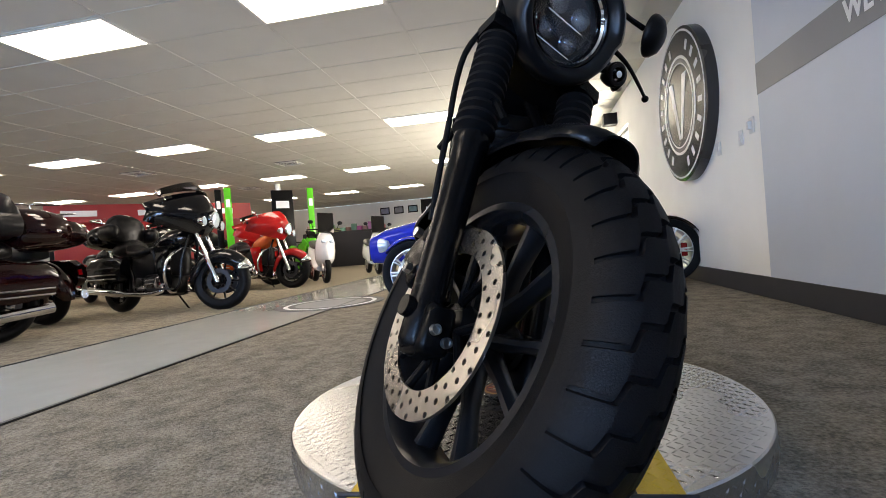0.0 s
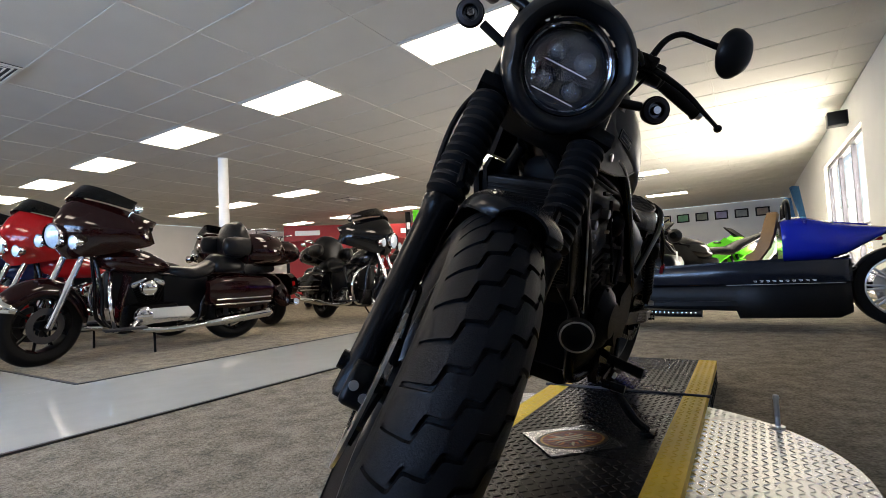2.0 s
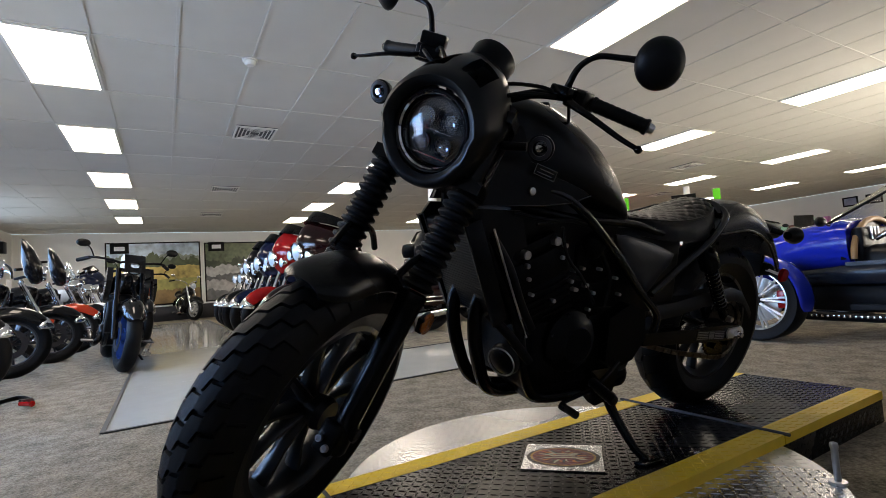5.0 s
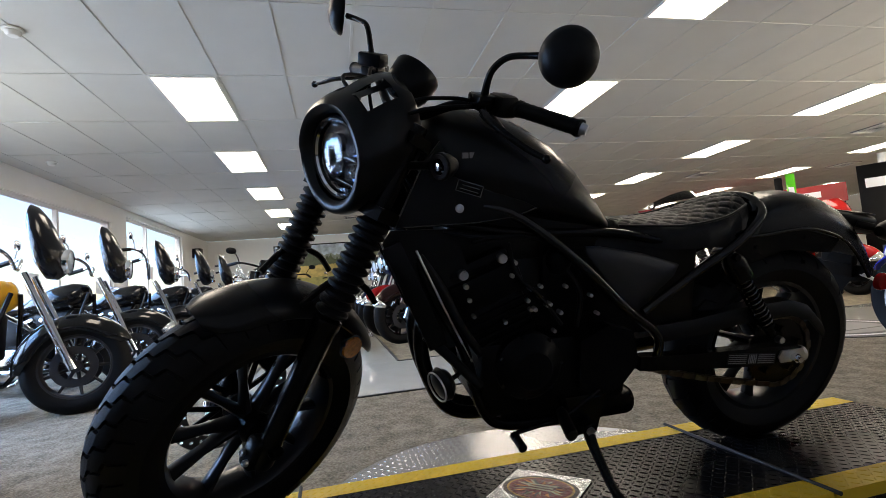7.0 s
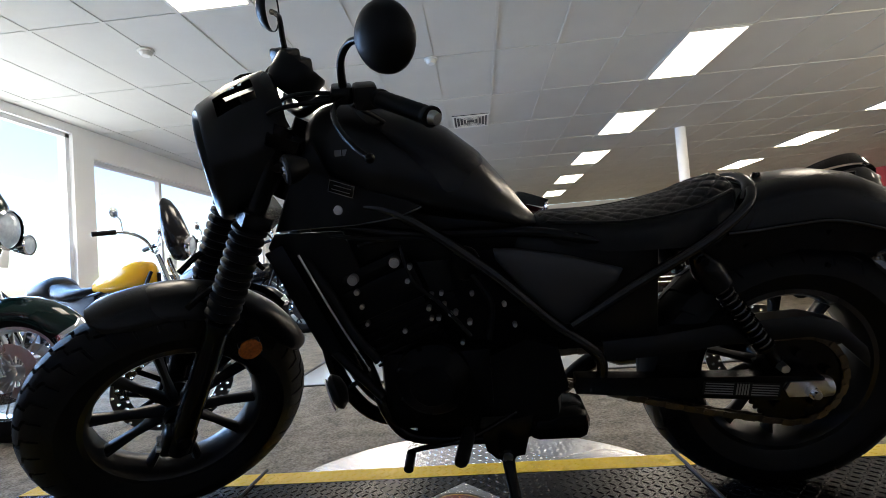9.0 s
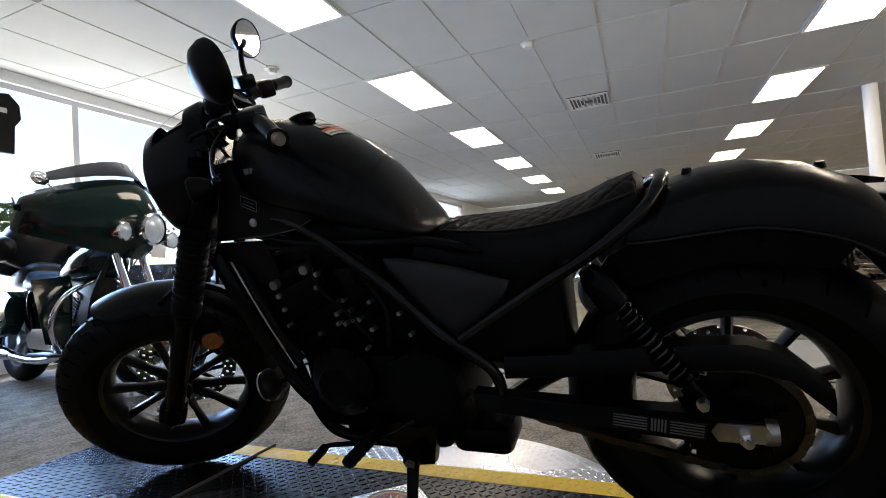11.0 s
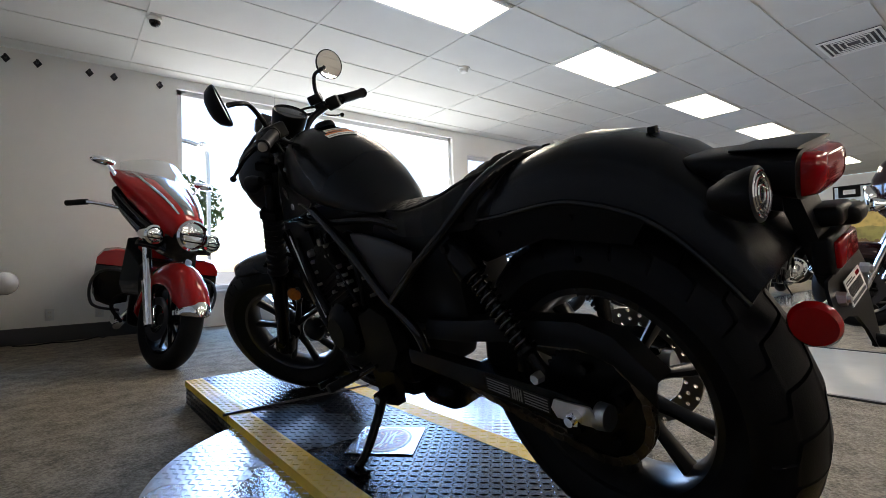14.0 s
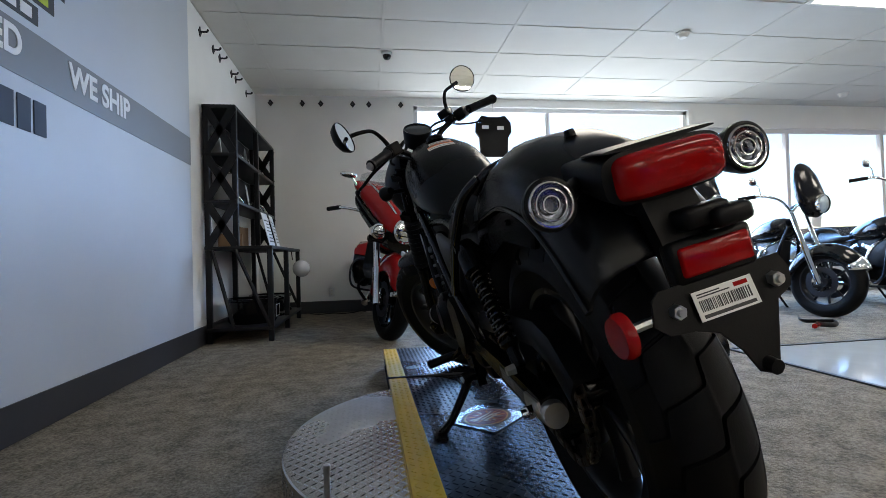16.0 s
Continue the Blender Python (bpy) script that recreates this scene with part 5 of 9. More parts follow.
# engine
g = Geo()
g.box(-0.22, -0.13, 0.26, 0.20, 0.13, 0.47, None, 0.03)
g.box(-0.16, -0.10, 0.20, 0.14, 0.10, 0.30, None, 0.025)
eng = part("engine", g, M_ENGINE, bike, "black liquid-cooled twin-cylinder engine")
mc = Matrix.Translation((0.115, 0, 0.45)) @ Matrix.Rotation(radians(20), 4, "Y")
g = Geo()
g.box(-0.085, -0.112, 0.0, 0.085, 0.112, 0.13, mc, 0.012)
part("cylinder_block", g, M_ENGINE, eng)
g = Geo()
g.box(-0.095, -0.118, 0.125, 0.095, 0.118, 0.21, mc, 0.012)
part("cylinder_head", g, M_ENGINE, eng)
g = Geo()
g.box(-0.085, -0.11, 0.205, 0.085, 0.11, 0.25, mc, 0.02)
part("valve_cover", g, M_ENGINE, eng)
for s, x, z, R, dep in ((1, 0.075, 0.405, 0.088, 0.052), (-1, 0.06, 0.40, 0.10, 0.05), (-1, -0.09, 0.385, 0.085, 0.045)):
    g = Geo()
    g.lathe([(0, dep), (R * 0.55, dep), (R * 0.62, dep - 0.008), (R * 0.85, dep - 0.016), (R, dep - 0.03), (R, 0)], (x, s * 0.125, z), (0, s, 0), 40)
    part("engine_cover", g, M_ENGINE, eng, "round black engine side cover", smooth=35)
    for k in range(7):
        a = 2 * math.pi * k / 7 + 0.4
        g = Geo()
        p = Vector((x + (R - 0.006) * math.cos(a), s * (0.125 + dep - 0.034), z + (R - 0.006) * math.sin(a)))
        g.cyl(p, p + Vector((0, s * 0.012, 0)), 0.006, None, 8)
        part("bolt", g, M_SATIN, eng)
g = Geo()
g.side([(-0.06, 0.33), (-0.06, 0.46), (-0.14, 0.495), (-0.21, 0.47), (-0.23, 0.38), (-0.18, 0.32), (-0.1, 0.30)], 0.12, 0.158)
part("sprocket_cover", g, M_ENGINE, eng)
for x, z, r in ((0.137, 0.683, 0.0125), (0.236, 0.649, 0.0125), (0.105, 0.67, 0.007), (0.112, 0.638, 0.006), (0.23, 0.62, 0.007), (0.062, 0.60, 0.006), (0.035, 0.575, 0.006), (0.07, 0.57, 0.006), (0.05, 0.545, 0.006), (0.01, 0.555, 0.006), (0.222, 0.585, 0.006), (0.13, 0.52, 0.006), (-0.02, 0.53, 0.006)):
    g = Geo()
    g.cyl((x, 0.108, z), (x, 0.127, z), r, r * 0.94, 16)
    g.cyl((x, 0.127, z), (x, 0.1285, z), r * 0.7, r * 0.65, 12)
    part("bolt", g, M_STEEL, eng, smooth=30)
g = Geo()
g.ball((-0.02, 0.105, 0.665), (0.035, 0.03, 0.04), 18, 12)
g.box(-0.16, -0.09, 0.53, 0.02, 0.09, 0.70, None, 0.03)
part("throttle_body", g, M_ENGINE, eng)
g = Geo()
g.box(-0.20, -0.085, 0.42, 0.06, 0.085, 0.60, None, 0.03)
part("gearbox", g, M_ENGINE, eng)
g = Geo()
g.box(-0.46, -0.09, 0.42, -0.12, 0.09, 0.72, None, 0.03)
part("battery_box", g, M_BLACK, bike)
g = Geo()
g.box(-0.16, -0.085, 0.66, 0.27, 0.085, 0.80, None, 0.03)
part("air_box", g, M_BLACK, bike)
g = Geo()
g.box(0.0, -0.075, 0.50, 0.24, 0.075, 0.72, None, 0.03)
part("inlet_box", g, M_BLACK, bike)
g = Geo()
mr = Matrix.Translation((0.352, 0, 0.605)) @ Matrix.Rotation(radians(22), 4, "Y")
g.box(-0.016, -0.115, -0.13, 0.016, 0.115, 0.13, mr, 0.005)
rad = part("radiator", g, M_BLACK, bike, "black radiator core")
for k in range(30):
    z = -0.12 + k * 0.008
    g = Geo()
    g.box(0.0162, -0.105, z, 0.018, 0.105, z + 0.0035, mr)
    part("radiator_fin", g, M_BLACK, rad, smooth=0)
for s in (1, -1):
    g = Geo()
    g.box(-0.022, s * 0.115, -0.14, 0.026, s * 0.124, 0.14, mr, 0.003)
    part("radiator_shroud", g, M_SATIN, rad)
for s in (1, -1):
    g = Geo()
    g.side([(0.425, 0.735), (0.405, 0.765), (0.25, 0.76), (0.20, 0.60), (0.215, 0.47), (0.285, 0.46), (0.315, 0.475)], s * 0.095, s * 0.105)
    part("radiator_side_panel", g, M_BLACK, rad, "black plastic panel between radiator and engine")
    for x, z in ((0.395, 0.735), (0.30, 0.50), (0.35, 0.62)):
        g = Geo()
        g.cyl((x, s * 0.105, z), (x, s * 0.112, z), 0.007, 0.006, 12)
        part("bolt", g, M_SATIN, rad, smooth=30)
# thin steel rod added to draw the highlight along the down tube
g = Geo()
g.tube([(0.349, 0.128, 0.718), (0.29, 0.132, 0.58), (0.221, 0.132, 0.431)], 0.0028, 8)
part("tube_highlight_rod", g, M_STEEL, eng, "thin steel rod drawn for the down tube's highlight", smooth=80)
# hoses, wires and small brackets on the left flank
for pts, r, mt in (
        (((0.34, 0.11, 0.70), (0.29, 0.125, 0.62), (0.25, 0.13, 0.53), (0.20, 0.125, 0.45)), 0.011, M_RUBBER),
        (((0.33, 0.10, 0.50), (0.27, 0.12, 0.44), (0.20, 0.125, 0.36)), 0.013, M_RUBBER),
        (((0.28, 0.11, 0.755), (0.18, 0.128, 0.74), (0.08, 0.128, 0.735), (-0.02, 0.12, 0.70), (-0.08, 0.11, 0.62)), 0.005, M_RUBBER),
        (((0.12, 0.12, 0.72), (0.10, 0.128, 0.64), (0.04, 0.13, 0.58), (-0.02, 0.13, 0.50)), 0.0045, M_RUBBER),
        (((-0.02, 0.12, 0.66), (-0.07, 0.128, 0.58), (-0.06, 0.13, 0.49)), 0.007, M_RUBBER)):
    g = Geo()
    g.tube(pts, r, 10)
    part("hose", g, mt, eng, smooth=80)
for x, z in ((0.022, 0.556), (0.065, 0.548), (0.038, 0.606), (-0.121, 0.52), (0.213, 0.545), (-0.03, 0.60), (0.0, 0.485), (-0.10, 0.57)):
    g = Geo()
    g.cyl((x, 0.118, z), (x, 0.134, z), 0.0055, 0.005, 8)
    part("bolt", g, M_STEEL, eng, smooth=30)
mk = Matrix.Translation((0.165, 0.124, 0.735)) @ Matrix.Rotation(radians(8), 4, "Y")
g = Geo()
g.box(-0.05, -0.004, -0.005, 0.05, 0.004, 0.005, mk, 0.002)
part("cable_clip", g, M_SATIN, eng)
for k in range(6):
    g = Geo()
    g.box(-0.088, 0.1125, 0.012 + k * 0.019, 0.088, 0.119, 0.018 + k * 0.019, mc)
    part("cooling_rib", g, M_ENGINE, eng)
# exhaust
for s in (0.05, -0.05):
    g = Geo()
    g.tube([(0.20, s, 0.61), (0.30, s * 1.1, 0.57), (0.335, s * 1.1, 0.48), (0.315, s, 0.36), (0.25, s * 0.8 - 0.02, 0.25), (0.12, s * 0.4 - 0.04, 0.205), (-0.1, s * 0.2 - 0.06, 0.20)], 0.019, 14)
    part("exhaust_pipe", g, M_SATIN, bike)
g = Geo()
g.tube([(-0.10, -0.06, 0.20), (-0.22, -0.10, 0.21), (-0.33, -0.16, 0.26), (-0.42, -0.185, 0.30)], 0.026, 14)
part("exhaust_link", g, M_SATIN, bike)
g = Geo()
g.lathe([(0, 0), (0.035, 0), (0.05, 0.03), (0.054, 0.12), (0.054, 0.36), (0.046, 0.42), (0.026, 0.43), (0.024, 0.40)], (-0.40, -0.185, 0.295), (-1, 0, 0.12), 28)
part("muffler", g, M_SATIN, bike, "black exhaust muffler", smooth=40)
g = Geo()
g.box(-0.30, -0.06, 0.17, -0.14, 0.07, 0.25, None, 0.03)
part("catalyser", g, M_SATIN, bike)
# horn
g = Geo()
g.lathe([(0, 0.014), (0.02, 0.012), (0.036, 0.006), (0.041, 0.0), (0.043, -0.006), (0.03, -0.022), (0, -0.03)], (0.305, 0.150, 0.390), (0.9, 0.35, -0.2), 28)
hn = part("horn", g, M_BLACK, bike, "round black horn", smooth=40)
g = Geo()
g.ring((0.305 + 0.011, 0.154, 0.3875), (0.9, 0.35, -0.2), 0.037, 0.0022, 28, 6)
part("horn_rim", g, M_STEEL, hn, smooth=60)
g = Geo()
g.tube([(0.285, 0.143, 0.393), (0.255, 0.125, 0.40), (0.235, 0.112, 0.41)], 0.006, 8)
part("horn_bracket", g, M_SATIN, hn)
# controls
for s in (1, -1):
    g = Geo()
    g.tube([(-0.02, s * 0.13, 0.30), (-0.01, s * 0.18, 0.285)], 0.011, 10)
    hp = part("peg_bracket", g, M_SATIN, bike)
    g = Geo()
    p0, p1 = Vector((0.0, s * 0.17, 0.285)), Vector((0.02, s * 0.275, 0.275))
    d = (p1 - p0).normalized()
    g.lathe([(0, 0), (0.014, 0)] + [(0.0165 if k % 2 else 0.0145, 0.008 + k * 0.0075) for k in range(12)] + [(0.014, 0.10), (0, 0.104)], p0, d, 14)
    part("footpeg", g, M_RUBBER, hp, "ribbed rubber footpeg", smooth=30)
g = Geo()
g.tube([(-0.11, 0.165, 0.325), (0.0, 0.185, 0.278), (0.12, 0.19, 0.258), (0.135, 0.205, 0.255)], 0.006, 8)
g.cyl((0.135, 0.195, 0.253), (0.135, 0.25, 0.253), 0.011, None, 12)
part("gear_lever", g, M_SATIN, bike)
g = Geo()
g.tube([(-0.02, -0.17, 0.27), (0.08, -0.19, 0.262), (0.14, -0.20, 0.27)], 0.007, 8)
part("brake_pedal", g, M_SATIN, bike)
# side stand: foot on the platform, in the leaning frame
g = Geo()
g.tube([(-0.083, 0.160, 0.226), (-0.086, 0.185, 0.185), (-0.10, 0.255, 0.112), (-0.11, 0.297, 0.089)], [0.017, 0.014, 0.012, 0.012], 12)
ss = part("side_stand", g, M_SATIN, bike, "black side stand, folded down")
g = Geo()
g.cyl((-0.083, 0.138, 0.228), (-0.083, 0.176, 0.220), 0.020, None, 20)
part("stand_pivot", g, M_SATIN, ss, smooth=30)
g = Geo()
g.cyl((-0.083, 0.176, 0.220), (-0.083, 0.184, 0.218), 0.012, None, 6)
part("bolt", g, M_STEEL, ss)
g = Geo()
g.box(-0.038, -0.020, 0.0, 0.032, 0.020, 0.010, Matrix.Translation((-0.11, 0.300, 0.0795)) @ Matrix.Rotation(radians(15.0), 4, "X"), 0.003)
part("stand_foot", g, M_SATIN, ss)
g = Geo()
g.side([(-0.02, 0.30), (-0.15, 0.30), (-0.125, 0.195), (-0.06, 0.185), (-0.035, 0.21)], 0.112, 0.140)
part("stand_bracket", g, M_SATIN, ss)

# ---- other motorcycles ----
def paint(name, color, rough=0.10):
    return material(name, color, rough, 0.0, vary=0.06, scale=8, coat=0.15, rvary=0.04, spec=0.3)


P_MAROON = paint("maroon_paint", (0.010, 0.0016, 0.0015))
P_RED = paint("red_paint", (0.30, 0.008, 0.008))
P_NAVY = paint("navy_paint", (0.006, 0.010, 0.032))
P_BLACK = paint("black_paint", (0.0035, 0.0035, 0.004))
P_YELLOW = paint("yellow_paint", (0.62, 0.30, 0.015))
P_TEAL = paint("dark_green_paint", (0.004, 0.016, 0.014))
P_ORANGE = paint("orange_paint", (0.55, 0.09, 0.015))
P_WHITE = paint("white_paint", (0.75, 0.75, 0.76))
P_GREEN = paint("bright_green_paint", (0.10, 0.55, 0.03))
P_STEELBLUE = paint("steel_blue_paint", (0.12, 0.2, 0.3))
M_LEATHER = material("black_leather", (0.005, 0.005, 0.006), 0.34, spec=0.22, vary=0.2, scale=30, bump=0.1, bump_scale=300)
M_SMOKE = glass("smoked_screen", (0.10, 0.10, 0.11))
M_SCREEN = glass("clear_screen", (0.9, 0.92, 0.93))
# bluish window reflection is put into this lamp glass colour
M_GLINTGLASS = material("lamp_glass", (0.62, 0.74, 0.9), 0.14, 0.35, vary=0.2, scale=60)
M_BLUERIM = paint("blue_anodised_rim", (0.02, 0.06, 0.22), 0.25)
M_TAG = material("paper_tag", (0.7, 0.72, 0.75), 0.6, vary=0.05, scale=20)


def simple_wheel(parent, name, c, R, half, rim_mat, spokes=9, disc=True):
    g = Geo()
    k = 10
    prof = []
    for i in range(k + 1):
        a = math.pi * i / k
        prof.append((R - half * 0.95 + half * 0.95 * math.sin(a), -half * math.cos(a)))
    prof = [(R - 0.105, -half * 0.72)] + prof + [(R - 0.105, half * 0.72)]
    g.lathe(prof, c, (0, 1, 0), 40)
    w = part(name, g, M_RUBBER, parent, smooth=50)
    g = Geo()
    h = half * 0.72
    g.lathe([(R - 0.104, -h), (R - 0.118, -h), (R - 0.13, 0), (R - 0.118, h), (R - 0.104, h)], c, (0, 1, 0), 40)
    part("rim", g, rim_mat, w, smooth=40)
    g = Geo()
    g.cyl((c[0], c[1] - 0.06, c[2]), (c[0], c[1] + 0.06, c[2]), 0.04, None, 16)
    for i in range(spokes):
        a = 2 * math.pi * i / spokes
        g.tube([(c[0] + 0.03 * math.cos(a), c[1], c[2] + 0.03 * math.sin(a)), (c[0] + (R - 0.115) * math.cos(a), c[1], c[2] + (R - 0.115) * math.sin(a))], [0.014, 0.010] if spokes < 15 else [0.005, 0.004], 6, smooth=0)
    part("spokes", g, rim_mat, w, smooth=40)
    if disc:
        for s in (1, -1):
            g = Geo()
            g.lathe([(0.09, 0.0), (0.14, 0.0), (0.14, 0.005), (0.09, 0.005), (0.09, 0)], (c[0], c[1] + s * (half + 0.012), c[2]), (0, s, 0), 28)
            part("brake_disc", g, M_DISC if rim_mat is M_STEEL else M_DARKMETAL, w, smooth=20)
    return w


def arc_fender(parent, name, c, R, half, a0, a1, mat, drop=0.07):
    return part(name, shell_arc(c, a0, a1, R, half, drop, None, n=16, k=10), mat, parent, smooth=50)


def ring_section(x, zt, zb, w, **k):
    return section(x, zt, zb, w, n=18, **k)


def motorcycle(label, body, x, y, heading, lean=6.0, fairing="batwing", bags=True, trunk=False, accent=None, seat2=True, rim=None, fender=None, bar="mid", tag=False, steer=22.0, screen=True, wide=1.0, bagmat=None):
    """A road motorcycle that faces heading (degrees from +x) with its front wheel's foot at x, y."""
    accent = accent or body
    rim = rim or {"batwing": M_SATIN, "small": M_DARKMETAL}.get(fairing, M_STEEL)
    WB, RF, RR = 1.62, 0.325, 0.315
    naked = fairing == "naked"
    bright = M_SATIN if naked else M_CHROME
    bagmat = bagmat or body
    h = radians(heading)
    size = 1.1 if fairing == "batwing" else 1.04
    m = Matrix.Translation((x - WB * 0.5 * size * math.cos(h), y - WB * 0.5 * size * math.sin(h), 0.0)) @ Matrix.Rotation(h, 4, "Z") @ Matrix.Rotation(radians(-lean), 4, "X") @ Matrix.Scale(size, 4)
    t = thing("motorcycle", label, "motorcycle", m, "showroom motorcycles")
    fx, rx = WB / 2, -WB / 2
    ms = Matrix.Translation((fx - 0.26, 0, 0)) @ Matrix.Rotation(radians(steer), 4, "Z") @ Matrix.Translation((-(fx - 0.26), 0, 0))
    simple_wheel(t, "front_wheel", (fx, 0, RF), RF, 0.065, rim, 22 if rim is M_STEEL else 9).matrix_local = ms
    simple_wheel(t, "rear_wheel", (rx, 0, RR), RR, 0.08, rim)
    part("front_fender", shell_arc((fx, 0, RF), 28, 185, RF + 0.045, 0.095, 0.12, ms, n=16, k=10), body, t, smooth=50)
    if bags:
        g = shell_arc((fx, 0, RF), 24, 42, RF + 0.050, 0.099, 0.12, ms, n=4, k=10)
        part("fender_tip", g, M_CHROME, t, smooth=50)
    arc_fender(t, "rear_fender", (rx, 0, RR), RR + 0.06, 0.12, 5 if bags else 20, 190 if bags else 170, body, 0.10)
    # fork
    for s in (1, -1):
        g = Geo()
        g.tube([(fx, s * 0.105, RF - 0.02), (fx - 0.16, s * 0.105, 0.66)], [0.028, 0.03], 10, ms, smooth=0)
        g.tube([(fx - 0.15, s * 0.105, 0.64), (fx - 0.30, s * 0.105, 0.98)], 0.022, 10, ms, smooth=0)
        part("fork_leg", g, bright, t, smooth=40)
    # engine
    g = Geo()
    g.box(-0.24, -0.14, 0.20, 0.20, 0.14, 0.44, None, 0.05)
    part("crankcase", g, M_ENGINE, t)
    g = Geo()
    g.box(-0.52, -0.10, 0.26, -0.10, 0.10, 0.70, None, 0.04)
    g.box(-0.14, -0.07, 0.40, 0.34, 0.07, 0.74, None, 0.04)
    part("midframe", g, M_BLACK, t)
    if not naked:
        g = Geo()
        g.lathe([(0, 0.05), (0.05, 0.048), (0.075, 0.03), (0.08, 0.0)], (0.02, 0.10, 0.58), (0, 1, 0), 24)
        part("horn_cover", g, M_CHROME, t, smooth=45)
    for tilt in (-22, 22):
        mm = Matrix.Translation((0.0, 0, 0.40)) @ Matrix.Rotation(radians(tilt), 4, "Y")
        g = Geo()
        rings = []
        for k in range(10):
            for f, dz in ((0.78, 0.0), (1.0, 0.002), (1.0, 0.010), (0.78, 0.012)):
                rings.append([(-0.07 * f, -0.085 * f, 0.02 + k * 0.02 + dz), (0.07 * f, -0.085 * f, 0.02 + k * 0.02 + dz), (0.07 * f, 0.085 * f, 0.02 + k * 0.02 + dz), (-0.07 * f, 0.085 * f, 0.02 + k * 0.02 + dz)])
        g.loft(rings, mm)
        part("cylinder", g, M_ENGINE, t, smooth=0)
        g = Geo()
        g.box(-0.075, -0.09, 0.215, 0.075, 0.09, 0.27, mm, 0.02)
        part("rocker_cover", g, bright, t)
    for s in (1, -1):
        g = Geo()
        g.lathe([(0, 0.04), (0.06, 0.036), (0.085, 0.02), (0.09, 0)], (0.06, s * 0.135, 0.33), (0, s, 0), 24)
        part("side_cover", g, bright, t, smooth=45)
        g = Geo()
        g.side([(0.10, 0.26), (-0.30, 0.27), (-0.36, 0.33), (-0.30, 0.40), (0.0, 0.40), (0.10, 0.36)], s * 0.13, s * 0.17)
        part("primary_cover", g, bright, t)
        g = Geo()
        g.tube([(0.05, s * 0.12, 0.34), (0.16, s * 0.18, 0.24), (-0.1, s * 0.20, 0.20), (-0.5, s * 0.21, 0.22)], 0.026, 12)
        g.tube([(-0.45, s * 0.21, 0.22), (-0.62, s * 0.215, 0.235), (-1.10, s * 0.22, 0.275)], [0.03, 0.046, 0.046], 14, smooth=4)
        part("exhaust", g, bright, t, smooth=60)
        g = Geo()
        g.tube([(0.30, s * 0.06, 0.72), (0.36, s * 0.25, 0.60), (0.36, s * 0.30, 0.42), (0.30, s * 0.20, 0.24), (0.25, s * 0.08, 0.22)], 0.016, 10)
        if not naked:
            part("crash_bar", g, M_CHROME, t, smooth=60)
        g = Geo()
        g.box(0.08, s * 0.20 - 0.05, 0.245, 0.40, s * 0.20 + 0.05, 0.262, Matrix.Translation((0, s * 0.06, 0)), 0.006)
        part("footboard", g, M_DARKMETAL, t)
    g = Geo()
    for s in (1, -1):
        g.tube([(0.42, s * 0.04, 0.86), (0.38, s * 0.1, 0.60), (0.30, s * 0.11, 0.24), (-0.35, s * 0.11, 0.22), (-0.45, s * 0.11, 0.42), (-0.55, s * 0.10, 0.66), (-0.1, s * 0.08, 0.70), (0.38, s * 0.04, 0.90)], 0.016, 8, smooth=4)
    part("frame", g, M_GLOSSBK, t, smooth=60)
    # tank and seats
    g = Geo()
    g.loft([ring_section(*q) for q in ((0.40, 0.92, 0.80, 0.04), (0.37, 0.95, 0.76, 0.10), (0.28, 0.965, 0.72, 0.15), (0.14, 0.95, 0.70, 0.165), (0.0, 0.90, 0.70, 0.15), (-0.12, 0.83, 0.71, 0.11), (-0.17, 0.79, 0.73, 0.06))])
    tk = part("fuel_tank", g, accent, t, smooth=70)
    g = Geo()
    g.box(-0.02, -0.03, 0.0, 0.24, 0.03, 0.022, Matrix.Translation((0.02, 0, 0.945)) @ Matrix.Rotation(radians(16), 4, "Y"), 0.008)
    part("tank_console", g, bright, tk)
    g = Geo()
    g.loft([ring_section(*q) for q in ((-0.14, 0.77, 0.70, 0.06), (-0.22, 0.77, 0.67, 0.14), (-0.38, 0.76, 0.64, 0.18), (-0.50, 0.80, 0.66, 0.17), (-0.56, 0.84, 0.70, 0.14))])
    part("seat", g, M_LEATHER, t, smooth=60)
    if seat2:
        g = Geo()
        g.loft([ring_section(*q) for q in ((-0.54, 0.84, 0.68, 0.12), (-0.60, 0.89, 0.69, 0.17), (-0.80, 0.85, 0.69, 0.15), (-0.88, 0.82, 0.70, 0.10))])
        part("pillion_seat", g, M_LEATHER, t, smooth=60)
    if bags:
        for s in (1, -1):
            g = Geo()
            g.loft([[(xx, s * (0.155 * wide + 0.11 * q * wide), zz) for q, zz in ((0, z0), (0.9, z0 + 0.01), (1, z0 + 0.05), (1.05, (z0 + z1) / 2), (1, z1 - 0.05), (0.85, z1 - 0.01), (0.7, z1), (0, z1))] for xx, z0, z1 in ((-0.46, 0.44, 0.62), (-0.54, 0.36, 0.66), (-0.80, 0.33, 0.67), (-1.05, 0.36, 0.65), (-1.12, 0.42, 0.60))])
            b = part("saddlebag", g, bagmat, t, smooth=50)
            if bagmat is not body:
                g = Geo()
                g.loft([[(xx, s * yy * wide, zz) for yy, zz in ((0.15, z0), (0.275, z0), (0.27, z0 + 0.05), (0.22, z0 + 0.085), (0.15, z0 + 0.09))] for xx, z0 in ((-0.47, 0.59), (-0.54, 0.62), (-0.80, 0.63), (-1.05, 0.61), (-1.11, 0.58))])
                part("bag_lid", g, body, b, smooth=50)
            g = Geo()
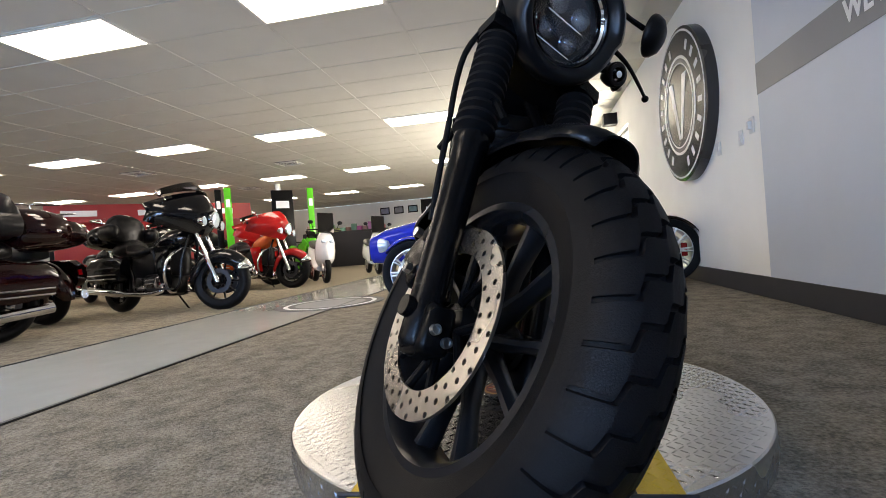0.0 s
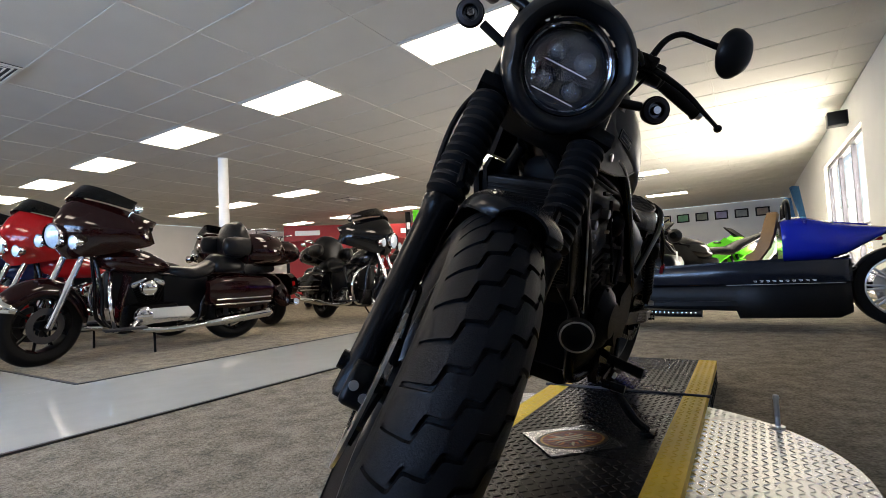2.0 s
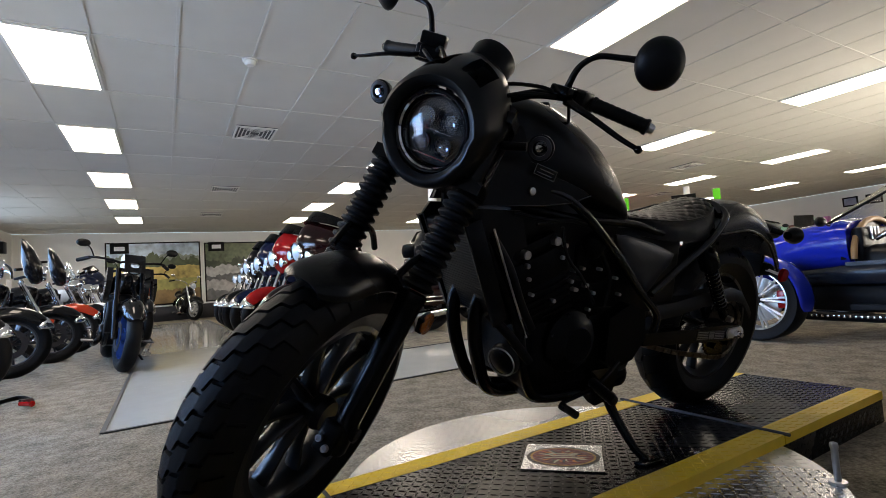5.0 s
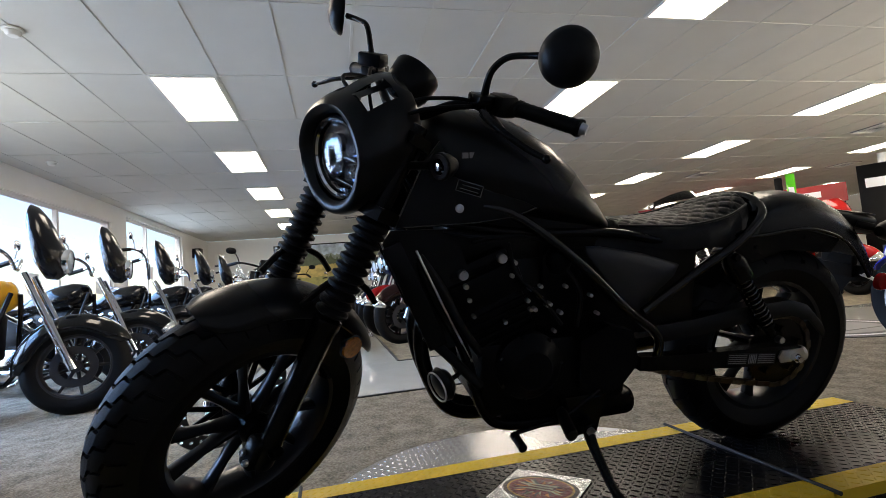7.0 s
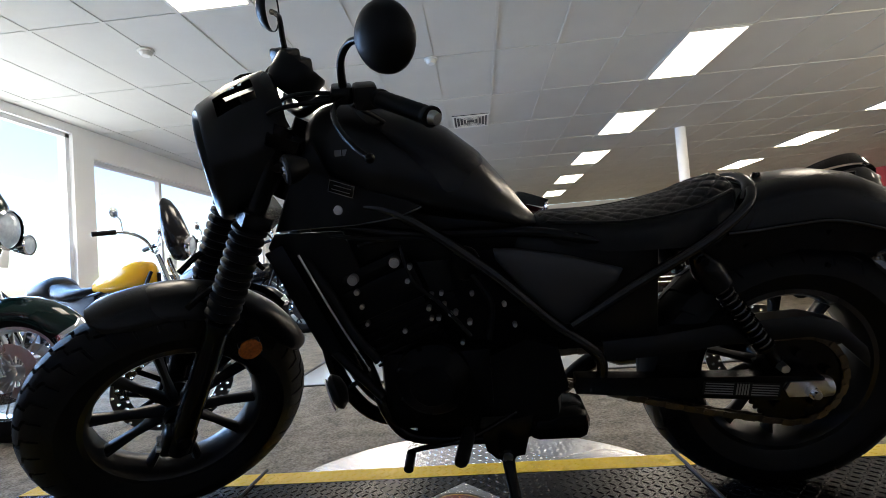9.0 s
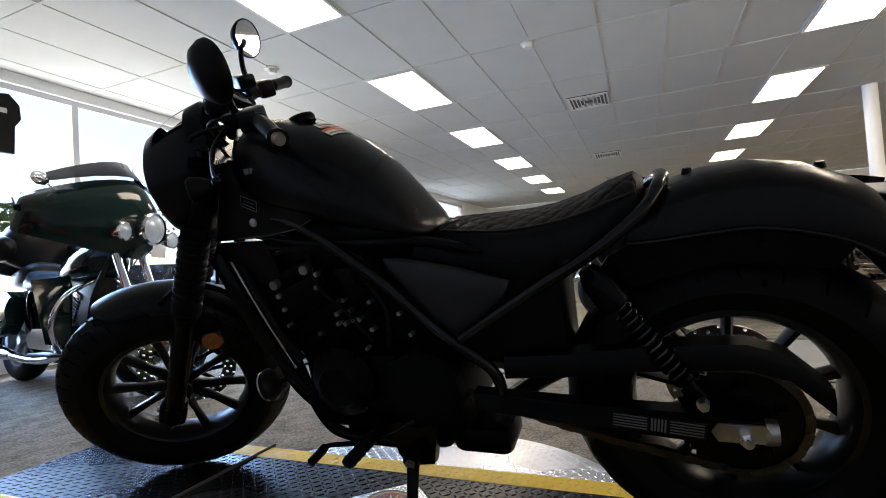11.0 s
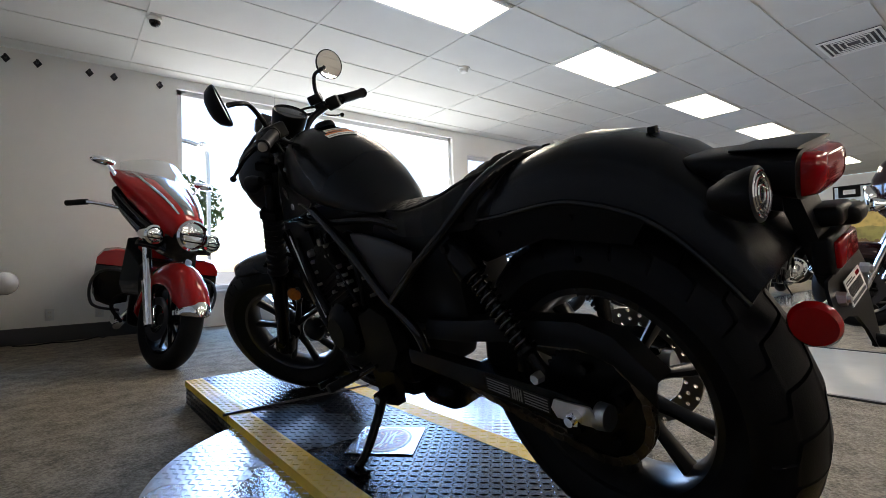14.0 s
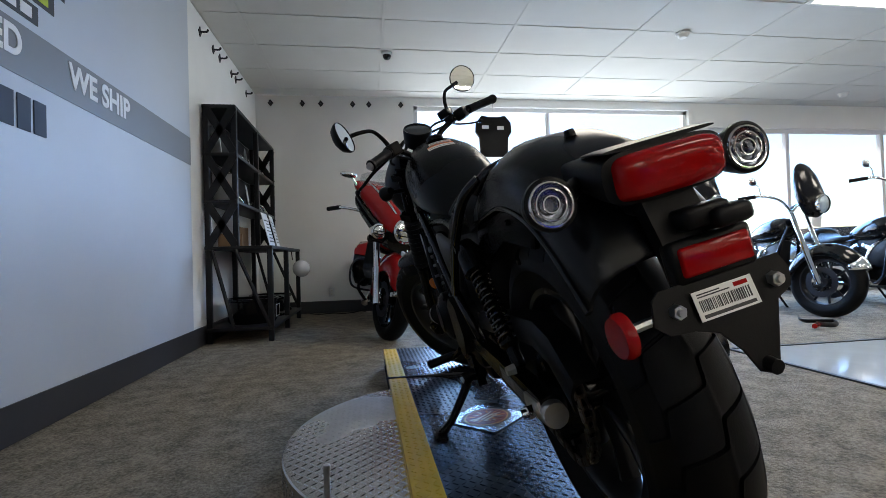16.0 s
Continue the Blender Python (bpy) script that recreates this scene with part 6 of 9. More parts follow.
            for zz in (0.40, 0.45):
                g.tube([(-0.52, s * 0.272 * wide, zz), (-0.8, s * 0.280 * wide, zz), (-1.09, s * 0.272 * wide, zz)], 0.009, 8, smooth=3)
            part("bag_rail", g, M_CHROME, b, smooth=60)
            g = Geo()
            g.box(-1.13, s * 0.19 - 0.02, 0.49, -1.115, s * 0.19 + 0.02, 0.55, None, 0.004)
            part("lamp", g, M_REDLENS, b)
    if trunk:
        g = Geo()
        g.loft([ring_section(*q) for q in ((-0.86, 1.04, 0.80, 0.22), (-0.90, 1.10, 0.78, 0.27), (-1.10, 1.11, 0.78, 0.28), (-1.24, 1.08, 0.80, 0.25), (-1.30, 1.0, 0.84, 0.18))])
        tr = part("top_case", g, body, t, smooth=60)
        g = Geo()
        g.loft([ring_section(*q) for q in ((-0.70, 1.10, 0.86, 0.15), (-0.74, 1.20, 0.84, 0.23), (-0.84, 1.23, 0.84, 0.24), (-0.90, 1.16, 0.90, 0.18))])
        part("backrest", g, M_LEATHER, tr, "padded black leather backrest", smooth=60)
        for s in (1, -1):
            g = Geo()
            g.loft([[(xx, s * 0.25 + w * math.cos(a), 0.97 + h2 * math.sin(a)) for a in [2 * math.pi * k / 14 for k in range(14)]] for xx, w, h2 in ((-0.58, 0.02, 0.03), (-0.60, 0.06, 0.08), (-0.70, 0.07, 0.10), (-0.84, 0.06, 0.09))])
            part("armrest", g, M_LEATHER, tr, smooth=60)
        g = Geo()
        g.tube([(-0.95, 0.2, 1.10), (-0.97, 0.2, 1.15), (-1.18, 0.2, 1.15), (-1.18, -0.2, 1.15), (-0.97, -0.2, 1.15), (-0.95, -0.2, 1.10)], 0.009, 8, smooth=3)
        part("luggage_rail", g, M_CHROME, tr, smooth=60)
    else:
        g = Geo()
        g.box(-1.14, -0.05, 0.60, -1.11, 0.05, 0.66, None, 0.008)
        part("tail_lamp", g, M_REDLENS, t)
    # front end
    if fairing == "batwing":
        g = Geo()
        rings = []
        for q in range(17):
            u = -1 + q / 8
            a = abs(u)
            yy = 0.43 * u
            back = 0.40 * a ** 1.7
            zc = 1.11 - 0.02 * a
            hz = 0.24 - 0.15 * a ** 2.2
            lowz = 0.27 - 0.14 * a ** 1.5
            xf = fx - 0.17 - back
            rings.append([(xf - 0.09, yy * 0.93, zc + hz), (xf - 0.01, yy * 0.97, zc + hz * 0.72), (xf + 0.055, yy, zc + hz * 0.25), (xf + 0.07, yy, zc - lowz * 0.25), (xf + 0.03, yy, zc - lowz * 0.75), (xf - 0.03, yy, zc - lowz), (xf - 0.10, yy * 0.94, zc - lowz * 0.8), (xf - 0.07, yy * 0.92, zc), (xf - 0.13, yy * 0.90, zc + hz * 0.9)])
        g.loft(rings, ms)
        fr = part("fairing", g, body, t, smooth=60)
        for s in (1, -1):
            g = Geo()
            g.loft([[(0.30 - 0.02 * k, s * yy, zz) for yy, zz in ((0.16, 0.30 + 0.12 * k), (0.30 + 0.02 * k, 0.32 + 0.12 * k), (0.32 + 0.02 * k, 0.40 + 0.10 * k), (0.18, 0.44 + 0.10 * k))] for k in range(4)])
            part("lower_fairing", g, body, t, smooth=50)
        if screen:
            g = Geo()
            rings = []
            for q in range(11):
                u = -1 + q / 5
                xx = fx - 0.23 - 0.24 * u * u
                rings.append([(xx, 0.36 * u, 1.36 - 0.09 * u * u), (xx - 0.10, 0.31 * u, 1.47 - 0.13 * u * u), (xx - 0.105, 0.31 * u, 1.47 - 0.13 * u * u), (xx - 0.006, 0.36 * u, 1.36 - 0.09 * u * u)])
            g.loft(rings, ms)
            part("windscreen", g, M_SMOKE, fr, smooth=60)
        hz_, hx_ = 1.03, fx - 0.10
    elif fairing == "shield":
        g = Geo()
        rings = []
        for q in range(9):
            u = -1 + q / 4
            xx = fx - 0.24 - 0.08 * u * u
            rings.append([(xx, 0.27 * u, 0.98), (xx - 0.20, 0.25 * u, 1.46 - 0.1 * u * u), (xx - 0.205, 0.25 * u, 1.46 - 0.1 * u * u), (xx - 0.005, 0.27 * u, 0.98)])
        g.loft(rings, ms)
        part("windscreen", g, M_SCREEN, t, smooth=60)
        hz_, hx_ = 0.95, fx - 0.13
    elif fairing == "small":
        g = Geo()
        g.loft([[(xx, w * math.cos(a), 1.07 + dz + hh * math.sin(a)) for a in [2 * math.pi * k / 20 for k in range(20)]] for xx, w, hh, dz in ((fx - 0.10, 0.09, 0.10, 0), (fx - 0.14, 0.14, 0.16, 0.03), (fx - 0.20, 0.165, 0.22, 0.10), (fx - 0.26, 0.16, 0.21, 0.19), (fx - 0.30, 0.12, 0.13, 0.29))], ms)
        part("headlight_fairing", g, M_GLOSSBK, t, "gloss black headlight fairing", smooth=60)
        hz_, hx_ = 1.07, fx - 0.09
    else:
        hz_, hx_ = 0.98, fx - 0.16
    R = 0.100 if fairing == "batwing" else 0.06 if naked else 0.088
    g = Geo()
    g.lathe([(0, -0.12), (0.05, -0.11), (R, -0.03), (R + 0.004, 0.02), (R - 0.006, 0.03)], (hx_, 0, hz_), (1, 0, -0.05), 28, ms)
    hd = part("headlight", g, M_SATIN if naked else M_CHROME, t, smooth=40)
    if naked:
        g = Geo()
        g.box(0.36, -0.15, 0.34, 0.44, 0.15, 0.66, None, 0.02)
        part("radiator", g, M_BLACK, t, smooth=50)
        for s in (1, -1):
            g = Geo()
            g.side([(0.46, 0.86), (0.30, 1.0), (0.05, 0.95), (0.12, 0.74), (0.36, 0.66)], s * 0.14, s * 0.19)
            part("tank_shroud", g, body, t)
        g = Geo()
        g.side([(fx - 0.10, 0.94), (fx - 0.20, 1.12), (fx - 0.34, 1.10), (fx - 0.34, 0.96)], -0.09, 0.09, ms)
        part("headlight_cowl", g, body, t)
    g = Geo()
    g.lathe([(0, 0.035), (R * 0.6, 0.03), (R - 0.006, 0.015)], (hx_, 0, hz_), (1, 0, -0.05), 28, ms)
    part("headlight_glass", g, M_GLINTGLASS, hd, smooth=40)
    if fairing in ("batwing", "shield"):
        for s in (1, -1):
            g = Geo()
            c = (hx_ - 0.02, s * 0.20, hz_ - 0.045)
            g.lathe([(0, -0.07), (0.04, -0.05), (0.055, 0.0), (0.057, 0.015), (0.05, 0.02)], c, (1, 0, 0), 22, ms)
            sp = part("spot_lamp", g, M_CHROME, t, smooth=40)
            g = Geo()
            g.lathe([(0, 0.024), (0.05, 0.014)], c, (1, 0, 0), 22, ms)
            part("spot_glass", g, M_GLINTGLASS, sp, smooth=40)
            g = Geo()
            g.tube([(c[0] - 0.03, s * 0.10, c[2] - 0.02), (c[0] - 0.02, s * 0.18, c[2] - 0.02)], 0.012, 8, ms, smooth=0)
            part("lamp_bar", g, M_CHROME, sp, smooth=40)
    bz = {"low": 0.0, "mid": 0.06, "ape": 0.24}[bar]
    for s in (1, -1):
        g = Geo()
        g.tube([(0.44, s * 0.02, 1.02), (0.42, s * 0.14, 1.06 + bz * 0.8), (0.34, s * 0.30, 1.08 + bz), (0.18, s * 0.40, 1.05 + bz)], 0.0125, 8, ms)
        hb = part("handlebar", g, M_CHROME if fairing != "naked" else M_SATIN, t, smooth=60)
        g = Geo()
        g.cyl((0.30, s * 0.33, 1.075 + bz), (0.17, s * 0.41, 1.047 + bz), 0.019, None, 10, ms)
        part("grip", g, M_RUBBER, hb, smooth=40)
        g = Geo()
        g.tube([(0.33, s * 0.30, 1.09 + bz), (0.33, s * 0.34, 1.17 + bz), (0.31, s * 0.38, 1.20 + bz)], 0.006, 8, ms)
        st = part("mirror_stem", g, M_CHROME if fairing != "naked" else M_SATIN, hb, smooth=60)
        g = Geo()
        g.ball((0.31, s * 0.40, 1.215 + bz), (0.02, 0.06, 0.04), 16, 8, ms)
        part("mirror", g, M_CHROME if fairing != "naked" else M_BLACK, st, smooth=70)
    g = Geo()
    g.tube([(-0.02, 0.14, 0.22), (0.02, 0.30, -0.0 + 0.036 * 0)], 0.011, 8, smooth=0)
    part("side_stand", g, M_SATIN, t)
    if tag:
        g = Geo()
        g.box(0.26, 0.30, 0.84 + bz, 0.262, 0.40, 1.0 + bz)
        part("price_tag", g, M_TAG, t)
    return t


# row on the island, facing the side aisle
motorcycle("glossy dark maroon touring motorcycle with chrome lamps and saddlebags", P_MAROON, -4.93, 0.23, -98, trunk=True)
motorcycle("bright red touring motorcycle with chrome lamps", P_RED, -6.05, 0.15, -96, bags=True)
motorcycle("navy blue touring motorcycle with chrome lamps", P_NAVY, -7.2, 0.13, -96)
motorcycle("black touring motorcycle with a batwing fairing", P_BLACK, -8.35, 0.12, -95)
motorcycle("dark blue touring motorcycle with chrome fork", P_NAVY, -9.55, 0.12, -88, fairing="shield")
motorcycle("black cruiser motorcycle with chrome fork", P_BLACK, -10.9, 0.15, -88, fairing="none")
# along the main aisle
motorcycle("black touring motorcycle with a clear screen and chrome fork", P_BLACK, -3.74, 3.76, -14, trunk=True)
motorcycle("maroon touring motorcycle with black seats and rear case", P_MAROON, -7.35, 3.30, 178, trunk=True)
motorcycle("red and orange bagger motorcycle", P_RED, -4.42, 6.85, -25, accent=P_ORANGE, bagmat=P_ORANGE, fairing="batwing", screen=False)
motorcycle("bright red touring motorcycle with rear case", P_RED, -5.6, 8.3, -10, trunk=True)
motorcycle("black cruiser motorcycle with a windscreen", P_BLACK, -6.9, 5.6, -30, fairing="shield")
motorcycle("steel blue cruiser motorcycle with a windscreen", P_STEELBLUE, -8.6, 4.2, -60, fairing="shield")
motorcycle("black touring motorcycle with black seats", P_BLACK, -7.3, 7.6, -20, trunk=True)
motorcycle("dark blue cruiser motorcycle among others", P_NAVY, -10.2, 5.5, -70, fairing="none")
# row below the shop windows
motorcycle("dark green touring motorcycle with chrome fork and steel disc", P_TEAL, -1.06, -2.45, 82, fairing="batwing", rim=M_STEEL, trunk=True, tag=True)
motorcycle("black custom motorcycle with a yellow tank", P_BLACK, -2.68, -2.42, 80, fairing="small", bar="mid", tag=True, bags=False, accent=P_YELLOW)
motorcycle("black custom motorcycle with a price tag", P_BLACK, -3.88, -2.46, 80, fairing="small", tag=True)
motorcycle("black and chrome cruiser motorcycle", P_BLACK, -5.20, -2.42, 80, fairing="small", bar="ape", tag=True)
motorcycle("black cruiser motorcycle with a small fairing", P_BLACK, -6.40, -2.28, 80, fairing="small", tag=True)
motorcycle("black cruiser motorcycle with orange-red fenders", paint("orange_red_paint", (0.42, 0.035, 0.012)), -7.6, -2.22, 80, fairing="small", accent=P_BLACK, bagmat=P_BLACK)
motorcycle("black cruiser motorcycle with chrome fork", P_BLACK, -8.9, -2.20, 80, fairing="none", bar="ape")
motorcycle("pale silver cruiser motorcycle", P_WHITE, -10.2, -2.20, 80, fairing="shield")
motorcycle("black cruiser motorcycle near the far wall", P_BLACK, -11.6, -2.2, 80, fairing="none")
motorcycle("blue touring motorcycle near the far wall", P_NAVY, -13.0, -2.2, 80)
# in the side aisle
motorcycle("black naked motorcycle with blue wheel rims", P_BLACK, -4.62, -1.46, 8, fairing="naked", bags=False, seat2=False, rim=M_BLUERIM, bar="low", lean=9, steer=6)
motorcycle("black naked motorcycle behind another one", P_BLACK, -7.3, -1.42, 8, fairing="naked", bags=False, seat2=False, accent=P_ORANGE, bar="low", lean=8, steer=6)
motorcycle("small black cruiser motorcycle with a round headlamp", P_BLACK, -14.9, -0.45, 10, fairing="none", bags=False)
# red tourer beside the white wall
def red_tourer(x, y, heading, lean, steer):
    """A wide tourer: beaked fairing with a round lamp, valanced fender, hard bags with red lids."""
    h = radians(heading)
    WB, RF = 1.66, 0.325
    m = Matrix.Translation((x - WB * 0.5 * math.cos(h), y - WB * 0.5 * math.sin(h), 0.0)) @ Matrix.Rotation(h, 4, "Z") @ Matrix.Rotation(radians(-lean), 4, "X") @ Matrix.Scale(1.08, 4)
    t = thing("motorcycle", "bright red and black touring motorcycle with a chrome headlamp", "motorcycle", m, "showroom motorcycles")
    fx, rx = WB / 2, -WB / 2
    ms = Matrix.Translation((fx - 0.24, 0, 0)) @ Matrix.Rotation(radians(steer), 4, "Z") @ Matrix.Translation((0.24 - fx, 0, 0))
    w = simple_wheel(t, "front_wheel", (0, 0, 0), RF, 0.068, M_SATIN, 10)
    w.matrix_local = ms @ Matrix.Translation((fx, 0, RF))
    simple_wheel(t, "rear_wheel", (rx, 0, 0.32), 0.32, 0.09, M_SATIN, 10)
    ff_ = part("front_fender", shell_arc((fx, 0, RF), 12, 185, RF + 0.05, 0.105, 0.15, ms, n=24, k=12), P_RED, t, "valanced red front fender", smooth=50)
    g = shell_arc((fx, 0, RF), 8, 22, RF + 0.054, 0.108, 0.15, ms, n=4, k=12)
    part("fender_tip", g, M_CHROME, ff_, smooth=50)
    g = Geo()
    g.box(-0.02, -0.012, 0.0, 0.03, 0.012, 0.05, ms @ Matrix.Translation((fx + 0.10, 0, RF * 2 + 0.02)) @ Matrix.Rotation(radians(15), 4, "Y"), 0.008)
    part("fender_lamp", g, M_GLINTGLASS, ff_, smooth=50)
    for s in (1, -1):
        g = Geo()
        g.tube([(fx + 0.02, s * 0.125, RF - 0.04), (fx - 0.10, s * 0.125, 0.56)], [0.034, 0.036], 12, ms, smooth=0)
        g.tube([(fx - 0.10, s * 0.125, 0.56), (fx - 0.24, s * 0.125, 0.90)], 0.027, 12, ms, smooth=0)
        part("fork_leg", g, M_CHROME, t, smooth=40)
        # hard bag, black below with a red lid
        g = Geo()
        g.loft([[(xx, s * (0.20 + 0.25 * q), zz) for q, zz in ((0, z0 + 0.04), (0.5, z0), (0.85, z0 + 0.03), (1.0, z0 + 0.10), (1.0, z1 - 0.01), (0, z1))] for xx, z0, z1 in ((-0.40, 0.36, 0.63), (-0.46, 0.30, 0.66), (-0.80, 0.29, 0.67), (-1.10, 0.32, 0.65), (-1.16, 0.40, 0.62))])
        b = part("saddlebag", g, P_BLACK, t, "black hard saddlebag", smooth=50)
        g = Geo()
        g.loft([[(xx, s * (0.20 + 0.25 * q), zz) for q, zz in ((0, z0), (1.0, z0), (1.0, z0 + 0.05), (0.85, z0 + 0.105), (0.5, z0 + 0.125), (0, z0 + 0.12))] for xx, z0 in ((-0.39, 0.632), (-0.46, 0.662), (-0.80, 0.672), (-1.10, 0.652), (-1.15, 0.625))])
        part("bag_lid", g, P_RED, b, "red bag lid", smooth=50)
        g = Geo()
        g.tube([(-0.38, s * 0.22, 0.60), (-0.36, s * 0.40, 0.58), (-0.36, s * 0.46, 0.46), (-0.38, s * 0.42, 0.30), (-0.42, s * 0.24, 0.27)], 0.011, 8)
        part("bag_guard", g, M_DARKMETAL, b, smooth=60)
        g = Geo()
        g.loft([[(0.34 - 0.03 * k, s * yy, zz) for yy, zz in ((0.10, 0.44 + 0.09 * k), (0.20, 0.45 + 0.09 * k), (0.23, 0.52 + 0.08 * k), (0.12, 0.55 + 0.08 * k))] for k in range(5)])
        part("leg_fairing", g, P_BLACK, t, smooth=50)
        g = Geo()
        g.tube([(0.26, s * 0.10, 0.46), (0.30, s * 0.22, 0.42), (0.30, s * 0.25, 0.34), (0.26, s * 0.18, 0.24)], 0.013, 10)
        part("crash_bar", g, M_SATIN, t, "small black engine guard", smooth=60)
        g = Geo()
        g.tube([(0.05, s * 0.12, 0.34), (0.14, s * 0.2, 0.22), (-0.1, s * 0.22, 0.18), (-0.5, s * 0.25, 0.19), (-1.15, s * 0.27, 0.23)], [0.026, 0.03, 0.03, 0.05, 0.05], 12)
        part("exhaust", g, M_CHROME, t, smooth=60)
    g = Geo()
    g.box(-0.28, -0.16, 0.20, 0.24, 0.16, 0.60, None, 0.06)
    part("engine", g, M_ENGINE, t, smooth=50)
    g = Geo()
    g.loft([ring_section(*q) for q in ((0.42, 0.95, 0.80, 0.06), (0.34, 0.99, 0.74, 0.14), (0.18, 0.98, 0.70, 0.18), (0.0, 0.92, 0.70, 0.17), (-0.14, 0.82, 0.70, 0.10))])
    part("fuel_tank", g, P_RED, t, smooth=70)
    g = Geo()
    g.loft([ring_section(*q) for q in ((-0.12, 0.79, 0.70, 0.08), (-0.24, 0.78, 0.66, 0.17), (-0.44, 0.79, 0.66, 0.20), (-0.54, 0.88, 0.68, 0.17), (-0.64, 0.87, 0.68, 0.16), (-0.90, 0.86, 0.70, 0.14), (-0.98, 0.82, 0.72, 0.08))])
    part("seat", g, M_LEATHER, t, smooth=60)
    g = Geo()
    g.loft([ring_section(*q) for q in ((-0.50, 0.72, 0.42, 0.18), (-0.80, 0.76, 0.44, 0.19), (-1.10, 0.70, 0.42, 0.17), (-1.22, 0.60, 0.46, 0.10))])
    part("rear_body", g, P_RED, t, smooth=60)
    # fairing: a beaked hull that widens and rises from the lamp
    mf = ms @ Matrix.Translation((0, 0, -0.11))
    HULL = ((0.07, 1.07, 0.96, 0.05), (0.03, 1.13, 0.94, 0.11), (-0.06, 1.20, 0.96, 0.155), (-0.20, 1.28, 1.04, 0.205), (-0.36, 1.36, 1.15, 0.255), (-0.48, 1.41, 1.25, 0.285), (-0.54, 1.42, 1.30, 0.285))
    g = Geo()
    g.loft([section(fx + x_, zt, zb, w_, low=0.6, n=24) for x_, zt, zb, w_ in HULL], mf)
    fr = part("fairing", g, P_RED, t, "swept red fairing", smooth=60)
    g = Geo()
    g.loft([section(fx + x_ + 0.006, zt + 0.006, zt - 0.07, w_ * 0.42, low=0.3, n=20) for x_, zt, zb, w_ in HULL[1:6]], mf)
    part("beak", g, material("grey_fairing_metal", (0.22, 0.23, 0.25), 0.22, 0.7, vary=0.1, scale=8), fr, "grey centre panel of the fairing", smooth=60)
    g = Geo()
    g.loft([section(fx + x_ - 0.03, zb + 0.08, zb - 0.13, w_ * 0.93, low=0.6, n=20) for x_, zt, zb, w_ in HULL[1:6]], mf)
    part("fairing_cheek", g, P_BLACK, fr, "black underside of the fairing", smooth=60)
    for s in (1, -1):
        g = Geo()
        g.tube([(fx + x_ + 0.004, s * w_ * 0.62, zt - 0.018) for x_, zt, zb, w_ in HULL[1:6]], [0.006, 0.010, 0.012, 0.010, 0.005], 8, mf)
        part("fairing_stripe", g, M_CHROME, fr, smooth=60)
    g = Geo()
    rings = []
    for q in range(11):
        u = -1 + q / 5
        xx = fx - 0.30 - 0.14 * u * u
        rings.append([(xx, 0.26 * u, 1.36 - 0.02 * u * u), (xx - 0.13, 0.22 * u, 1.52 - 0.06 * u * u), (xx - 0.135, 0.22 * u, 1.52 - 0.06 * u * u), (xx - 0.006, 0.26 * u, 1.36 - 0.02 * u * u)])
    g.loft(rings, mf)
    part("windscreen", g, M_SCREEN, fr, smooth=60)
    for nm, c, R in (("headlight", (fx + 0.09, 0.0, 0.985), 0.095), ("spot_lamp", (fx + 0.0, 0.19, 0.96), 0.055), ("spot_lamp", (fx + 0.0, -0.19, 0.96), 0.055)):
        g = Geo()
        g.lathe([(0, -0.14), (R * 0.7, -0.12), (R, -0.03), (R + 0.006, 0.02), (R - 0.006, 0.03)], c, (1, 0, -0.03), 28, mf)
        hd = part(nm, g, M_CHROME, t, smooth=40)
        g = Geo()
        g.lathe([(0, 0.035), (R * 0.6, 0.03), (R - 0.006, 0.015)], c, (1, 0, -0.03), 28, mf)
        part("lamp_glass", g, M_REFLECT, hd, smooth=40)
        for k in range(2):
            g = Geo()
            g.box(c[0] + 0.030, c[1] - R * 0.7, c[2] - R * 0.5 + k * R * 0.45, c[0] + 0.036, c[1] + R * 0.7, c[2] - R * 0.5 + k * R * 0.45 + 0.006, mf)
            part("lamp_rib", g, M_SATIN, hd)
    g = Geo()
    g.tube([(fx - 0.08, 0.24, 0.90), (fx - 0.08, 0.0, 0.88), (fx - 0.08, -0.24, 0.90)], 0.02, 10, mf)
    part("lamp_bar", g, P_BLACK, t, smooth=60)
    for s in (1, -1):
        g = Geo()
        g.tube([(0.46, s * 0.03, 1.06), (0.42, s * 0.18, 1.12), (0.30, s * 0.36, 1.14), (0.16, s * 0.44, 1.12)], 0.0125, 8, mf)
        hb = part("handlebar", g, M_CHROME, t, smooth=60)
        g = Geo()
        g.cyl((0.28, s * 0.375, 1.14), (0.15, s * 0.445, 1.118), 0.019, None, 10, mf)
        part("grip", g, M_RUBBER, hb, smooth=40)
        g = Geo()
        g.tube([(0.36, s * 0.27, 1.34), (0.34, s * 0.32, 1.41)], 0.012, 8, mf)
        st = part("mirror_stem", g, M_CHROME, hb, smooth=60)
        g = Geo()
        g.ball((0.33, s * 0.35, 1.425), (0.05, 0.075, 0.03), 18, 10, mf)
        part("mirror", g, M_CHROME, st, smooth=70)
    g = Geo()
    g.tube([(-0.02, 0.16, 0.22), (0.02, 0.30, 0.02)], 0.012, 8, smooth=0)
    part("side_stand", g, M_CHROME, t)
    return t


red_tourer(0.345, -2.62, 82, 9, 26)


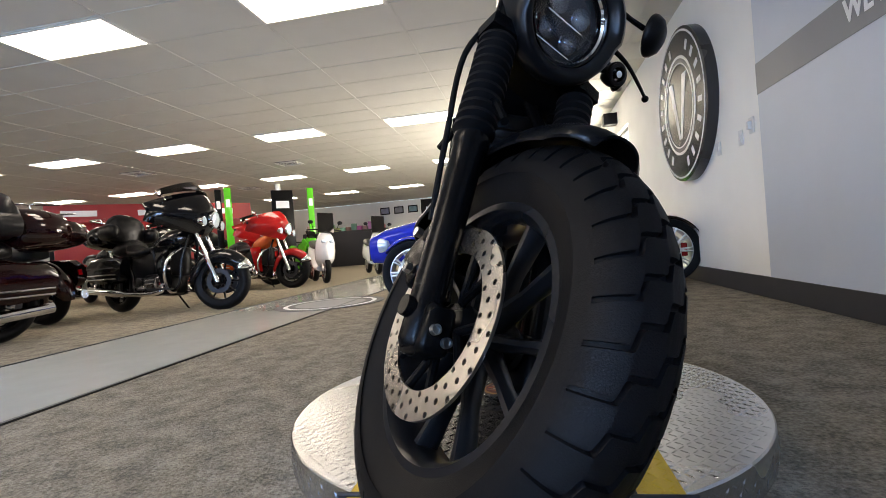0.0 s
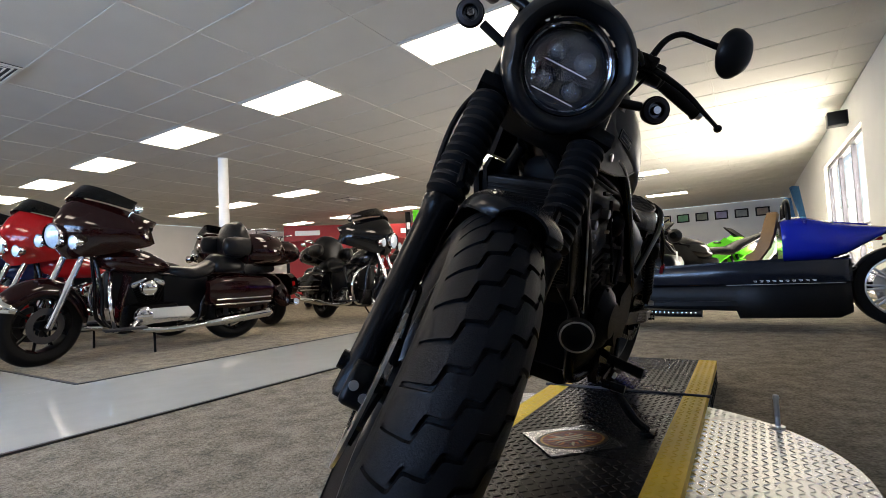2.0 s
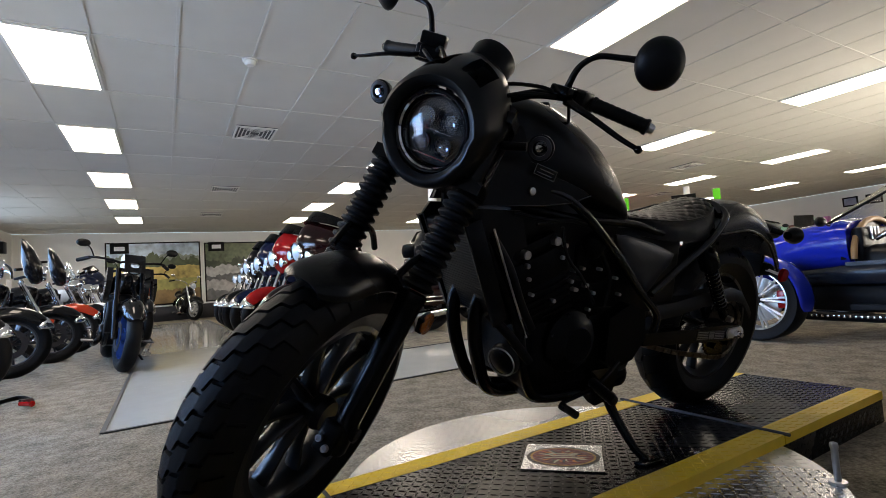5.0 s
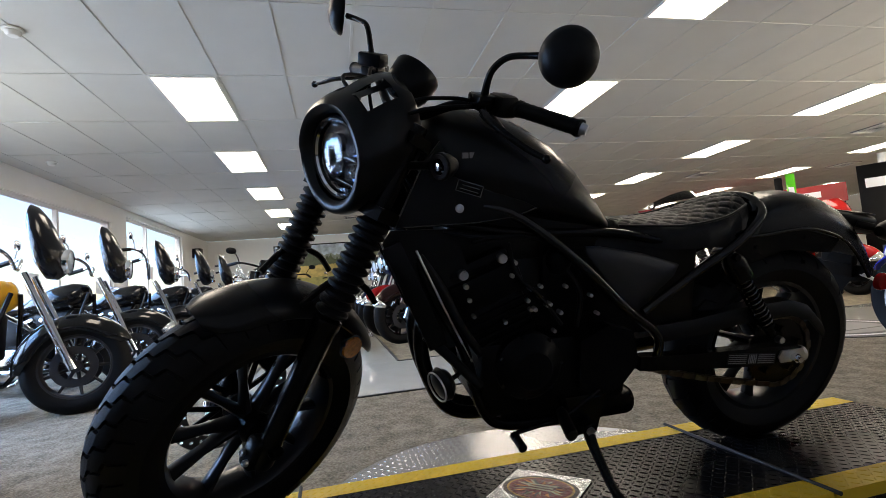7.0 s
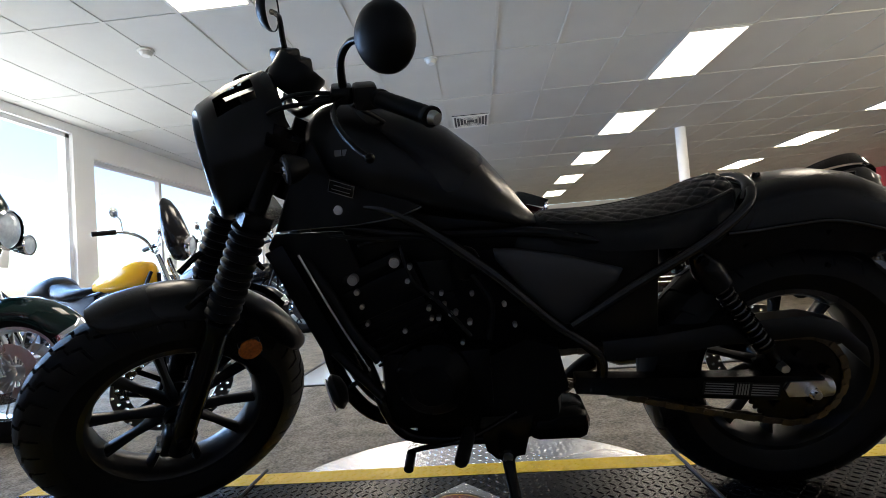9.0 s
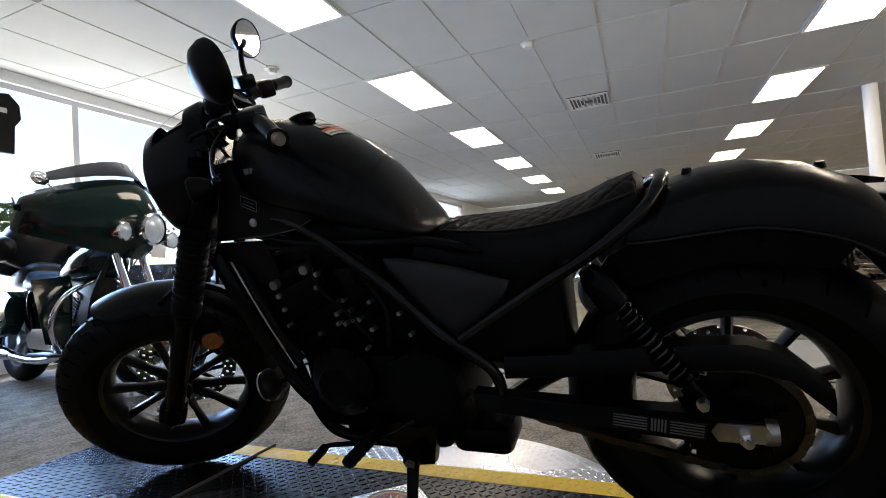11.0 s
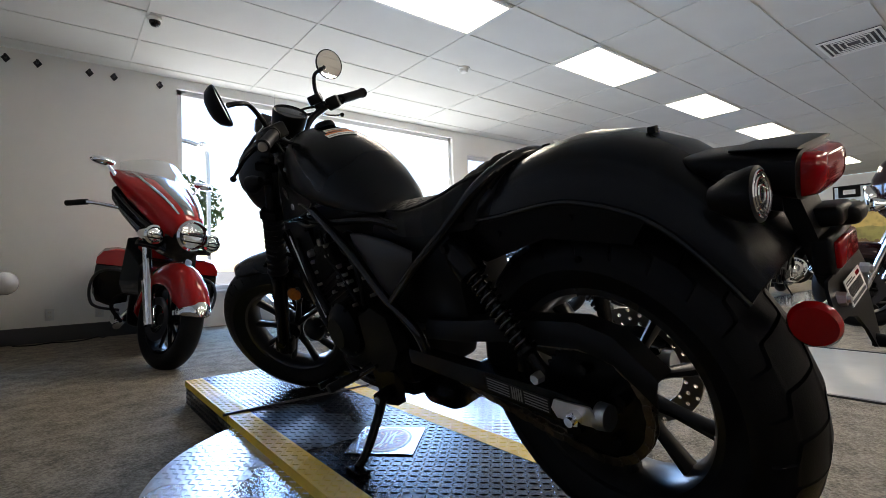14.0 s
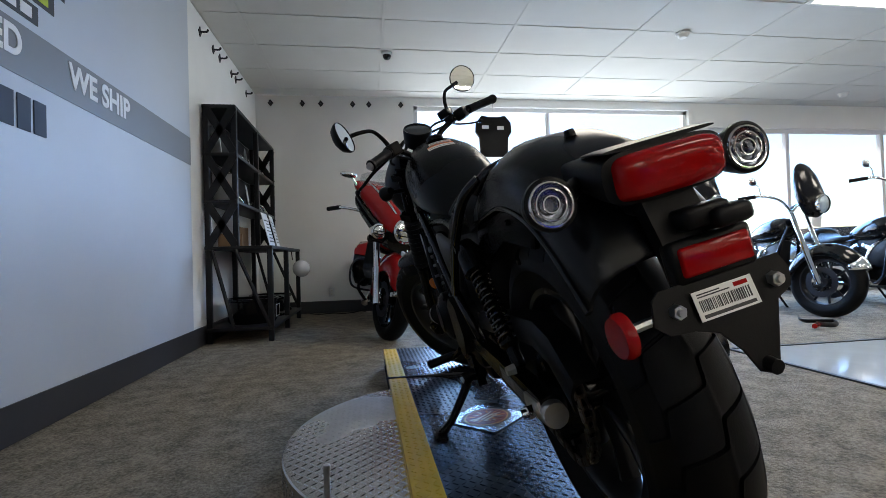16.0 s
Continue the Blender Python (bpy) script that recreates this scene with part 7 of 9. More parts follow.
def scooter(label, body, x, y, heading):
    h = radians(heading)
    t = thing("scooter", label, "scooter", Matrix.Translation((x, y, 0)) @ Matrix.Rotation(h, 4, "Z") @ Matrix.Rotation(radians(-5), 4, "X"))
    simple_wheel(t, "front_wheel", (0.62, 0, 0.26), 0.26, 0.055, M_STEEL, 7)
    simple_wheel(t, "rear_wheel", (-0.62, 0, 0.25), 0.25, 0.06, M_STEEL, 7)
    g = Geo()
    g.loft([section(*q, n=16) for q in ((0.80, 0.62, 0.50, 0.04), (0.66, 0.86, 0.40, 0.13), (0.50, 1.06, 0.36, 0.20), (0.40, 1.08, 0.34, 0.20), (0.34, 0.98, 0.3, 0.17))])
    part("front_shield", g, body, t, smooth=60)
    g = Geo()
    g.loft([section(*q, n=16) for q in ((0.36, 0.36, 0.24, 0.16), (0.05, 0.40, 0.24, 0.17), (-0.10, 0.70, 0.26, 0.18), (-0.5, 0.80, 0.34, 0.2), (-0.85, 0.84, 0.6, 0.14), (-0.98, 0.82, 0.72, 0.06))])
    part("body_panel", g, body, t, smooth=60)
    g = Geo()
    g.loft([section(*q, n=16) for q in ((-0.05, 0.78, 0.68, 0.12), (-0.4, 0.84, 0.72, 0.16), (-0.8, 0.93, 0.80, 0.13))])
    part("seat", g, M_LEATHER, t, smooth=60)
    g = Geo()
    g.side([(0.56, 1.02), (0.40, 1.44), (0.38, 1.44), (0.50, 1.02)], -0.16, 0.16)
    part("windscreen", g, M_SMOKE, t)
    g = Geo()
    g.tube([(0.34, 0.36, 1.08), (0.42, 0.12, 1.1), (0.42, -0.12, 1.1), (0.34, -0.36, 1.08)], 0.014, 8)
    part("handlebar", g, M_BLACK, t)
    for s in (1, -1):
        g = Geo()
        g.ball((0.44, s * 0.30, 1.24), (0.02, 0.055, 0.04), 14, 8)
        g.tube([(0.42, s * 0.24, 1.1), (0.44, s * 0.28, 1.22)], 0.006, 8, smooth=0)
        part("mirror", g, M_BLACK, t)
        g = Geo()
        g.ball((0.70, s * 0.08, 0.84), (0.03, 0.05, 0.04), 14, 8)
        part("headlight", g, M_GLINTGLASS, t)
    g = Geo()
    g.tube([(0.62, 0.07, 0.26), (0.55, 0.07, 0.5)], 0.02, 8, smooth=0)
    g.tube([(0.62, -0.07, 0.26), (0.55, -0.07, 0.5)], 0.02, 8, smooth=0)
    part("fork", g, M_STEEL, t)
    return t


def sport_bike(label, body, x, y, heading):
    h = radians(heading)
    t = thing("sport_motorcycle", label, "motorcycle", Matrix.Translation((x, y, 0)) @ Matrix.Rotation(h, 4, "Z") @ Matrix.Rotation(radians(-7), 4, "X"), "showroom motorcycles")
    simple_wheel(t, "front_wheel", (0.70, 0, 0.30), 0.30, 0.06, M_SATIN, 6)
    simple_wheel(t, "rear_wheel", (-0.70, 0, 0.31), 0.31, 0.09, M_SATIN, 6)
    arc_fender(t, "front_fender", (0.70, 0, 0.30), 0.335, 0.075, 40, 160, body)
    for s in (1, -1):
        g = Geo()
        g.side([(0.72, 0.88), (0.50, 1.0), (0.30, 0.86), (0.10, 0.66), (0.0, 0.40), (0.25, 0.26), (0.45, 0.34), (0.42, 0.58), (0.62, 0.70)], s * 0.16, s * 0.20)
        part("side_fairing", g, body, t)
        g = Geo()
        g.tube([(0.70, s * 0.09, 0.30), (0.46, s * 0.09, 0.90)], 0.024, 8, smooth=0)
        part("fork_leg", g, M_SATIN, t)
        g = Geo()
        g.tube([(0.46, s * 0.10, 0.92), (0.40, s * 0.34, 0.90)], 0.014, 8, smooth=0)
        part("clip_on_bar", g, M_SATIN, t)
    g = Geo()
    g.loft([section(*q, n=16) for q in ((0.86, 0.84, 0.76, 0.05), (0.74, 0.98, 0.70, 0.15), (0.56, 1.08, 0.72, 0.19), (0.44, 1.0, 0.8, 0.17))])
    part("nose_fairing", g, body, t, smooth=60)
    g = Geo()
    g.side([(0.68, 1.02), (0.44, 1.20), (0.43, 1.19), (0.62, 1.0)], -0.12, 0.12)
    part("windscreen", g, M_SMOKE, t)
    g = Geo()
    g.loft([section(*q, n=16) for q in ((0.40, 0.92, 0.72, 0.10), (0.25, 0.99, 0.68, 0.16), (0.0, 0.92, 0.66, 0.15), (-0.12, 0.82, 0.68, 0.10))])
    part("fuel_tank", g, body, t, smooth=60)
    g = Geo()
    g.loft([section(*q, n=16) for q in ((-0.10, 0.82, 0.72, 0.10), (-0.4, 0.82, 0.70, 0.15), (-0.55, 0.9, 0.76, 0.12), (-0.9, 1.0, 0.92, 0.05))])
    part("tail_unit", g, body, t, smooth=60)
    g = Geo()
    g.box(-0.2, -0.15, 0.25, 0.35, 0.15, 0.68, None, 0.04)
    part("engine", g, M_ENGINE, t)
    g = Geo()
    g.side([(-0.1, 0.36), (-0.1, 0.44), (-0.72, 0.33), (-0.72, 0.28)], 0.09, 0.13)
    part("swingarm", g, M_SATIN, t)
    return t


scooter("white scooter with a dark screen", P_WHITE, -4.35, 8.1, -55)
scooter("white maxi scooter with chrome mirrors", P_WHITE, -3.9, 10.3, -60)
sport_bike("bright green sport motorcycle", P_GREEN, -5.7, 9.9, -40)
sport_bike("bright green dirt-style motorcycle beside the hall wall", P_GREEN, -0.3, 8.6, -30)
sport_bike("steel blue sport motorcycle", P_STEELBLUE, -1.1, 7.3, -50)
sport_bike("black sport motorcycle beside the roadster", P_BLACK, -0.2, 6.4, 215)
sport_bike("white sport motorcycle beside the entrance", P_WHITE, 0.7, 9.6, -70)

# ---- three-wheeled roadster ----
P_CARBLUE = paint("roadster_blue_paint", (0.006, 0.02, 0.36), 0.12)
P_CARNAVY = paint("roadster_dark_panel", (0.004, 0.007, 0.014), 0.24)
M_TAN = material("tan_leather", (0.36, 0.19, 0.07), 0.5, vary=0.12, scale=20, bump=0.1, bump_scale=200)
M_ALLOY = material("machined_alloy", (0.62, 0.63, 0.65), 0.35, 0.85, vary=0.06, scale=20)
car = thing("roadster", "blue three-wheeled open roadster with tan seats", "roadster", Matrix.Translation((1.475, 3.90, 0)) @ Matrix.Rotation(radians(180), 4, "Z"))
CL = 2.54


def alloy(parent, name, c, R, half, steer=0.0, side=-1):
    m = Matrix.Translation(c) @ Matrix.Rotation(radians(steer), 4, "Z")
    g = Geo()
    g.lathe([(R - 0.085, -half * 0.8), (R - 0.05, -half), (R - 0.012, -half), (R, -half * 0.75), (R, half * 0.75), (R - 0.012, half), (R - 0.05, half), (R - 0.085, half * 0.8)], (0, 0, 0), (0, 1, 0), 48, m)
    w = part(name, g, M_RUBBER, parent, "low-profile tyre on a multi-spoke alloy", smooth=40)
    g = Geo()
    g.lathe([(R - 0.084, -half * 0.8), (R - 0.095, -half * 0.82), (R - 0.11, 0), (R - 0.095, half * 0.82), (R - 0.084, half * 0.8)], (0, 0, 0), (0, 1, 0), 48, m)
    part("rim", g, M_ALLOY, w, smooth=40)
    g = Geo()
    g.cyl((0, side * half * 0.5, 0), (0, side * half * 0.92, 0), 0.055, 0.045, 20, m)
    part("hub_cap", g, M_BLACK, w, smooth=40)
    for k in range(10):
        a = 2 * math.pi * k / 10
        for d in (-0.08, 0.08):
            g = Geo()
            g.tube([(0.05 * math.cos(a), side * half * 0.75, 0.05 * math.sin(a)), ((R - 0.092) * math.cos(a + d), side * half * 0.85, (R - 0.092) * math.sin(a + d))], [0.012, 0.009], 6, m, smooth=0)
            part("spoke", g, M_ALLOY, w)
    g = Geo()
    g.lathe([(0.05, -0.01), (R * 0.55, -0.01), (R * 0.55, 0.01), (0.05, 0.01)], (0, 0, 0), (0, 1, 0), 32, m)
    part("brake_disc", g, M_DISC, w, smooth=20)
    g = Geo()
    g.box(-R * 0.62, -0.03, -0.07, -R * 0.45, 0.03, 0.07, m, 0.01)
    part("brake_caliper", g, P_RED, w)
    return w



alloy(car, "rear_wheel", (0.0, 0.0, 0.335), 0.335, 0.10, 0, 1)
part("rear_cycle_fender", shell_arc((0.0, 0.0, 0.335), 75, 190, 0.37, 0.12, 0.02, None), M_BLACK, car, smooth=50)
g = Geo()
for s in (-1,):
    g.box(0.0, s * 0.15 - 0.02, 0.30, 0.55, s * 0.15 + 0.02, 0.37, None, 0.01)
part("swingarm", g, M_SATIN, car)
g = Geo()
for k in range(5):
    g.ring((0.40 - 0.012 * k, 0.20, 0.62 - 0.032 * k), (0.3, 0, 1), 0.038, 0.011, 20, 8)
part("coil_spring", g, M_BLACK, car, smooth=50)
for s in (-1, 1):
    alloy(car, "front_wheel", (CL, s * 0.76, 0.325), 0.325, 0.095, 0, s)
    part("cycle_fender", shell_arc((CL, s * 0.76, 0.325), 35, 195, 0.365, 0.12, 0.03, None), P_CARBLUE, car, "glossy blue cycle fender", smooth=50)
    g = Geo()
    for z0, z1 in ((0.22, 0.24), (0.44, 0.44)):
        g.tube([(CL - 0.22, s * 0.30, z1), (CL, s * 0.68, z0)], 0.016, 8, smooth=0)
        g.tube([(CL + 0.2, s * 0.30, z1), (CL, s * 0.68, z0)], 0.016, 8, smooth=0)
    part("suspension_arm", g, M_SATIN, car)
    g = Geo()
    g.tube([(CL - 0.1, s * 0.33, 0.62), (CL - 0.05, s * 0.62, 0.32)], 0.03, 10, smooth=0)
    part("coil_shock", g, M_STEEL, car)


def hull(rows, mat, name, label=""):
    """Rows of x, half width, z bottom, z top."""
    g = Geo()
    rings = []
    for x, w, z0, z1, rnd_ in rows:
        ring = []
        for k in range(24):
            a = 2 * math.pi * k / 24
            c, s = math.cos(a), math.sin(a)
            e = 2 / rnd_
            ring.append((x, w * math.copysign(abs(c) ** e, c), (z0 + z1) / 2 + (z1 - z0) / 2 * math.copysign(abs(s) ** e, s)))
        rings.append(ring)
    g.loft(rings)
    return part(name, g, mat, car, label, smooth=50)



# the dark lower tub: a belt above, a set-back sill below
hull([(0.36, 0.40, 0.40, 0.585, 14), (0.44, 0.485, 0.395, 0.59, 18), (1.2, 0.50, 0.40, 0.59, 18), (2.0, 0.48, 0.41, 0.565, 18), (2.5, 0.36, 0.41, 0.52, 12)], P_CARNAVY, "side_belt", "dark navy side belt panel")
hull([(0.37, 0.38, 0.15, 0.405, 12), (0.46, 0.455, 0.115, 0.405, 16), (1.14, 0.465, 0.105, 0.405, 16), (1.16, 0.455, 0.17, 0.405, 16), (2.4, 0.36, 0.20, 0.41, 12)], M_BLACK, "sill", "gloss black lower sill")
for s in (1, -1):
    # steel strip drawn for the highlight line under the belt panel
    g = Geo()
    g.box(0.42, s * 0.492 - 0.003, 0.396, 1.22, s * 0.492 + 0.003, 0.401)
    part("belt_highlight", g, M_STEEL, car)
    em = Geo()
    for k in range(10):
        for q in range(2):
            em.box(0.60 + k * 0.044, s * 0.5015 - 0.002, 0.418 + q * 0.009, 0.618 + k * 0.044 + 0.006 * q, s * 0.5015 + 0.002, 0.422 + q * 0.009)
        em.box(0.60 + k * 0.044, s * 0.5015 - 0.002, 0.418, 0.604 + k * 0.044, s * 0.5015 + 0.002, 0.431)
    part("side_emblem", em, M_WHITEVINYL, car, "row of small silver marks")
# tail: a boat tail that ends in a thin lip over the wheel
hull([(0.02, 0.05, 0.795, 0.81, 2.2), (0.10, 0.20, 0.755, 0.835, 2.4), (0.22, 0.30, 0.69, 0.855, 2.6), (0.36, 0.38, 0.61, 0.88, 3), (0.50, 0.44, 0.57, 0.915, 3.4), (0.66, 0.47, 0.565, 0.965, 3.6), (0.76, 0.475, 0.565, 0.96, 3.8), (0.80, 0.47, 0.57, 0.93, 4)], P_CARBLUE, "tail_body", "glossy blue boat tail")
g = Geo()
g.tube([(0.20, 0.10, 0.855), (0.34, 0.22, 0.865), (0.46, 0.30, 0.885)], [0.006, 0.012, 0.006], 8)
part("tail_crease", g, P_CARBLUE, car)
# bonnet and scuttle
hull([(2.02, 0.475, 0.53, 0.90, 4), (2.08, 0.475, 0.52, 0.925, 3.6), (2.30, 0.43, 0.50, 0.91, 3.2), (2.65, 0.35, 0.42, 0.87, 3), (3.0, 0.27, 0.40, 0.81, 2.8), (3.18, 0.22, 0.42, 0.74, 2.6)], P_CARBLUE, "bonnet", "glossy blue bonnet")
g = Geo()
for k in range(12):
    g.box(3.17, -0.18 + k * 0.032, 0.46, 3.20, -0.168 + k * 0.032, 0.70)
part("grille", g, M_DARKMETAL, car)
# cockpit
g = Geo()
g.box(0.80, -0.46, 0.22, 2.05, 0.46, 0.26)
part("cockpit_floor", g, M_BLACK, car)
g = Geo()
g.box(1.00, -0.07, 0.26, 2.00, 0.07, 0.52, None, 0.04)
g.box(1.62, -0.42, 0.40, 1.98, 0.42, 0.70, None, 0.08)
part("tunnel", g, M_BLACK, car, smooth=50)
for s in (1, -1):
    g = Geo()
    g.side([(0.80, 0.57), (0.80, 0.605), (2.04, 0.58), (2.04, 0.55)], s * 0.455, s * 0.485)
    part("coaming", g, P_CARNAVY, car)
    g = Geo()
    rings = []
    for xx, zz, hw, th_ in ((1.20, 0.44, 0.19, 0.10), (1.12, 0.52, 0.20, 0.10), (1.00, 0.60, 0.21, 0.10), (0.92, 0.70, 0.21, 0.09), (0.87, 0.82, 0.20, 0.08), (0.845, 0.92, 0.16, 0.075), (0.83, 0.985, 0.115, 0.07), (0.83, 1.01, 0.07, 0.05)):
        rings.append([(xx - th_ * 0.5 + (0.02 if abs(q) == 1 else 0), s * 0.225 + q * hw, zz) for q in (-1, -0.6, 0, 0.6, 1)] + [(xx + th_ * 0.5 + (0.025 if abs(q) == 1 else 0), s * 0.225 + q * hw, zz) for q in (1, 0.6, 0, -0.6, -1)])
    g.loft(rings)
    part("seat_back", g, M_TAN, car, "tan leather bucket seat", smooth=50)
    g = Geo()
    g.box(1.05, s * 0.225 - 0.19, 0.30, 1.55, s * 0.225 + 0.19, 0.46, None, 0.05)
    part("seat_cushion", g, M_TAN, car, smooth=50)
    # roll hoop behind each seat
    g = Geo()
    g.tube([(0.74, s * 0.225 - 0.16, 0.92), (0.74, s * 0.225 - 0.13, 1.05), (0.74, s * 0.225, 1.10), (0.74, s * 0.225 + 0.13, 1.05), (0.74, s * 0.225 + 0.16, 0.92)], 0.02, 10)
    part("roll_hoop", g, M_BLACK, car, smooth=60)
    g = Geo()
    g.side([(0.66, 0.90), (0.72, 1.185), (0.70, 1.20), (0.655, 1.19), (0.62, 0.90), (0.63, 0.86)], s * 0.44, s * 0.446)
    part("wind_deflector", g, glass("blue_tinted_screen", (0.35, 0.62, 0.92)) if s == 1 else bpy.data.materials["blue_tinted_screen"], car, "blue tinted wind deflector")
g = Geo()
g.loft([[(2.0 + 0.04 * abs(math.cos(a)), 0.46 * math.cos(a), 0.60 + 0.31 * math.sin(a)) for a in [math.pi * k / 16 for k in range(17)]], [(2.07, 0.47 * math.cos(a), 0.60 + 0.32 * math.sin(a)) for a in [math.pi * k / 16 for k in range(17)]]])
part("dashboard", g, M_BLACK, car, "black dashboard", smooth=40)
g = Geo()
g.tube([(1.99, 0.455 * math.cos(math.pi * k / 12), 0.60 + 0.31 * math.sin(math.pi * k / 12)) for k in range(13)], 0.022, 10, smooth=2)
part("coaming_roll", g, M_TAN, car, "tan leather cockpit roll", smooth=60)
g = Geo()
g.box(1.94, -0.40, 0.56, 2.02, 0.40, 0.84, None, 0.03)
part("dash_panel", g, M_BLACK, car)
for yy in (0.14, 0.20, 0.26):
    g = Geo()
    g.box(1.925, yy, 0.74, 1.94, yy + 0.025, 0.84, Matrix.Rotation(0, 4, "X"), 0.004)
    part("switch_bar", g, M_STEEL, car)
mw = Matrix.Translation((1.72, 0.20, 0.86)) @ Matrix.Rotation(radians(-62), 4, "Y")
g = Geo()
g.ring((0, 0, 0), (0, 0, 1), 0.165, 0.015, 36, 8, mw)
part("steering_wheel", g, M_BLACK, car, smooth=50)
g = Geo()
for a in (90, 210, 330):
    g.tube([(0, 0, -0.02), (0.16 * math.sin(radians(a)), 0.16 * math.cos(radians(a)), 0)], 0.011, 8, mw, smooth=0)
g.tube([(0, 0, -0.02), (0, 0, -0.24)], 0.02, 10, mw, smooth=0)
part("wheel_spokes", g, M_CHROME, car, smooth=40)
g = Geo()
g.box(1.60, 0.30, 0.62, 1.602, 0.42, 0.72, Matrix.Translation((0, 0.0, 0)))
part("price_card", g, M_TAG, car)
g = Geo()
rings = []
for q in range(13):
    u = -1 + q / 6
    xx = 2.28 - 0.14 * u * u
    rings.append([(xx, 0.44 * u, 0.90 - 0.02 * u * u), (xx - 0.40, 0.40 * u, 1.15 - 0.06 * u * u), (xx - 0.405, 0.40 * u, 1.147 - 0.06 * u * u), (xx - 0.006, 0.44 * u, 0.897 - 0.02 * u * u)])
g.loft(rings)
part("windscreen", g, M_SCREEN, car, smooth=60)
for s in (1, -1):
    g = Geo()
    g.tube([(2.14, s * 0.44, 0.885), (1.74, s * 0.405, 1.09)], 0.010, 8, smooth=0)
    part("screen_pillar", g, M_BLACK, car)
    g = Geo()
    g.ball((2.12, s * 0.60, 0.90), (0.035, 0.06, 0.04), 14, 8)
    g.tube([(2.12, s * 0.46, 0.87), (2.12, s * 0.56, 0.89)], 0.009, 8, smooth=0)
    part("door_mirror", g, M_BLACK, car, smooth=60)
    g = Geo()
    g.lathe([(0, 0.02), (0.075, 0.0), (0.08, -0.02), (0.05, -0.1), (0, -0.12)], (3.02, s * 0.36, 0.62), (1, 0, 0), 24)
    part("headlight", g, M_GLINTGLASS, car, smooth=40)
    g = Geo()
    g.cyl((1.42, s * 0.48, 0.155), (2.36, s * 0.42, 0.165), 0.034, None, 16)
    ex = part("side_exhaust", g, M_BLACK, car, "black side exhaust with bright slots", smooth=60)
    for k in range(24):
        g = Geo()
        f = k / 23
        g.box(-0.008, s * 0.028 - 0.008, -0.009, 0.008, s * 0.028 + 0.008, 0.009, Matrix.Translation((1.47 + 0.84 * f, s * (0.478 - 0.055 * f), 0.162 + 0.009 * f)), 0.002)
        part("exhaust_slot", g, M_CHROME, ex)
g = Geo()
g.box(0.10, -0.05, 0.72, 0.16, 0.05, 0.75, None, 0.01)
part("tail_lamp", g, M_REDLENS, car)

# ---- wall lettering and signs ----
def lettering(name, body, size, m, mat, label, parent=None):
    c = bpy.data.curves.new(name, "FONT")
    c.offset = 0.0055
    c.body, c.size, c.extrude, c.align_x, c.align_y = body, size, 0.001, "LEFT", "BOTTOM"
    tmp = bpy.data.objects.new(name, c)
    scene.collection.objects.link(tmp)
    dg = bpy.context.evaluated_depsgraph_get()
    me = bpy.data.meshes.new_from_object(tmp.evaluated_get(dg))
    bpy.data.objects.remove(tmp)
    me.materials.append(mat)
    ob = new(name, me)
    ob.matrix_basis = m
    return tagged(ob, label, "lettering")


def on_east(y, z, sx=1.0):
    """Pose of writing on the side wall, read facing +x."""
    return Matrix.Translation((XW - 0.0105, y, z)) @ Matrix(((0, 0, -1, 0), (-1, 0, 0, 0), (0, 1, 0, 0), (0, 0, 0, 1))) @ Matrix.Diagonal((sx, 1, 1, 1))


for _txt, _y, _w in (("WE FINANCE", 1.345, 0.84), ("WE BUY USED", 0.32, 0.92), ("WE SHIP", -0.92, 0.59)):
    wl = lettering("wall_lettering", _txt, 0.165, on_east(_y, 1.525), M_WHITEVINYL, "white capital letters on the dark wall band")
    wl.matrix_basis = on_east(_y, 1.525, _w / max(v.co.x for v in wl.data.vertices))
M_INKBLUE = material("dark_blue_vinyl", (0.022, 0.032, 0.06), 0.65, vary=0.05, scale=6)
num = thing("wall_number_bars", "dark blue bars under the wall band", "sign")
for k in range(12):
    g = Geo()
    y = 0.42 - k * 0.0993
    thin = k in (3, 7)
    g.box(XW - 0.009, y - (0.06 if thin else 0.078), 1.322 if thin else 1.262, XW - 0.0045, y, 1.346 if thin else 1.408)
    part("bar", g, M_INKBLUE, num, smooth=0)
logo = thing("wall_logo", "dark and lime plain-shape company emblem on the grey wall", "sign")
M_LIME = material("lime_vinyl", (0.5, 0.6, 0.03), 0.4, vary=0.05, scale=6)
marks = [(0.75, -1.11, 1.99, 2.20, M_INK, "plate"), (0.60, -1.03, 1.885, 1.972, M_INK, "plate"), (0.55, -0.92, 1.785, 1.868, M_INK, "plate"),
         (0.60, -0.20, 2.09, 2.16, M_WHITEVINYL, "bar")]
for k in range(9):
    marks.append((-0.32 - k * 0.084, -0.385 - k * 0.084, 2.02, 2.07, M_WHITEVINYL, "bar"))
for k in range(17):
    marks.append((0.52 - k * 0.09, 0.455 - k * 0.09, 1.903, 1.955, M_LIME, "bar"))
for k in range(15):
    marks.append((0.48 - k * 0.092, 0.412 - k * 0.092, 1.802, 1.85, M_WHITEVINYL, "bar"))
for y0, y1, z0, z1, mt, nm in marks:
    y0, y1, z0, z1 = y0 + 0.21, y1 + 0.21, z0 - 0.045, z1 - 0.045
    g = Geo()
    off = 0.0045 if nm == "plate" else 0.007
    g.box(XW - off - 0.002, y1, z0, XW - off, y0, z1)
    part(nm, g, mt, logo, smooth=0)

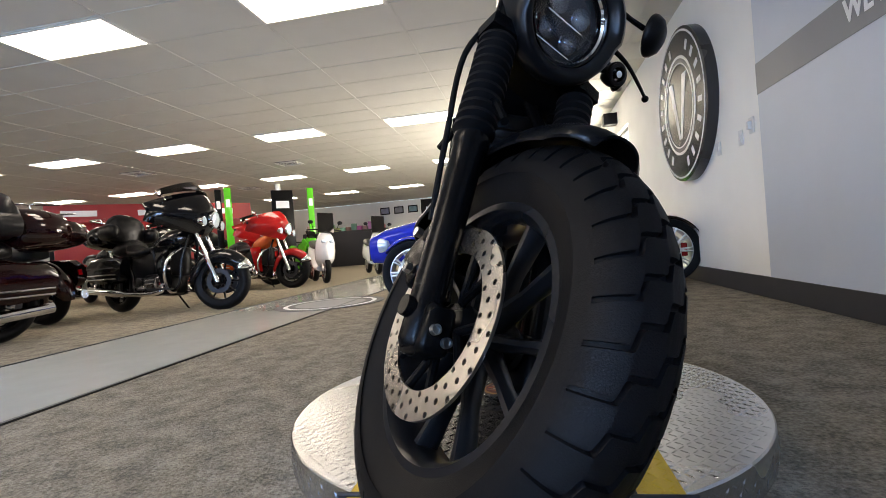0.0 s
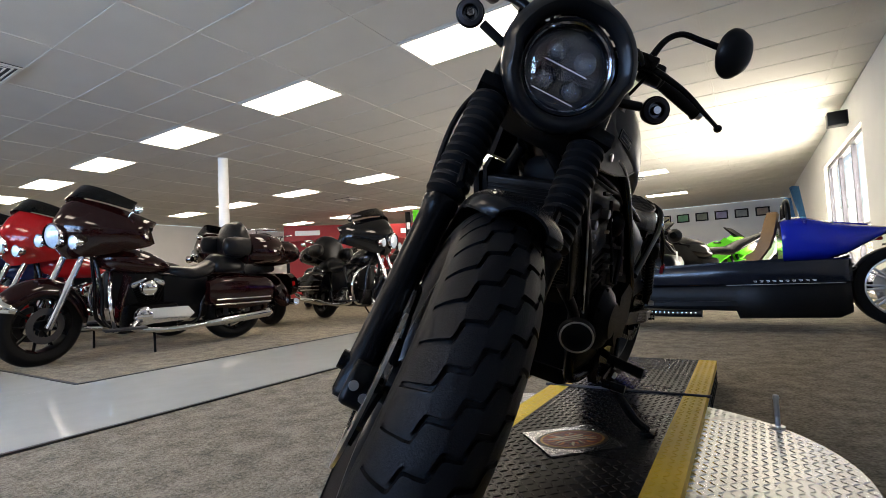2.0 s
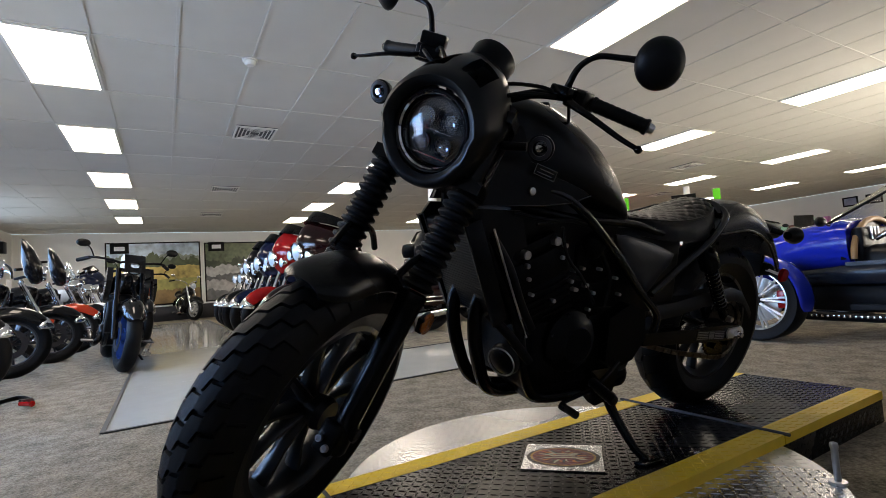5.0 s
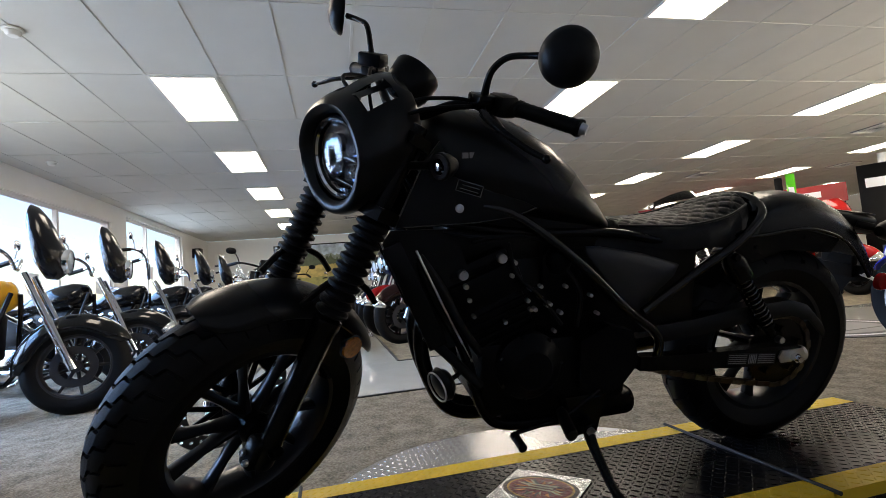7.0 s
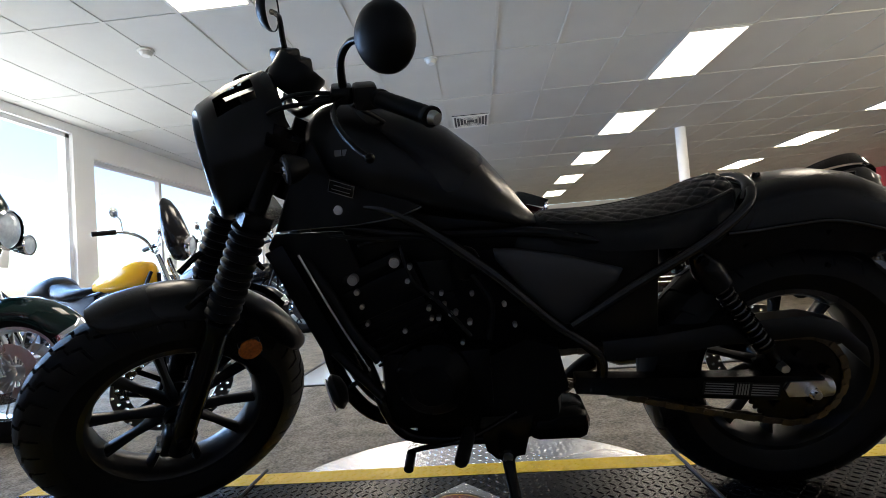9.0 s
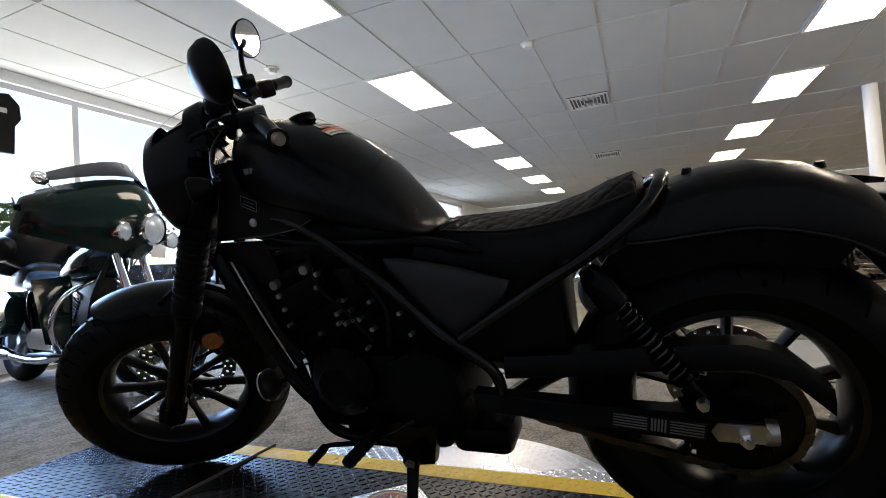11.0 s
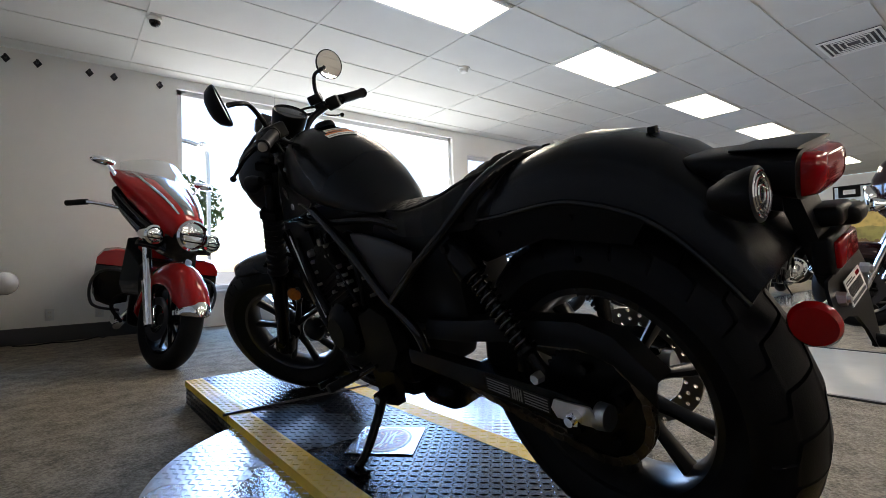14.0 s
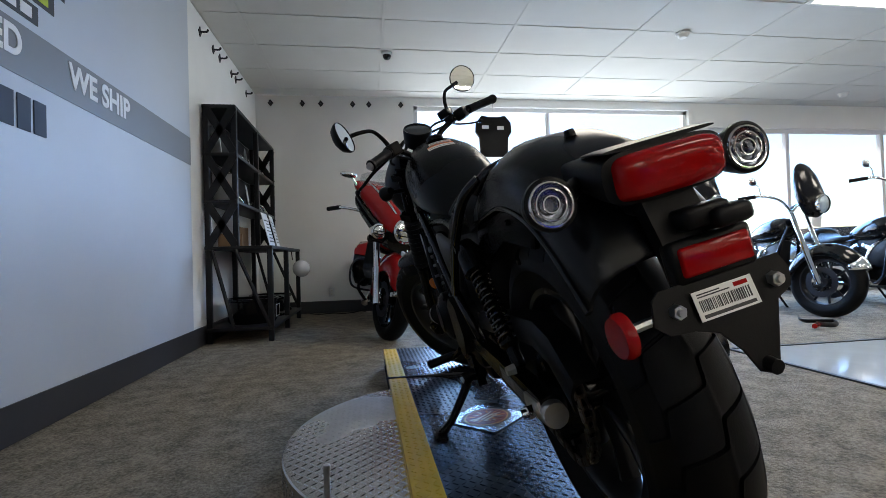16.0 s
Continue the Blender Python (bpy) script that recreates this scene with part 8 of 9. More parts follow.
# round emblem on the white wall
em = thing("round_wall_sign", "large round black sign with a white ring and chevron", "sign", Matrix.Translation((XW, 3.78, 1.80)) @ Matrix.Rotation(radians(-90), 4, "Y") @ Matrix.Scale(0.93, 4))
M_SIGNBK = material("sign_black", (0.02, 0.02, 0.022), 0.25, vary=0.1, scale=8)
M_SIGNGR = material("sign_grey", (0.10, 0.10, 0.11), 0.2, vary=0.1, scale=8)
M_SIGNWH = material("sign_white", (0.72, 0.72, 0.74), 0.25, vary=0.04, scale=8)
g = Geo()
g.lathe([(0, 0.11), (0.79, 0.11), (0.82, 0.10), (0.82, 0.0)], (0, 0, 0), (0, 0, 1), 72)
part("disc", g, M_SIGNBK, em, smooth=30)
for r0, r1 in ((0.77, 0.79), (0.50, 0.53), (0.44, 0.455)):
    g = Geo()
    g.lathe([(r0, 0.1105), (r0, 0.114), (r1, 0.114), (r1, 0.1105)], (0, 0, 0), (0, 0, 1), 72)
    part("white_ring", g, M_SIGNWH, em, smooth=30)
g = Geo()
g.lathe([(0.455, 0.1105), (0.455, 0.112), (0.50, 0.112), (0.50, 0.1105)], (0, 0, 0), (0, 0, 1), 72)
part("grey_ring", g, M_SIGNGR, em, smooth=30)
for k in range(22):
    if k in (0, 11, 10, 21):
        continue
    a = 2 * math.pi * k / 22
    g = Geo()
    g.box(-0.05, -0.028, 0.1105, 0.05, 0.028, 0.1145, Matrix.Rotation(a, 4, "Z") @ Matrix.Translation((0.65, 0, 0)))
    part("mark", g, M_SIGNWH, em, smooth=0)
for s in (1, -1):
    g = Geo()
    g.plate([(0.30, s * 0.30), (0.30, s * 0.17), (-0.36, s * 0.0), (-0.36, s * 0.05)][::s], 0.004, Matrix.Translation((0, 0, 0.1105)))
    part("chevron", g, M_SIGNWH, em, smooth=0)
# switches beside it
for yy, zz, w, hh, lab in ((2.465, 1.29, 0.075, 0.12, "white wall thermostat box"), (2.66, 1.235, 0.075, 0.12, "cream light switch plate"), (3.10, 1.23, 0.075, 0.12, "cream blank wall plate")):
    t = thing("wall_switch", lab, "switch", Matrix.Translation((XW, yy, zz)))
    g = Geo()
    g.box(-0.012, -w / 2, -hh / 2, 0, w / 2, hh / 2, None, 0.004)
    part("plate", g, M_FRAME, t)
    g = Geo()
    g.box(-0.02 if "thermo" not in lab else -0.04, -0.015, -0.03, -0.012, 0.015, 0.03, None, 0.002)
    part("toggle", g, M_FRAME, t)

# coat hooks of diamond shape along the white walls
def hook(m):
    t = thing("wall_hook", "small black diamond-shaped wall hook", "hook", m, "wall hooks")
    g = Geo()
    g.plate([(0, -0.045), (0.036, 0), (0, 0.045), (-0.036, 0)], 0.008)
    part("plate", g, M_DARKMETAL, t, smooth=0)
    g = Geo()
    g.tube([(0, 0, 0.008), (0, 0, 0.06), (0, 0.02, 0.07)], 0.009, 8, smooth=3)
    part("peg", g, M_DARKMETAL, t)
    return t


_south = Matrix(((-1, 0, 0, 0), (0, 0, 1, 0), (0, 1, 0, 0), (0, 0, 0, 1)))
_east = Matrix(((0, 0, -1, 0), (-1, 0, 0, 0), (0, 1, 0, 0), (0, 0, 0, 1)))
h0 = hook(Matrix.Translation((1.585, YS, 2.75)) @ _south)
for _x in (1.185, 0.95, 0.537, 0.325, -0.10):
    copy_thing(h0, Matrix.Translation((_x, YS, 2.75)) @ _south)
for _y in (-2.80, -3.16, -3.36, -3.765, -3.93, -4.385):
    copy_thing(h0, Matrix.Translation((XW, _y, 2.705)) @ _east)

# ---- steel rack ----
M_RACK = material("black_rack_steel", (0.012, 0.012, 0.014), 0.5, 0.2, spec=0.3, vary=0.2, scale=14)
rack = thing("steel_rack", "black steel display rack with truss sides, half full", "rack")
RX0, RX1, RXU, RYA, RYB = 1.20, 1.755, 1.50, -4.42, -2.74


def post(x, y, z0, z1, w=0.045):
    g = Geo()
    g.box(x - w / 2, y - w / 2, z0, x + w / 2, y + w / 2, z1, None, 0.004)
    part("post", g, M_RACK, rack)


for yy in (RYA + 0.03, (RYA + RYB) / 2, RYB - 0.03):
    post(RX0 + 0.025, yy, 0.0, 0.82)
    post(RX1 - 0.025, yy, 0.0, 2.05)
    post(RXU, yy, 0.82, 2.05)
for zz, x0 in ((0.10, RX0), (0.80, RX0), (1.20, RXU - 0.02), (1.61, RXU - 0.02), (2.025, RXU - 0.02)):
    g = Geo()
    g.box(x0, RYA, zz, RX1, RYB, zz + 0.03, None, 0.004)
    part("shelf", g, M_RACK, rack)
for yy in (RYB - 0.005, RYA + 0.005):
    for z0, z1 in ((0.83, 1.20), (1.23, 1.61), (1.64, 2.025)):
        for a, b in (((RXU, z0), (RX1 - 0.03, z1)), ((RXU, z1), (RX1 - 0.03, z0))):
            d = Vector((b[1] - a[1], 0, a[0] - b[0])).normalized() * 0.032
            g = Geo()
            g.side([(a[0] - d.x, a[1] - d.z), (a[0] + d.x, a[1] + d.z), (b[0] + d.x, b[1] + d.z), (b[0] - d.x, b[1] - d.z)], yy - 0.004, yy + 0.004)
            part("brace", g, M_RACK, rack)
    for a, b in (((RX0 + 0.03, 0.13), (RX1 - 0.25, 0.8)), ((RX0 + 0.33, 0.13), (RX1 - 0.06, 0.8))):
        g = Geo()
        g.tube([(a[0], yy, a[1]), (b[0], yy, b[1])], 0.018, 6, smooth=0)
        part("brace", g, M_RACK, rack)


def boxed(name, label, cat, x, y, z, sx, sy, sz, mat, rot=0.0, tilt=0.0, bev=0.006):
    t = thing(name, label, cat, Matrix.Translation((x, y, z)) @ Matrix.Rotation(radians(rot), 4, "Z") @ Matrix.Rotation(radians(tilt), 4, "Y"))
    g = Geo()
    g.box(-sx / 2, -sy / 2, 0, sx / 2, sy / 2, sz, None, bev)
    part("body", g, mat, t)
    return t


M_CARD = material("brown_cardboard", (0.30, 0.18, 0.09), 0.8, vary=0.1, scale=12)
M_PAPER = material("white_card", (0.68, 0.69, 0.70), 0.6, vary=0.04, scale=12)
boxed("cardboard_box", "small brown cardboard box on the rack", "box", 1.62, -3.05, 0.83, 0.2, 0.22, 0.12, M_CARD, 12)
boxed("cardboard_box", "brown carton on the rack", "box", 1.66, -3.35, 0.83, 0.18, 0.2, 0.2, M_CARD, -8)
for yy, rot in ((-3.30, 0), (-3.62, 4)):
    t = boxed("price_card", "white printed price card leaning on the rack", "sign", 1.30, yy, 0.832, 0.006, 0.26, 0.34, M_PAPER, rot, 14, 0.001)
    g = Geo()
    for k in range(7):
        g.box(-0.0045, -0.10, 0.05 + k * 0.035, -0.003, 0.08 - 0.03 * (k % 3), 0.062 + k * 0.035)
    part("print_line", g, M_INK, t, smooth=0)
for zz, yy, n in ((1.64, -3.25, 4), (1.23, -3.1, 3), (1.64, -3.9, 3), (1.23, -3.9, 4)):
    for k in range(n):
        t = thing("exhaust_part", "bent chrome accessory tube on the rack shelf", "accessory", Matrix.Translation((1.60, yy - k * 0.11, zz)) @ Matrix.Rotation(radians(25 * k), 4, "Z"))
        g = Geo()
        g.tube([(-0.06, 0, 0.012), (0.0, 0.02, 0.09), (0.06, 0, 0.10), (0.08, 0, 0.02)], 0.012, 10)
        part("tube", g, M_CHROME if k % 2 else M_DARKMETAL, t)
# dark backs between the uprights, loose boards and goods on the shelves
for y0, y1 in ((RYA + 0.06, -3.67), (-3.61, RYB - 0.06)):
    for z0, z1 in ((1.24, 1.60), (1.65, 2.01)):
        g = Geo()
        g.box(RX1 - 0.012, y0, z0, RX1 - 0.006, y1, z1)
        part("back_panel", g, M_RACK, rack, smooth=0)
for x_, yy, zz, w_, h_, rot in ((1.70, -2.90, 1.642, 0.16, 0.26, 62), (1.62, -2.93, 1.232, 0.14, 0.25, 80), (1.72, -2.98, 1.232, 0.12, 0.28, 55), (1.66, -3.0, 0.832, 0.2, 0.30, 75), (1.62, -3.75, 1.642, 0.18, 0.24, 15), (1.62, -4.15, 1.642, 0.18, 0.2, 15), (1.62, -3.80, 1.232, 0.2, 0.27, 10), (1.62, -4.2, 1.232, 0.18, 0.26, 12)):
    boxed("display_board", "pale display board leaning on the rack shelf", "board", x_, yy, zz, 0.008, w_, h_, M_PAPER, rot, 8, 0.001)
bin_ = thing("parts_bin", "black oval parts bin with a thin pale label", "bin", Matrix.Translation((1.46, -3.12, 0.13)))
g = Geo()
g.lathe([(0, 0), (0.20, 0), (0.215, 0.02), (0.22, 0.20), (0.232, 0.205), (0.232, 0.225), (0.21, 0.225), (0.205, 0.03), (0, 0.03)], (0, 0, 0), (0, 0, 1), 36)
part("tub", g, M_GLOSSBK, bin_, smooth=40)
g = Geo()
for z0, z1, y0, y1 in ((0.05, 0.055, -0.09, 0.09), (0.155, 0.16, -0.09, 0.09), (0.05, 0.16, -0.09, -0.085), (0.05, 0.16, 0.085, 0.09)):
    g.box(-0.2285, y0, z0, -0.2255, y1, z1)
part("label_frame", g, M_WHITEVINYL, bin_, smooth=0)
for k, (yy, R) in enumerate(((-3.66, 0.25), (-4.14, 0.23))):
    t = thing("alloy_wheel", "black alloy wheel lying on the lower rack shelf", "wheel", Matrix.Translation((1.50, yy, 0.13)))
    g = Geo()
    g.lathe([(R - 0.03, 0.0), (R, 0.0), (R, 0.02), (R - 0.02, 0.04), (R - 0.02, 0.15), (R, 0.17), (R, 0.19), (R - 0.03, 0.19), (R - 0.035, 0.0)], (0, 0, 0), (0, 0, 1), 40)
    part("rim", g, M_GLOSSBK, t, smooth=35)
    for q in range(6):
        a = math.pi * q / 3
        g = Geo()
        g.tube([(0.03 * math.cos(a), 0.03 * math.sin(a), 0.15), ((R - 0.03) * math.cos(a), (R - 0.03) * math.sin(a), 0.16)], 0.018, 8, smooth=0)
        part("spoke", g, M_GLOSSBK, t)
t = thing("helmet", "white helmet hanging at the end of the rack", "helmet", Matrix.Translation((1.16, -4.22, 0.50)))
g = Geo()
g.ball((0, 0, 0.10), (0.10, 0.13, 0.10), 20, 12)
part("shell", g, P_WHITE, t, smooth=70)
g = Geo()
g.tube([(0.10, 0, 0.2), (0.11, 0, 0.30)], 0.006, 6, smooth=0)
part("strap", g, M_BLACK, t)

# vest hung in the window
vest = thing("hanging_vest", "black sleeveless vest with white patches, hung in the window", "vest", Matrix.Translation((-1.34, -4.72, 2.02)))
g = Geo()
g.side([(-0.19, 0), (0.19, 0), (0.20, 0.26), (0.25, 0.34), (0.24, 0.47), (0.16, 0.56), (0.06, 0.54), (-0.06, 0.54), (-0.16, 0.56), (-0.24, 0.47), (-0.25, 0.34), (-0.20, 0.26)], -0.02, 0.02)
part("cloth", g, M_BLACK, vest)
for x, z in ((-0.14, 0.37), (0.07, 0.38)):
    g = Geo()
    g.box(x, 0.021, z, x + 0.09, 0.025, z + 0.045)
    part("patch", g, M_PAPER, vest)
g = Geo()
g.tube([(0, 0, 0.54), (0, 0, 0.70), (0, 0, H - 2.02)], 0.003, 6, smooth=0)
part("hanger", g, M_STEEL, vest)

# ---- ceiling fittings ----
def ceiling_vent(x, y, sx=0.56, sy=0.52):
    t = thing("ceiling_vent", "square white louvred ceiling air vent", "vent", Matrix.Translation((x, y, H)), "ceiling vents")
    # dark sheet stands in for the shade between the slats
    g = Geo()
    g.box(-sx / 2, -sy / 2, -0.004, sx / 2, sy / 2, 0.004)
    part("louvre_shade", g, M_INK, t, smooth=0)
    for k, f in enumerate((1.0, 0.80, 0.62, 0.44, 0.26)):
        g = Geo()
        a, b, w = sx / 2 * f, sy / 2 * f, 0.026 if k == 0 else 0.013
        for p in ((-a, -b, a, -b + w), (-a, b - w, a, b), (-a, -b + w, -a + w, b - w), (a - w, -b + w, a, b - w)):
            g.box(p[0], p[1], -0.016 + 0.002 * k, p[2], p[3], -0.006)
        part("slat", g, M_TBAR, t, smooth=0)
    return t


v0 = ceiling_vent(-5.775, 0.08)
for _x, _y in ((-9.65, 0.08), (-13.1, 0.08), (-9.0, 8.6), (-5.5, 9.4), (-8.5, 12.5), (-2.0, 12.0)):
    copy_thing(v0, Matrix.Translation((_x, _y, H)))


def smoke_detector(x, y, lab="small white ceiling smoke detector"):
    t = thing("smoke_detector", lab, "detector", Matrix.Translation((x, y, H)), "ceiling detectors")
    g = Geo()
    g.lathe([(0.0, -0.05), (0.035, -0.05), (0.05, -0.035), (0.055, -0.015), (0.07, -0.01), (0.07, 0)], (0, 0, 0), (0, 0, 1), 24)
    part("housing", g, M_TBAR, t, smooth=40)
    return t


s0 = smoke_detector(-3.59, -0.285)
for _x, _y in ((-2.80, -2.757), (-6.40, -4.30)):
    copy_thing(s0, Matrix.Translation((_x, _y, H)))
cd = thing("dome_camera", "small black dome security camera on the ceiling", "camera dome", Matrix.Translation((0.13, -3.455, H)))
g = Geo()
g.lathe([(0.055, 0), (0.055, -0.02), (0.045, -0.03)], (0, 0, 0), (0, 0, 1), 24)
part("base", g, M_TBAR, cd, smooth=40)
g = Geo()
g.lathe([(0.045, -0.028), (0.042, -0.05), (0.028, -0.07), (0, -0.078)], (0, 0, 0), (0, 0, 1), 24)
part("dome", g, M_GLOSSBK, cd, smooth=60)


def column(x, y):
    t = thing("column", "round white painted steel column", "column", Matrix.Translation((x, y, 0)), kind="structure")
    g = Geo()
    g.cyl((0, 0, 0.02), (0, 0, H), 0.085, None, 28)
    part("shaft", g, M_WALL, t, smooth=40)
    g = Geo()
    g.box(-0.16, -0.16, 0, 0.16, 0.16, 0.02)
    part("base_plate", g, M_WALL, t)


column(-7.32, 3.67)
column(-7.38, 12.19)

# ---- far displays ----
def poster(name, x, y0, y1, z0, z1, cols, label):
    t = thing(name, label, "poster", Matrix.Translation((x, 0, 0)))
    g = Geo()
    g.box(0, y0, z0, 0.03, y1, z1)
    part("frame", g, M_BLACK, t, smooth=0)
    rp = random.Random(int(abs(y0) * 100))
    H_ = z1 - z0 - 0.08
    for k, (f, col, rough_edge) in enumerate(cols):
        n = 60
        top = []
        h = 0.0
        for q in range(n + 1):
            h = 0.7 * h + rp.uniform(-1, 1) * rough_edge
            top.append((y0 + 0.04 + (y1 - y0 - 0.08) * q / n, min(z1 - 0.04, z0 + 0.04 + H_ * f + h)))
        low = [(y, z0 + 0.04) for y, _ in reversed(top)]
        d = 0.0305 + 0.0012 * k
        g = Geo()
        g.loft([[(d, y, z) for y, z in top + low], [(d + 0.001, y, z) for y, z in top + low]])
        part("picture_area", g, material("poster_print", col, 0.35, vary=0.75, scale=rp.uniform(5, 9), stain=0.35), t, smooth=0)
    return t


poster("landscape_poster", XF, -2.65, 0.0, 0.5, 2.55, ((1.0, (0.40, 0.48, 0.55), 0.0), (0.80, (0.16, 0.18, 0.15), 0.05), (0.74, (0.05, 0.065, 0.03), 0.12), (0.62, (0.36, 0.27, 0.08), 0.02), (0.40, (0.22, 0.20, 0.06), 0.02), (0.22, (0.16, 0.10, 0.04), 0.05)), "large framed picture of grassland and trees")
poster("landscape_poster", XF, 0.12, 2.9, 0.5, 2.5, ((1.0, (0.09, 0.11, 0.06), 0.0), (0.72, (0.04, 0.05, 0.03), 0.10), (0.58, (0.30, 0.30, 0.29), 0.06), (0.44, (0.08, 0.08, 0.08), 0.06), (0.34, (0.26, 0.25, 0.24), 0.05), (0.16, (0.10, 0.10, 0.10), 0.05)), "large framed picture of rocks and woodland")
for yy in (-2.62, 0.15):
    t = boxed("logo_tile", "small black sign tile with a white mark", "sign", XF + 0.05, yy + 0.35, 2.2, 0.02, 0.5, 0.32, M_BLACK, 0, 0, 0.002)
    g = Geo()
    g.box(0.011, -0.14, 0.09, 0.014, 0.14, 0.22)
    part("mark", g, M_WHITEVINYL, t, smooth=0)
boxed("wall_bench", "long low black display bench at the far wall", "bench", XF + 0.5, -0.2, 0.0, 0.6, 6.0, 0.45, M_DARKMETAL, 0, 0, 0.01)
boxed("loudspeaker", "small black loudspeaker box on the wall", "loudspeaker", -15.3, YS + 0.125, 2.15, 0.3, 0.25, 0.3, M_BLACK)
# red canopy booth
booth = thing("display_booth", "red display booth with white marks on its fascia", "booth", Matrix.Translation((-10.6, 11.0, 0)) @ Matrix.Rotation(radians(45), 4, "Z"))
M_BOOTH = material("red_booth_panel", (0.30, 0.012, 0.014), 0.4, vary=0.06, scale=3)
g = Geo()
g.box(-2.6, -0.1, 1.95, 2.6, 0.0, 2.45)
part("fascia", g, M_BOOTH, booth, smooth=0)
for k in range(3):
    g = Geo()
    x = -1.75 + k * 1.75
    g.box(x - 0.5, -0.11, 2.12, x + 0.3, -0.10, 2.28)
    part("mark", g, M_WHITEVINYL, booth, smooth=0)
for x in (-2.5, 0, 2.5):
    g = Geo()
    g.box(x - 0.05, -0.05, 0, x + 0.05, 0.05, 1.95)
    part("post", g, M_BLACK, booth, smooth=0)
g = Geo()
g.box(-2.6, 1.0, 0, 2.6, 1.05, 2.4)
part("back_panel", g, M_BOOTH, booth, smooth=0)


def banner(x, y, rot, w, h, col, z0=0.0, lab="tall green and black upright banner stand"):
    t = thing("banner_stand", lab, "banner", Matrix.Translation((x, y, z0)) @ Matrix.Rotation(radians(rot), 4, "Z"))
    g = Geo()
    g.box(-w / 2, -0.015, 0.05, w / 2, 0.015, h, None, 0.004)
    part("panel", g, col, t)
    g = Geo()
    g.box(-w / 2 - 0.05, -0.15, 0, w / 2 + 0.05, 0.15, 0.05)
    part("foot", g, M_BLACK, t)
    g = Geo()
    g.box(-w * 0.3, -0.022, h * 0.80, w * 0.3, -0.0155, h * 0.88)
    part("mark", g, M_WHITEVINYL, t, smooth=0)


banner(-6.9, 8.9, 40, 0.16, 2.35, P_GREEN)
banner(-7.05, 8.75, 40, 0.14, 2.3, M_BLACK)
banner(-6.2, 10.2, 40, 0.55, 2.35, M_BLACK, lab="black banner stand with a white square mark")
banner(-5.6, 10.6, 40, 0.16, 2.4, P_GREEN)
banner(-3.2, 15.5, 10, 0.9, 2.3, M_BLACK, lab="black poster stand near the hall wall")
# pictures and parts on the far hall wall
rk = random.Random(11)
for k in range(12):
    x = -6.5 + k * 0.68
    t = boxed("framed_picture", "small black framed picture high on the far wall", "picture", x, YN - 0.03, 2.25, 0.46, 0.03, 0.34, M_BLACK, 0, 0, 0.003)
    g = Geo()
    g.box(-0.18, -0.018, 0.05, 0.18, -0.0155, 0.29)
    part("print", g, material("picture_print", (rk.uniform(0.1, 0.5), rk.uniform(0.1, 0.45), rk.uniform(0.1, 0.45)), 0.4, vary=0.4, scale=6), t, smooth=0)
boxed("sales_counter", "pale wooden sales counter at the end of the hall", "counter", -2.0, 18.6, 0.0, 5.0, 0.7, 1.05, material("pale_wood", (0.35, 0.24, 0.13), 0.5, vary=0.2, scale=6))
boxed("display_shelf", "black display shelf with goods at the end of the hall", "shelf", -8.2, 19.6, 0.0, 4.0, 0.5, 1.6, M_DARKMETAL)
for k in range(14):
    boxed("packed_box", "coloured product box on the end shelf", "box", -9.9 + k * 0.27, 19.55, 1.60, 0.2, 0.25, rk.uniform(0.15, 0.35), material("box_print", (rk.uniform(0.05, 0.6), rk.uniform(0.05, 0.5), rk.uniform(0.05, 0.5)), 0.5, vary=0.2, scale=10))
boxed("wall_speaker", "small dark loudspeaker on the hall wall", "loudspeaker", XW - 0.115, 7.6, 2.5, 0.24, 0.2, 0.2, M_BLACK)

# round mat on the aisle
mat_ = thing("round_mat", "round floor mat with a dark ring and pale centre", "mat", Matrix.Translation((-2.25, 3.75, 0.0)))
for r0, r1, mt, z in ((0.0, 0.62, M_INK, 0.004), (0.48, 0.53, M_WHITEVINYL, 0.005), (0.0, 0.40, material("mat_grey", (0.25, 0.25, 0.25), 0.6, vary=0.1, scale=12), 0.005)):
    g = Geo()
    g.lathe([(r0, z), (r1, z), (r1, 0.0)], (0, 0, 0), (0, 0, 1), 48)
    part("ring" if r0 else "disc", g, mt, mat_, smooth=0)

# strap and glove on the carpet
t = thing("tie_down_strap", "black tie-down strap with a red end lying on the carpet", "strap", Matrix.Translation((-3.55, -2.05, 0.0)))
g = Geo()
g.tube([(0, -0.25, 0.02), (0.1, -0.1, 0.02), (-0.03, 0.05, 0.03), (0.1, 0.16, 0.02), (0.22, 0.12, 0.03)], 0.022, 8, flat=0.5)
part("webbing", g, M_BLACK, t)
g = Geo()
g.tube([(0.2, 0.12, 0.02), (0.32, 0.2, 0.025)], 0.02, 8, smooth=0)
part("end", g, P_RED, t)

# ---- outside ----
M_BARK = material("bark", (0.10, 0.07, 0.05), 0.9, vary=0.3, scale=10)
M_LEAF = material("leaves", (0.07, 0.12, 0.03), 0.6, vary=0.4, scale=3)


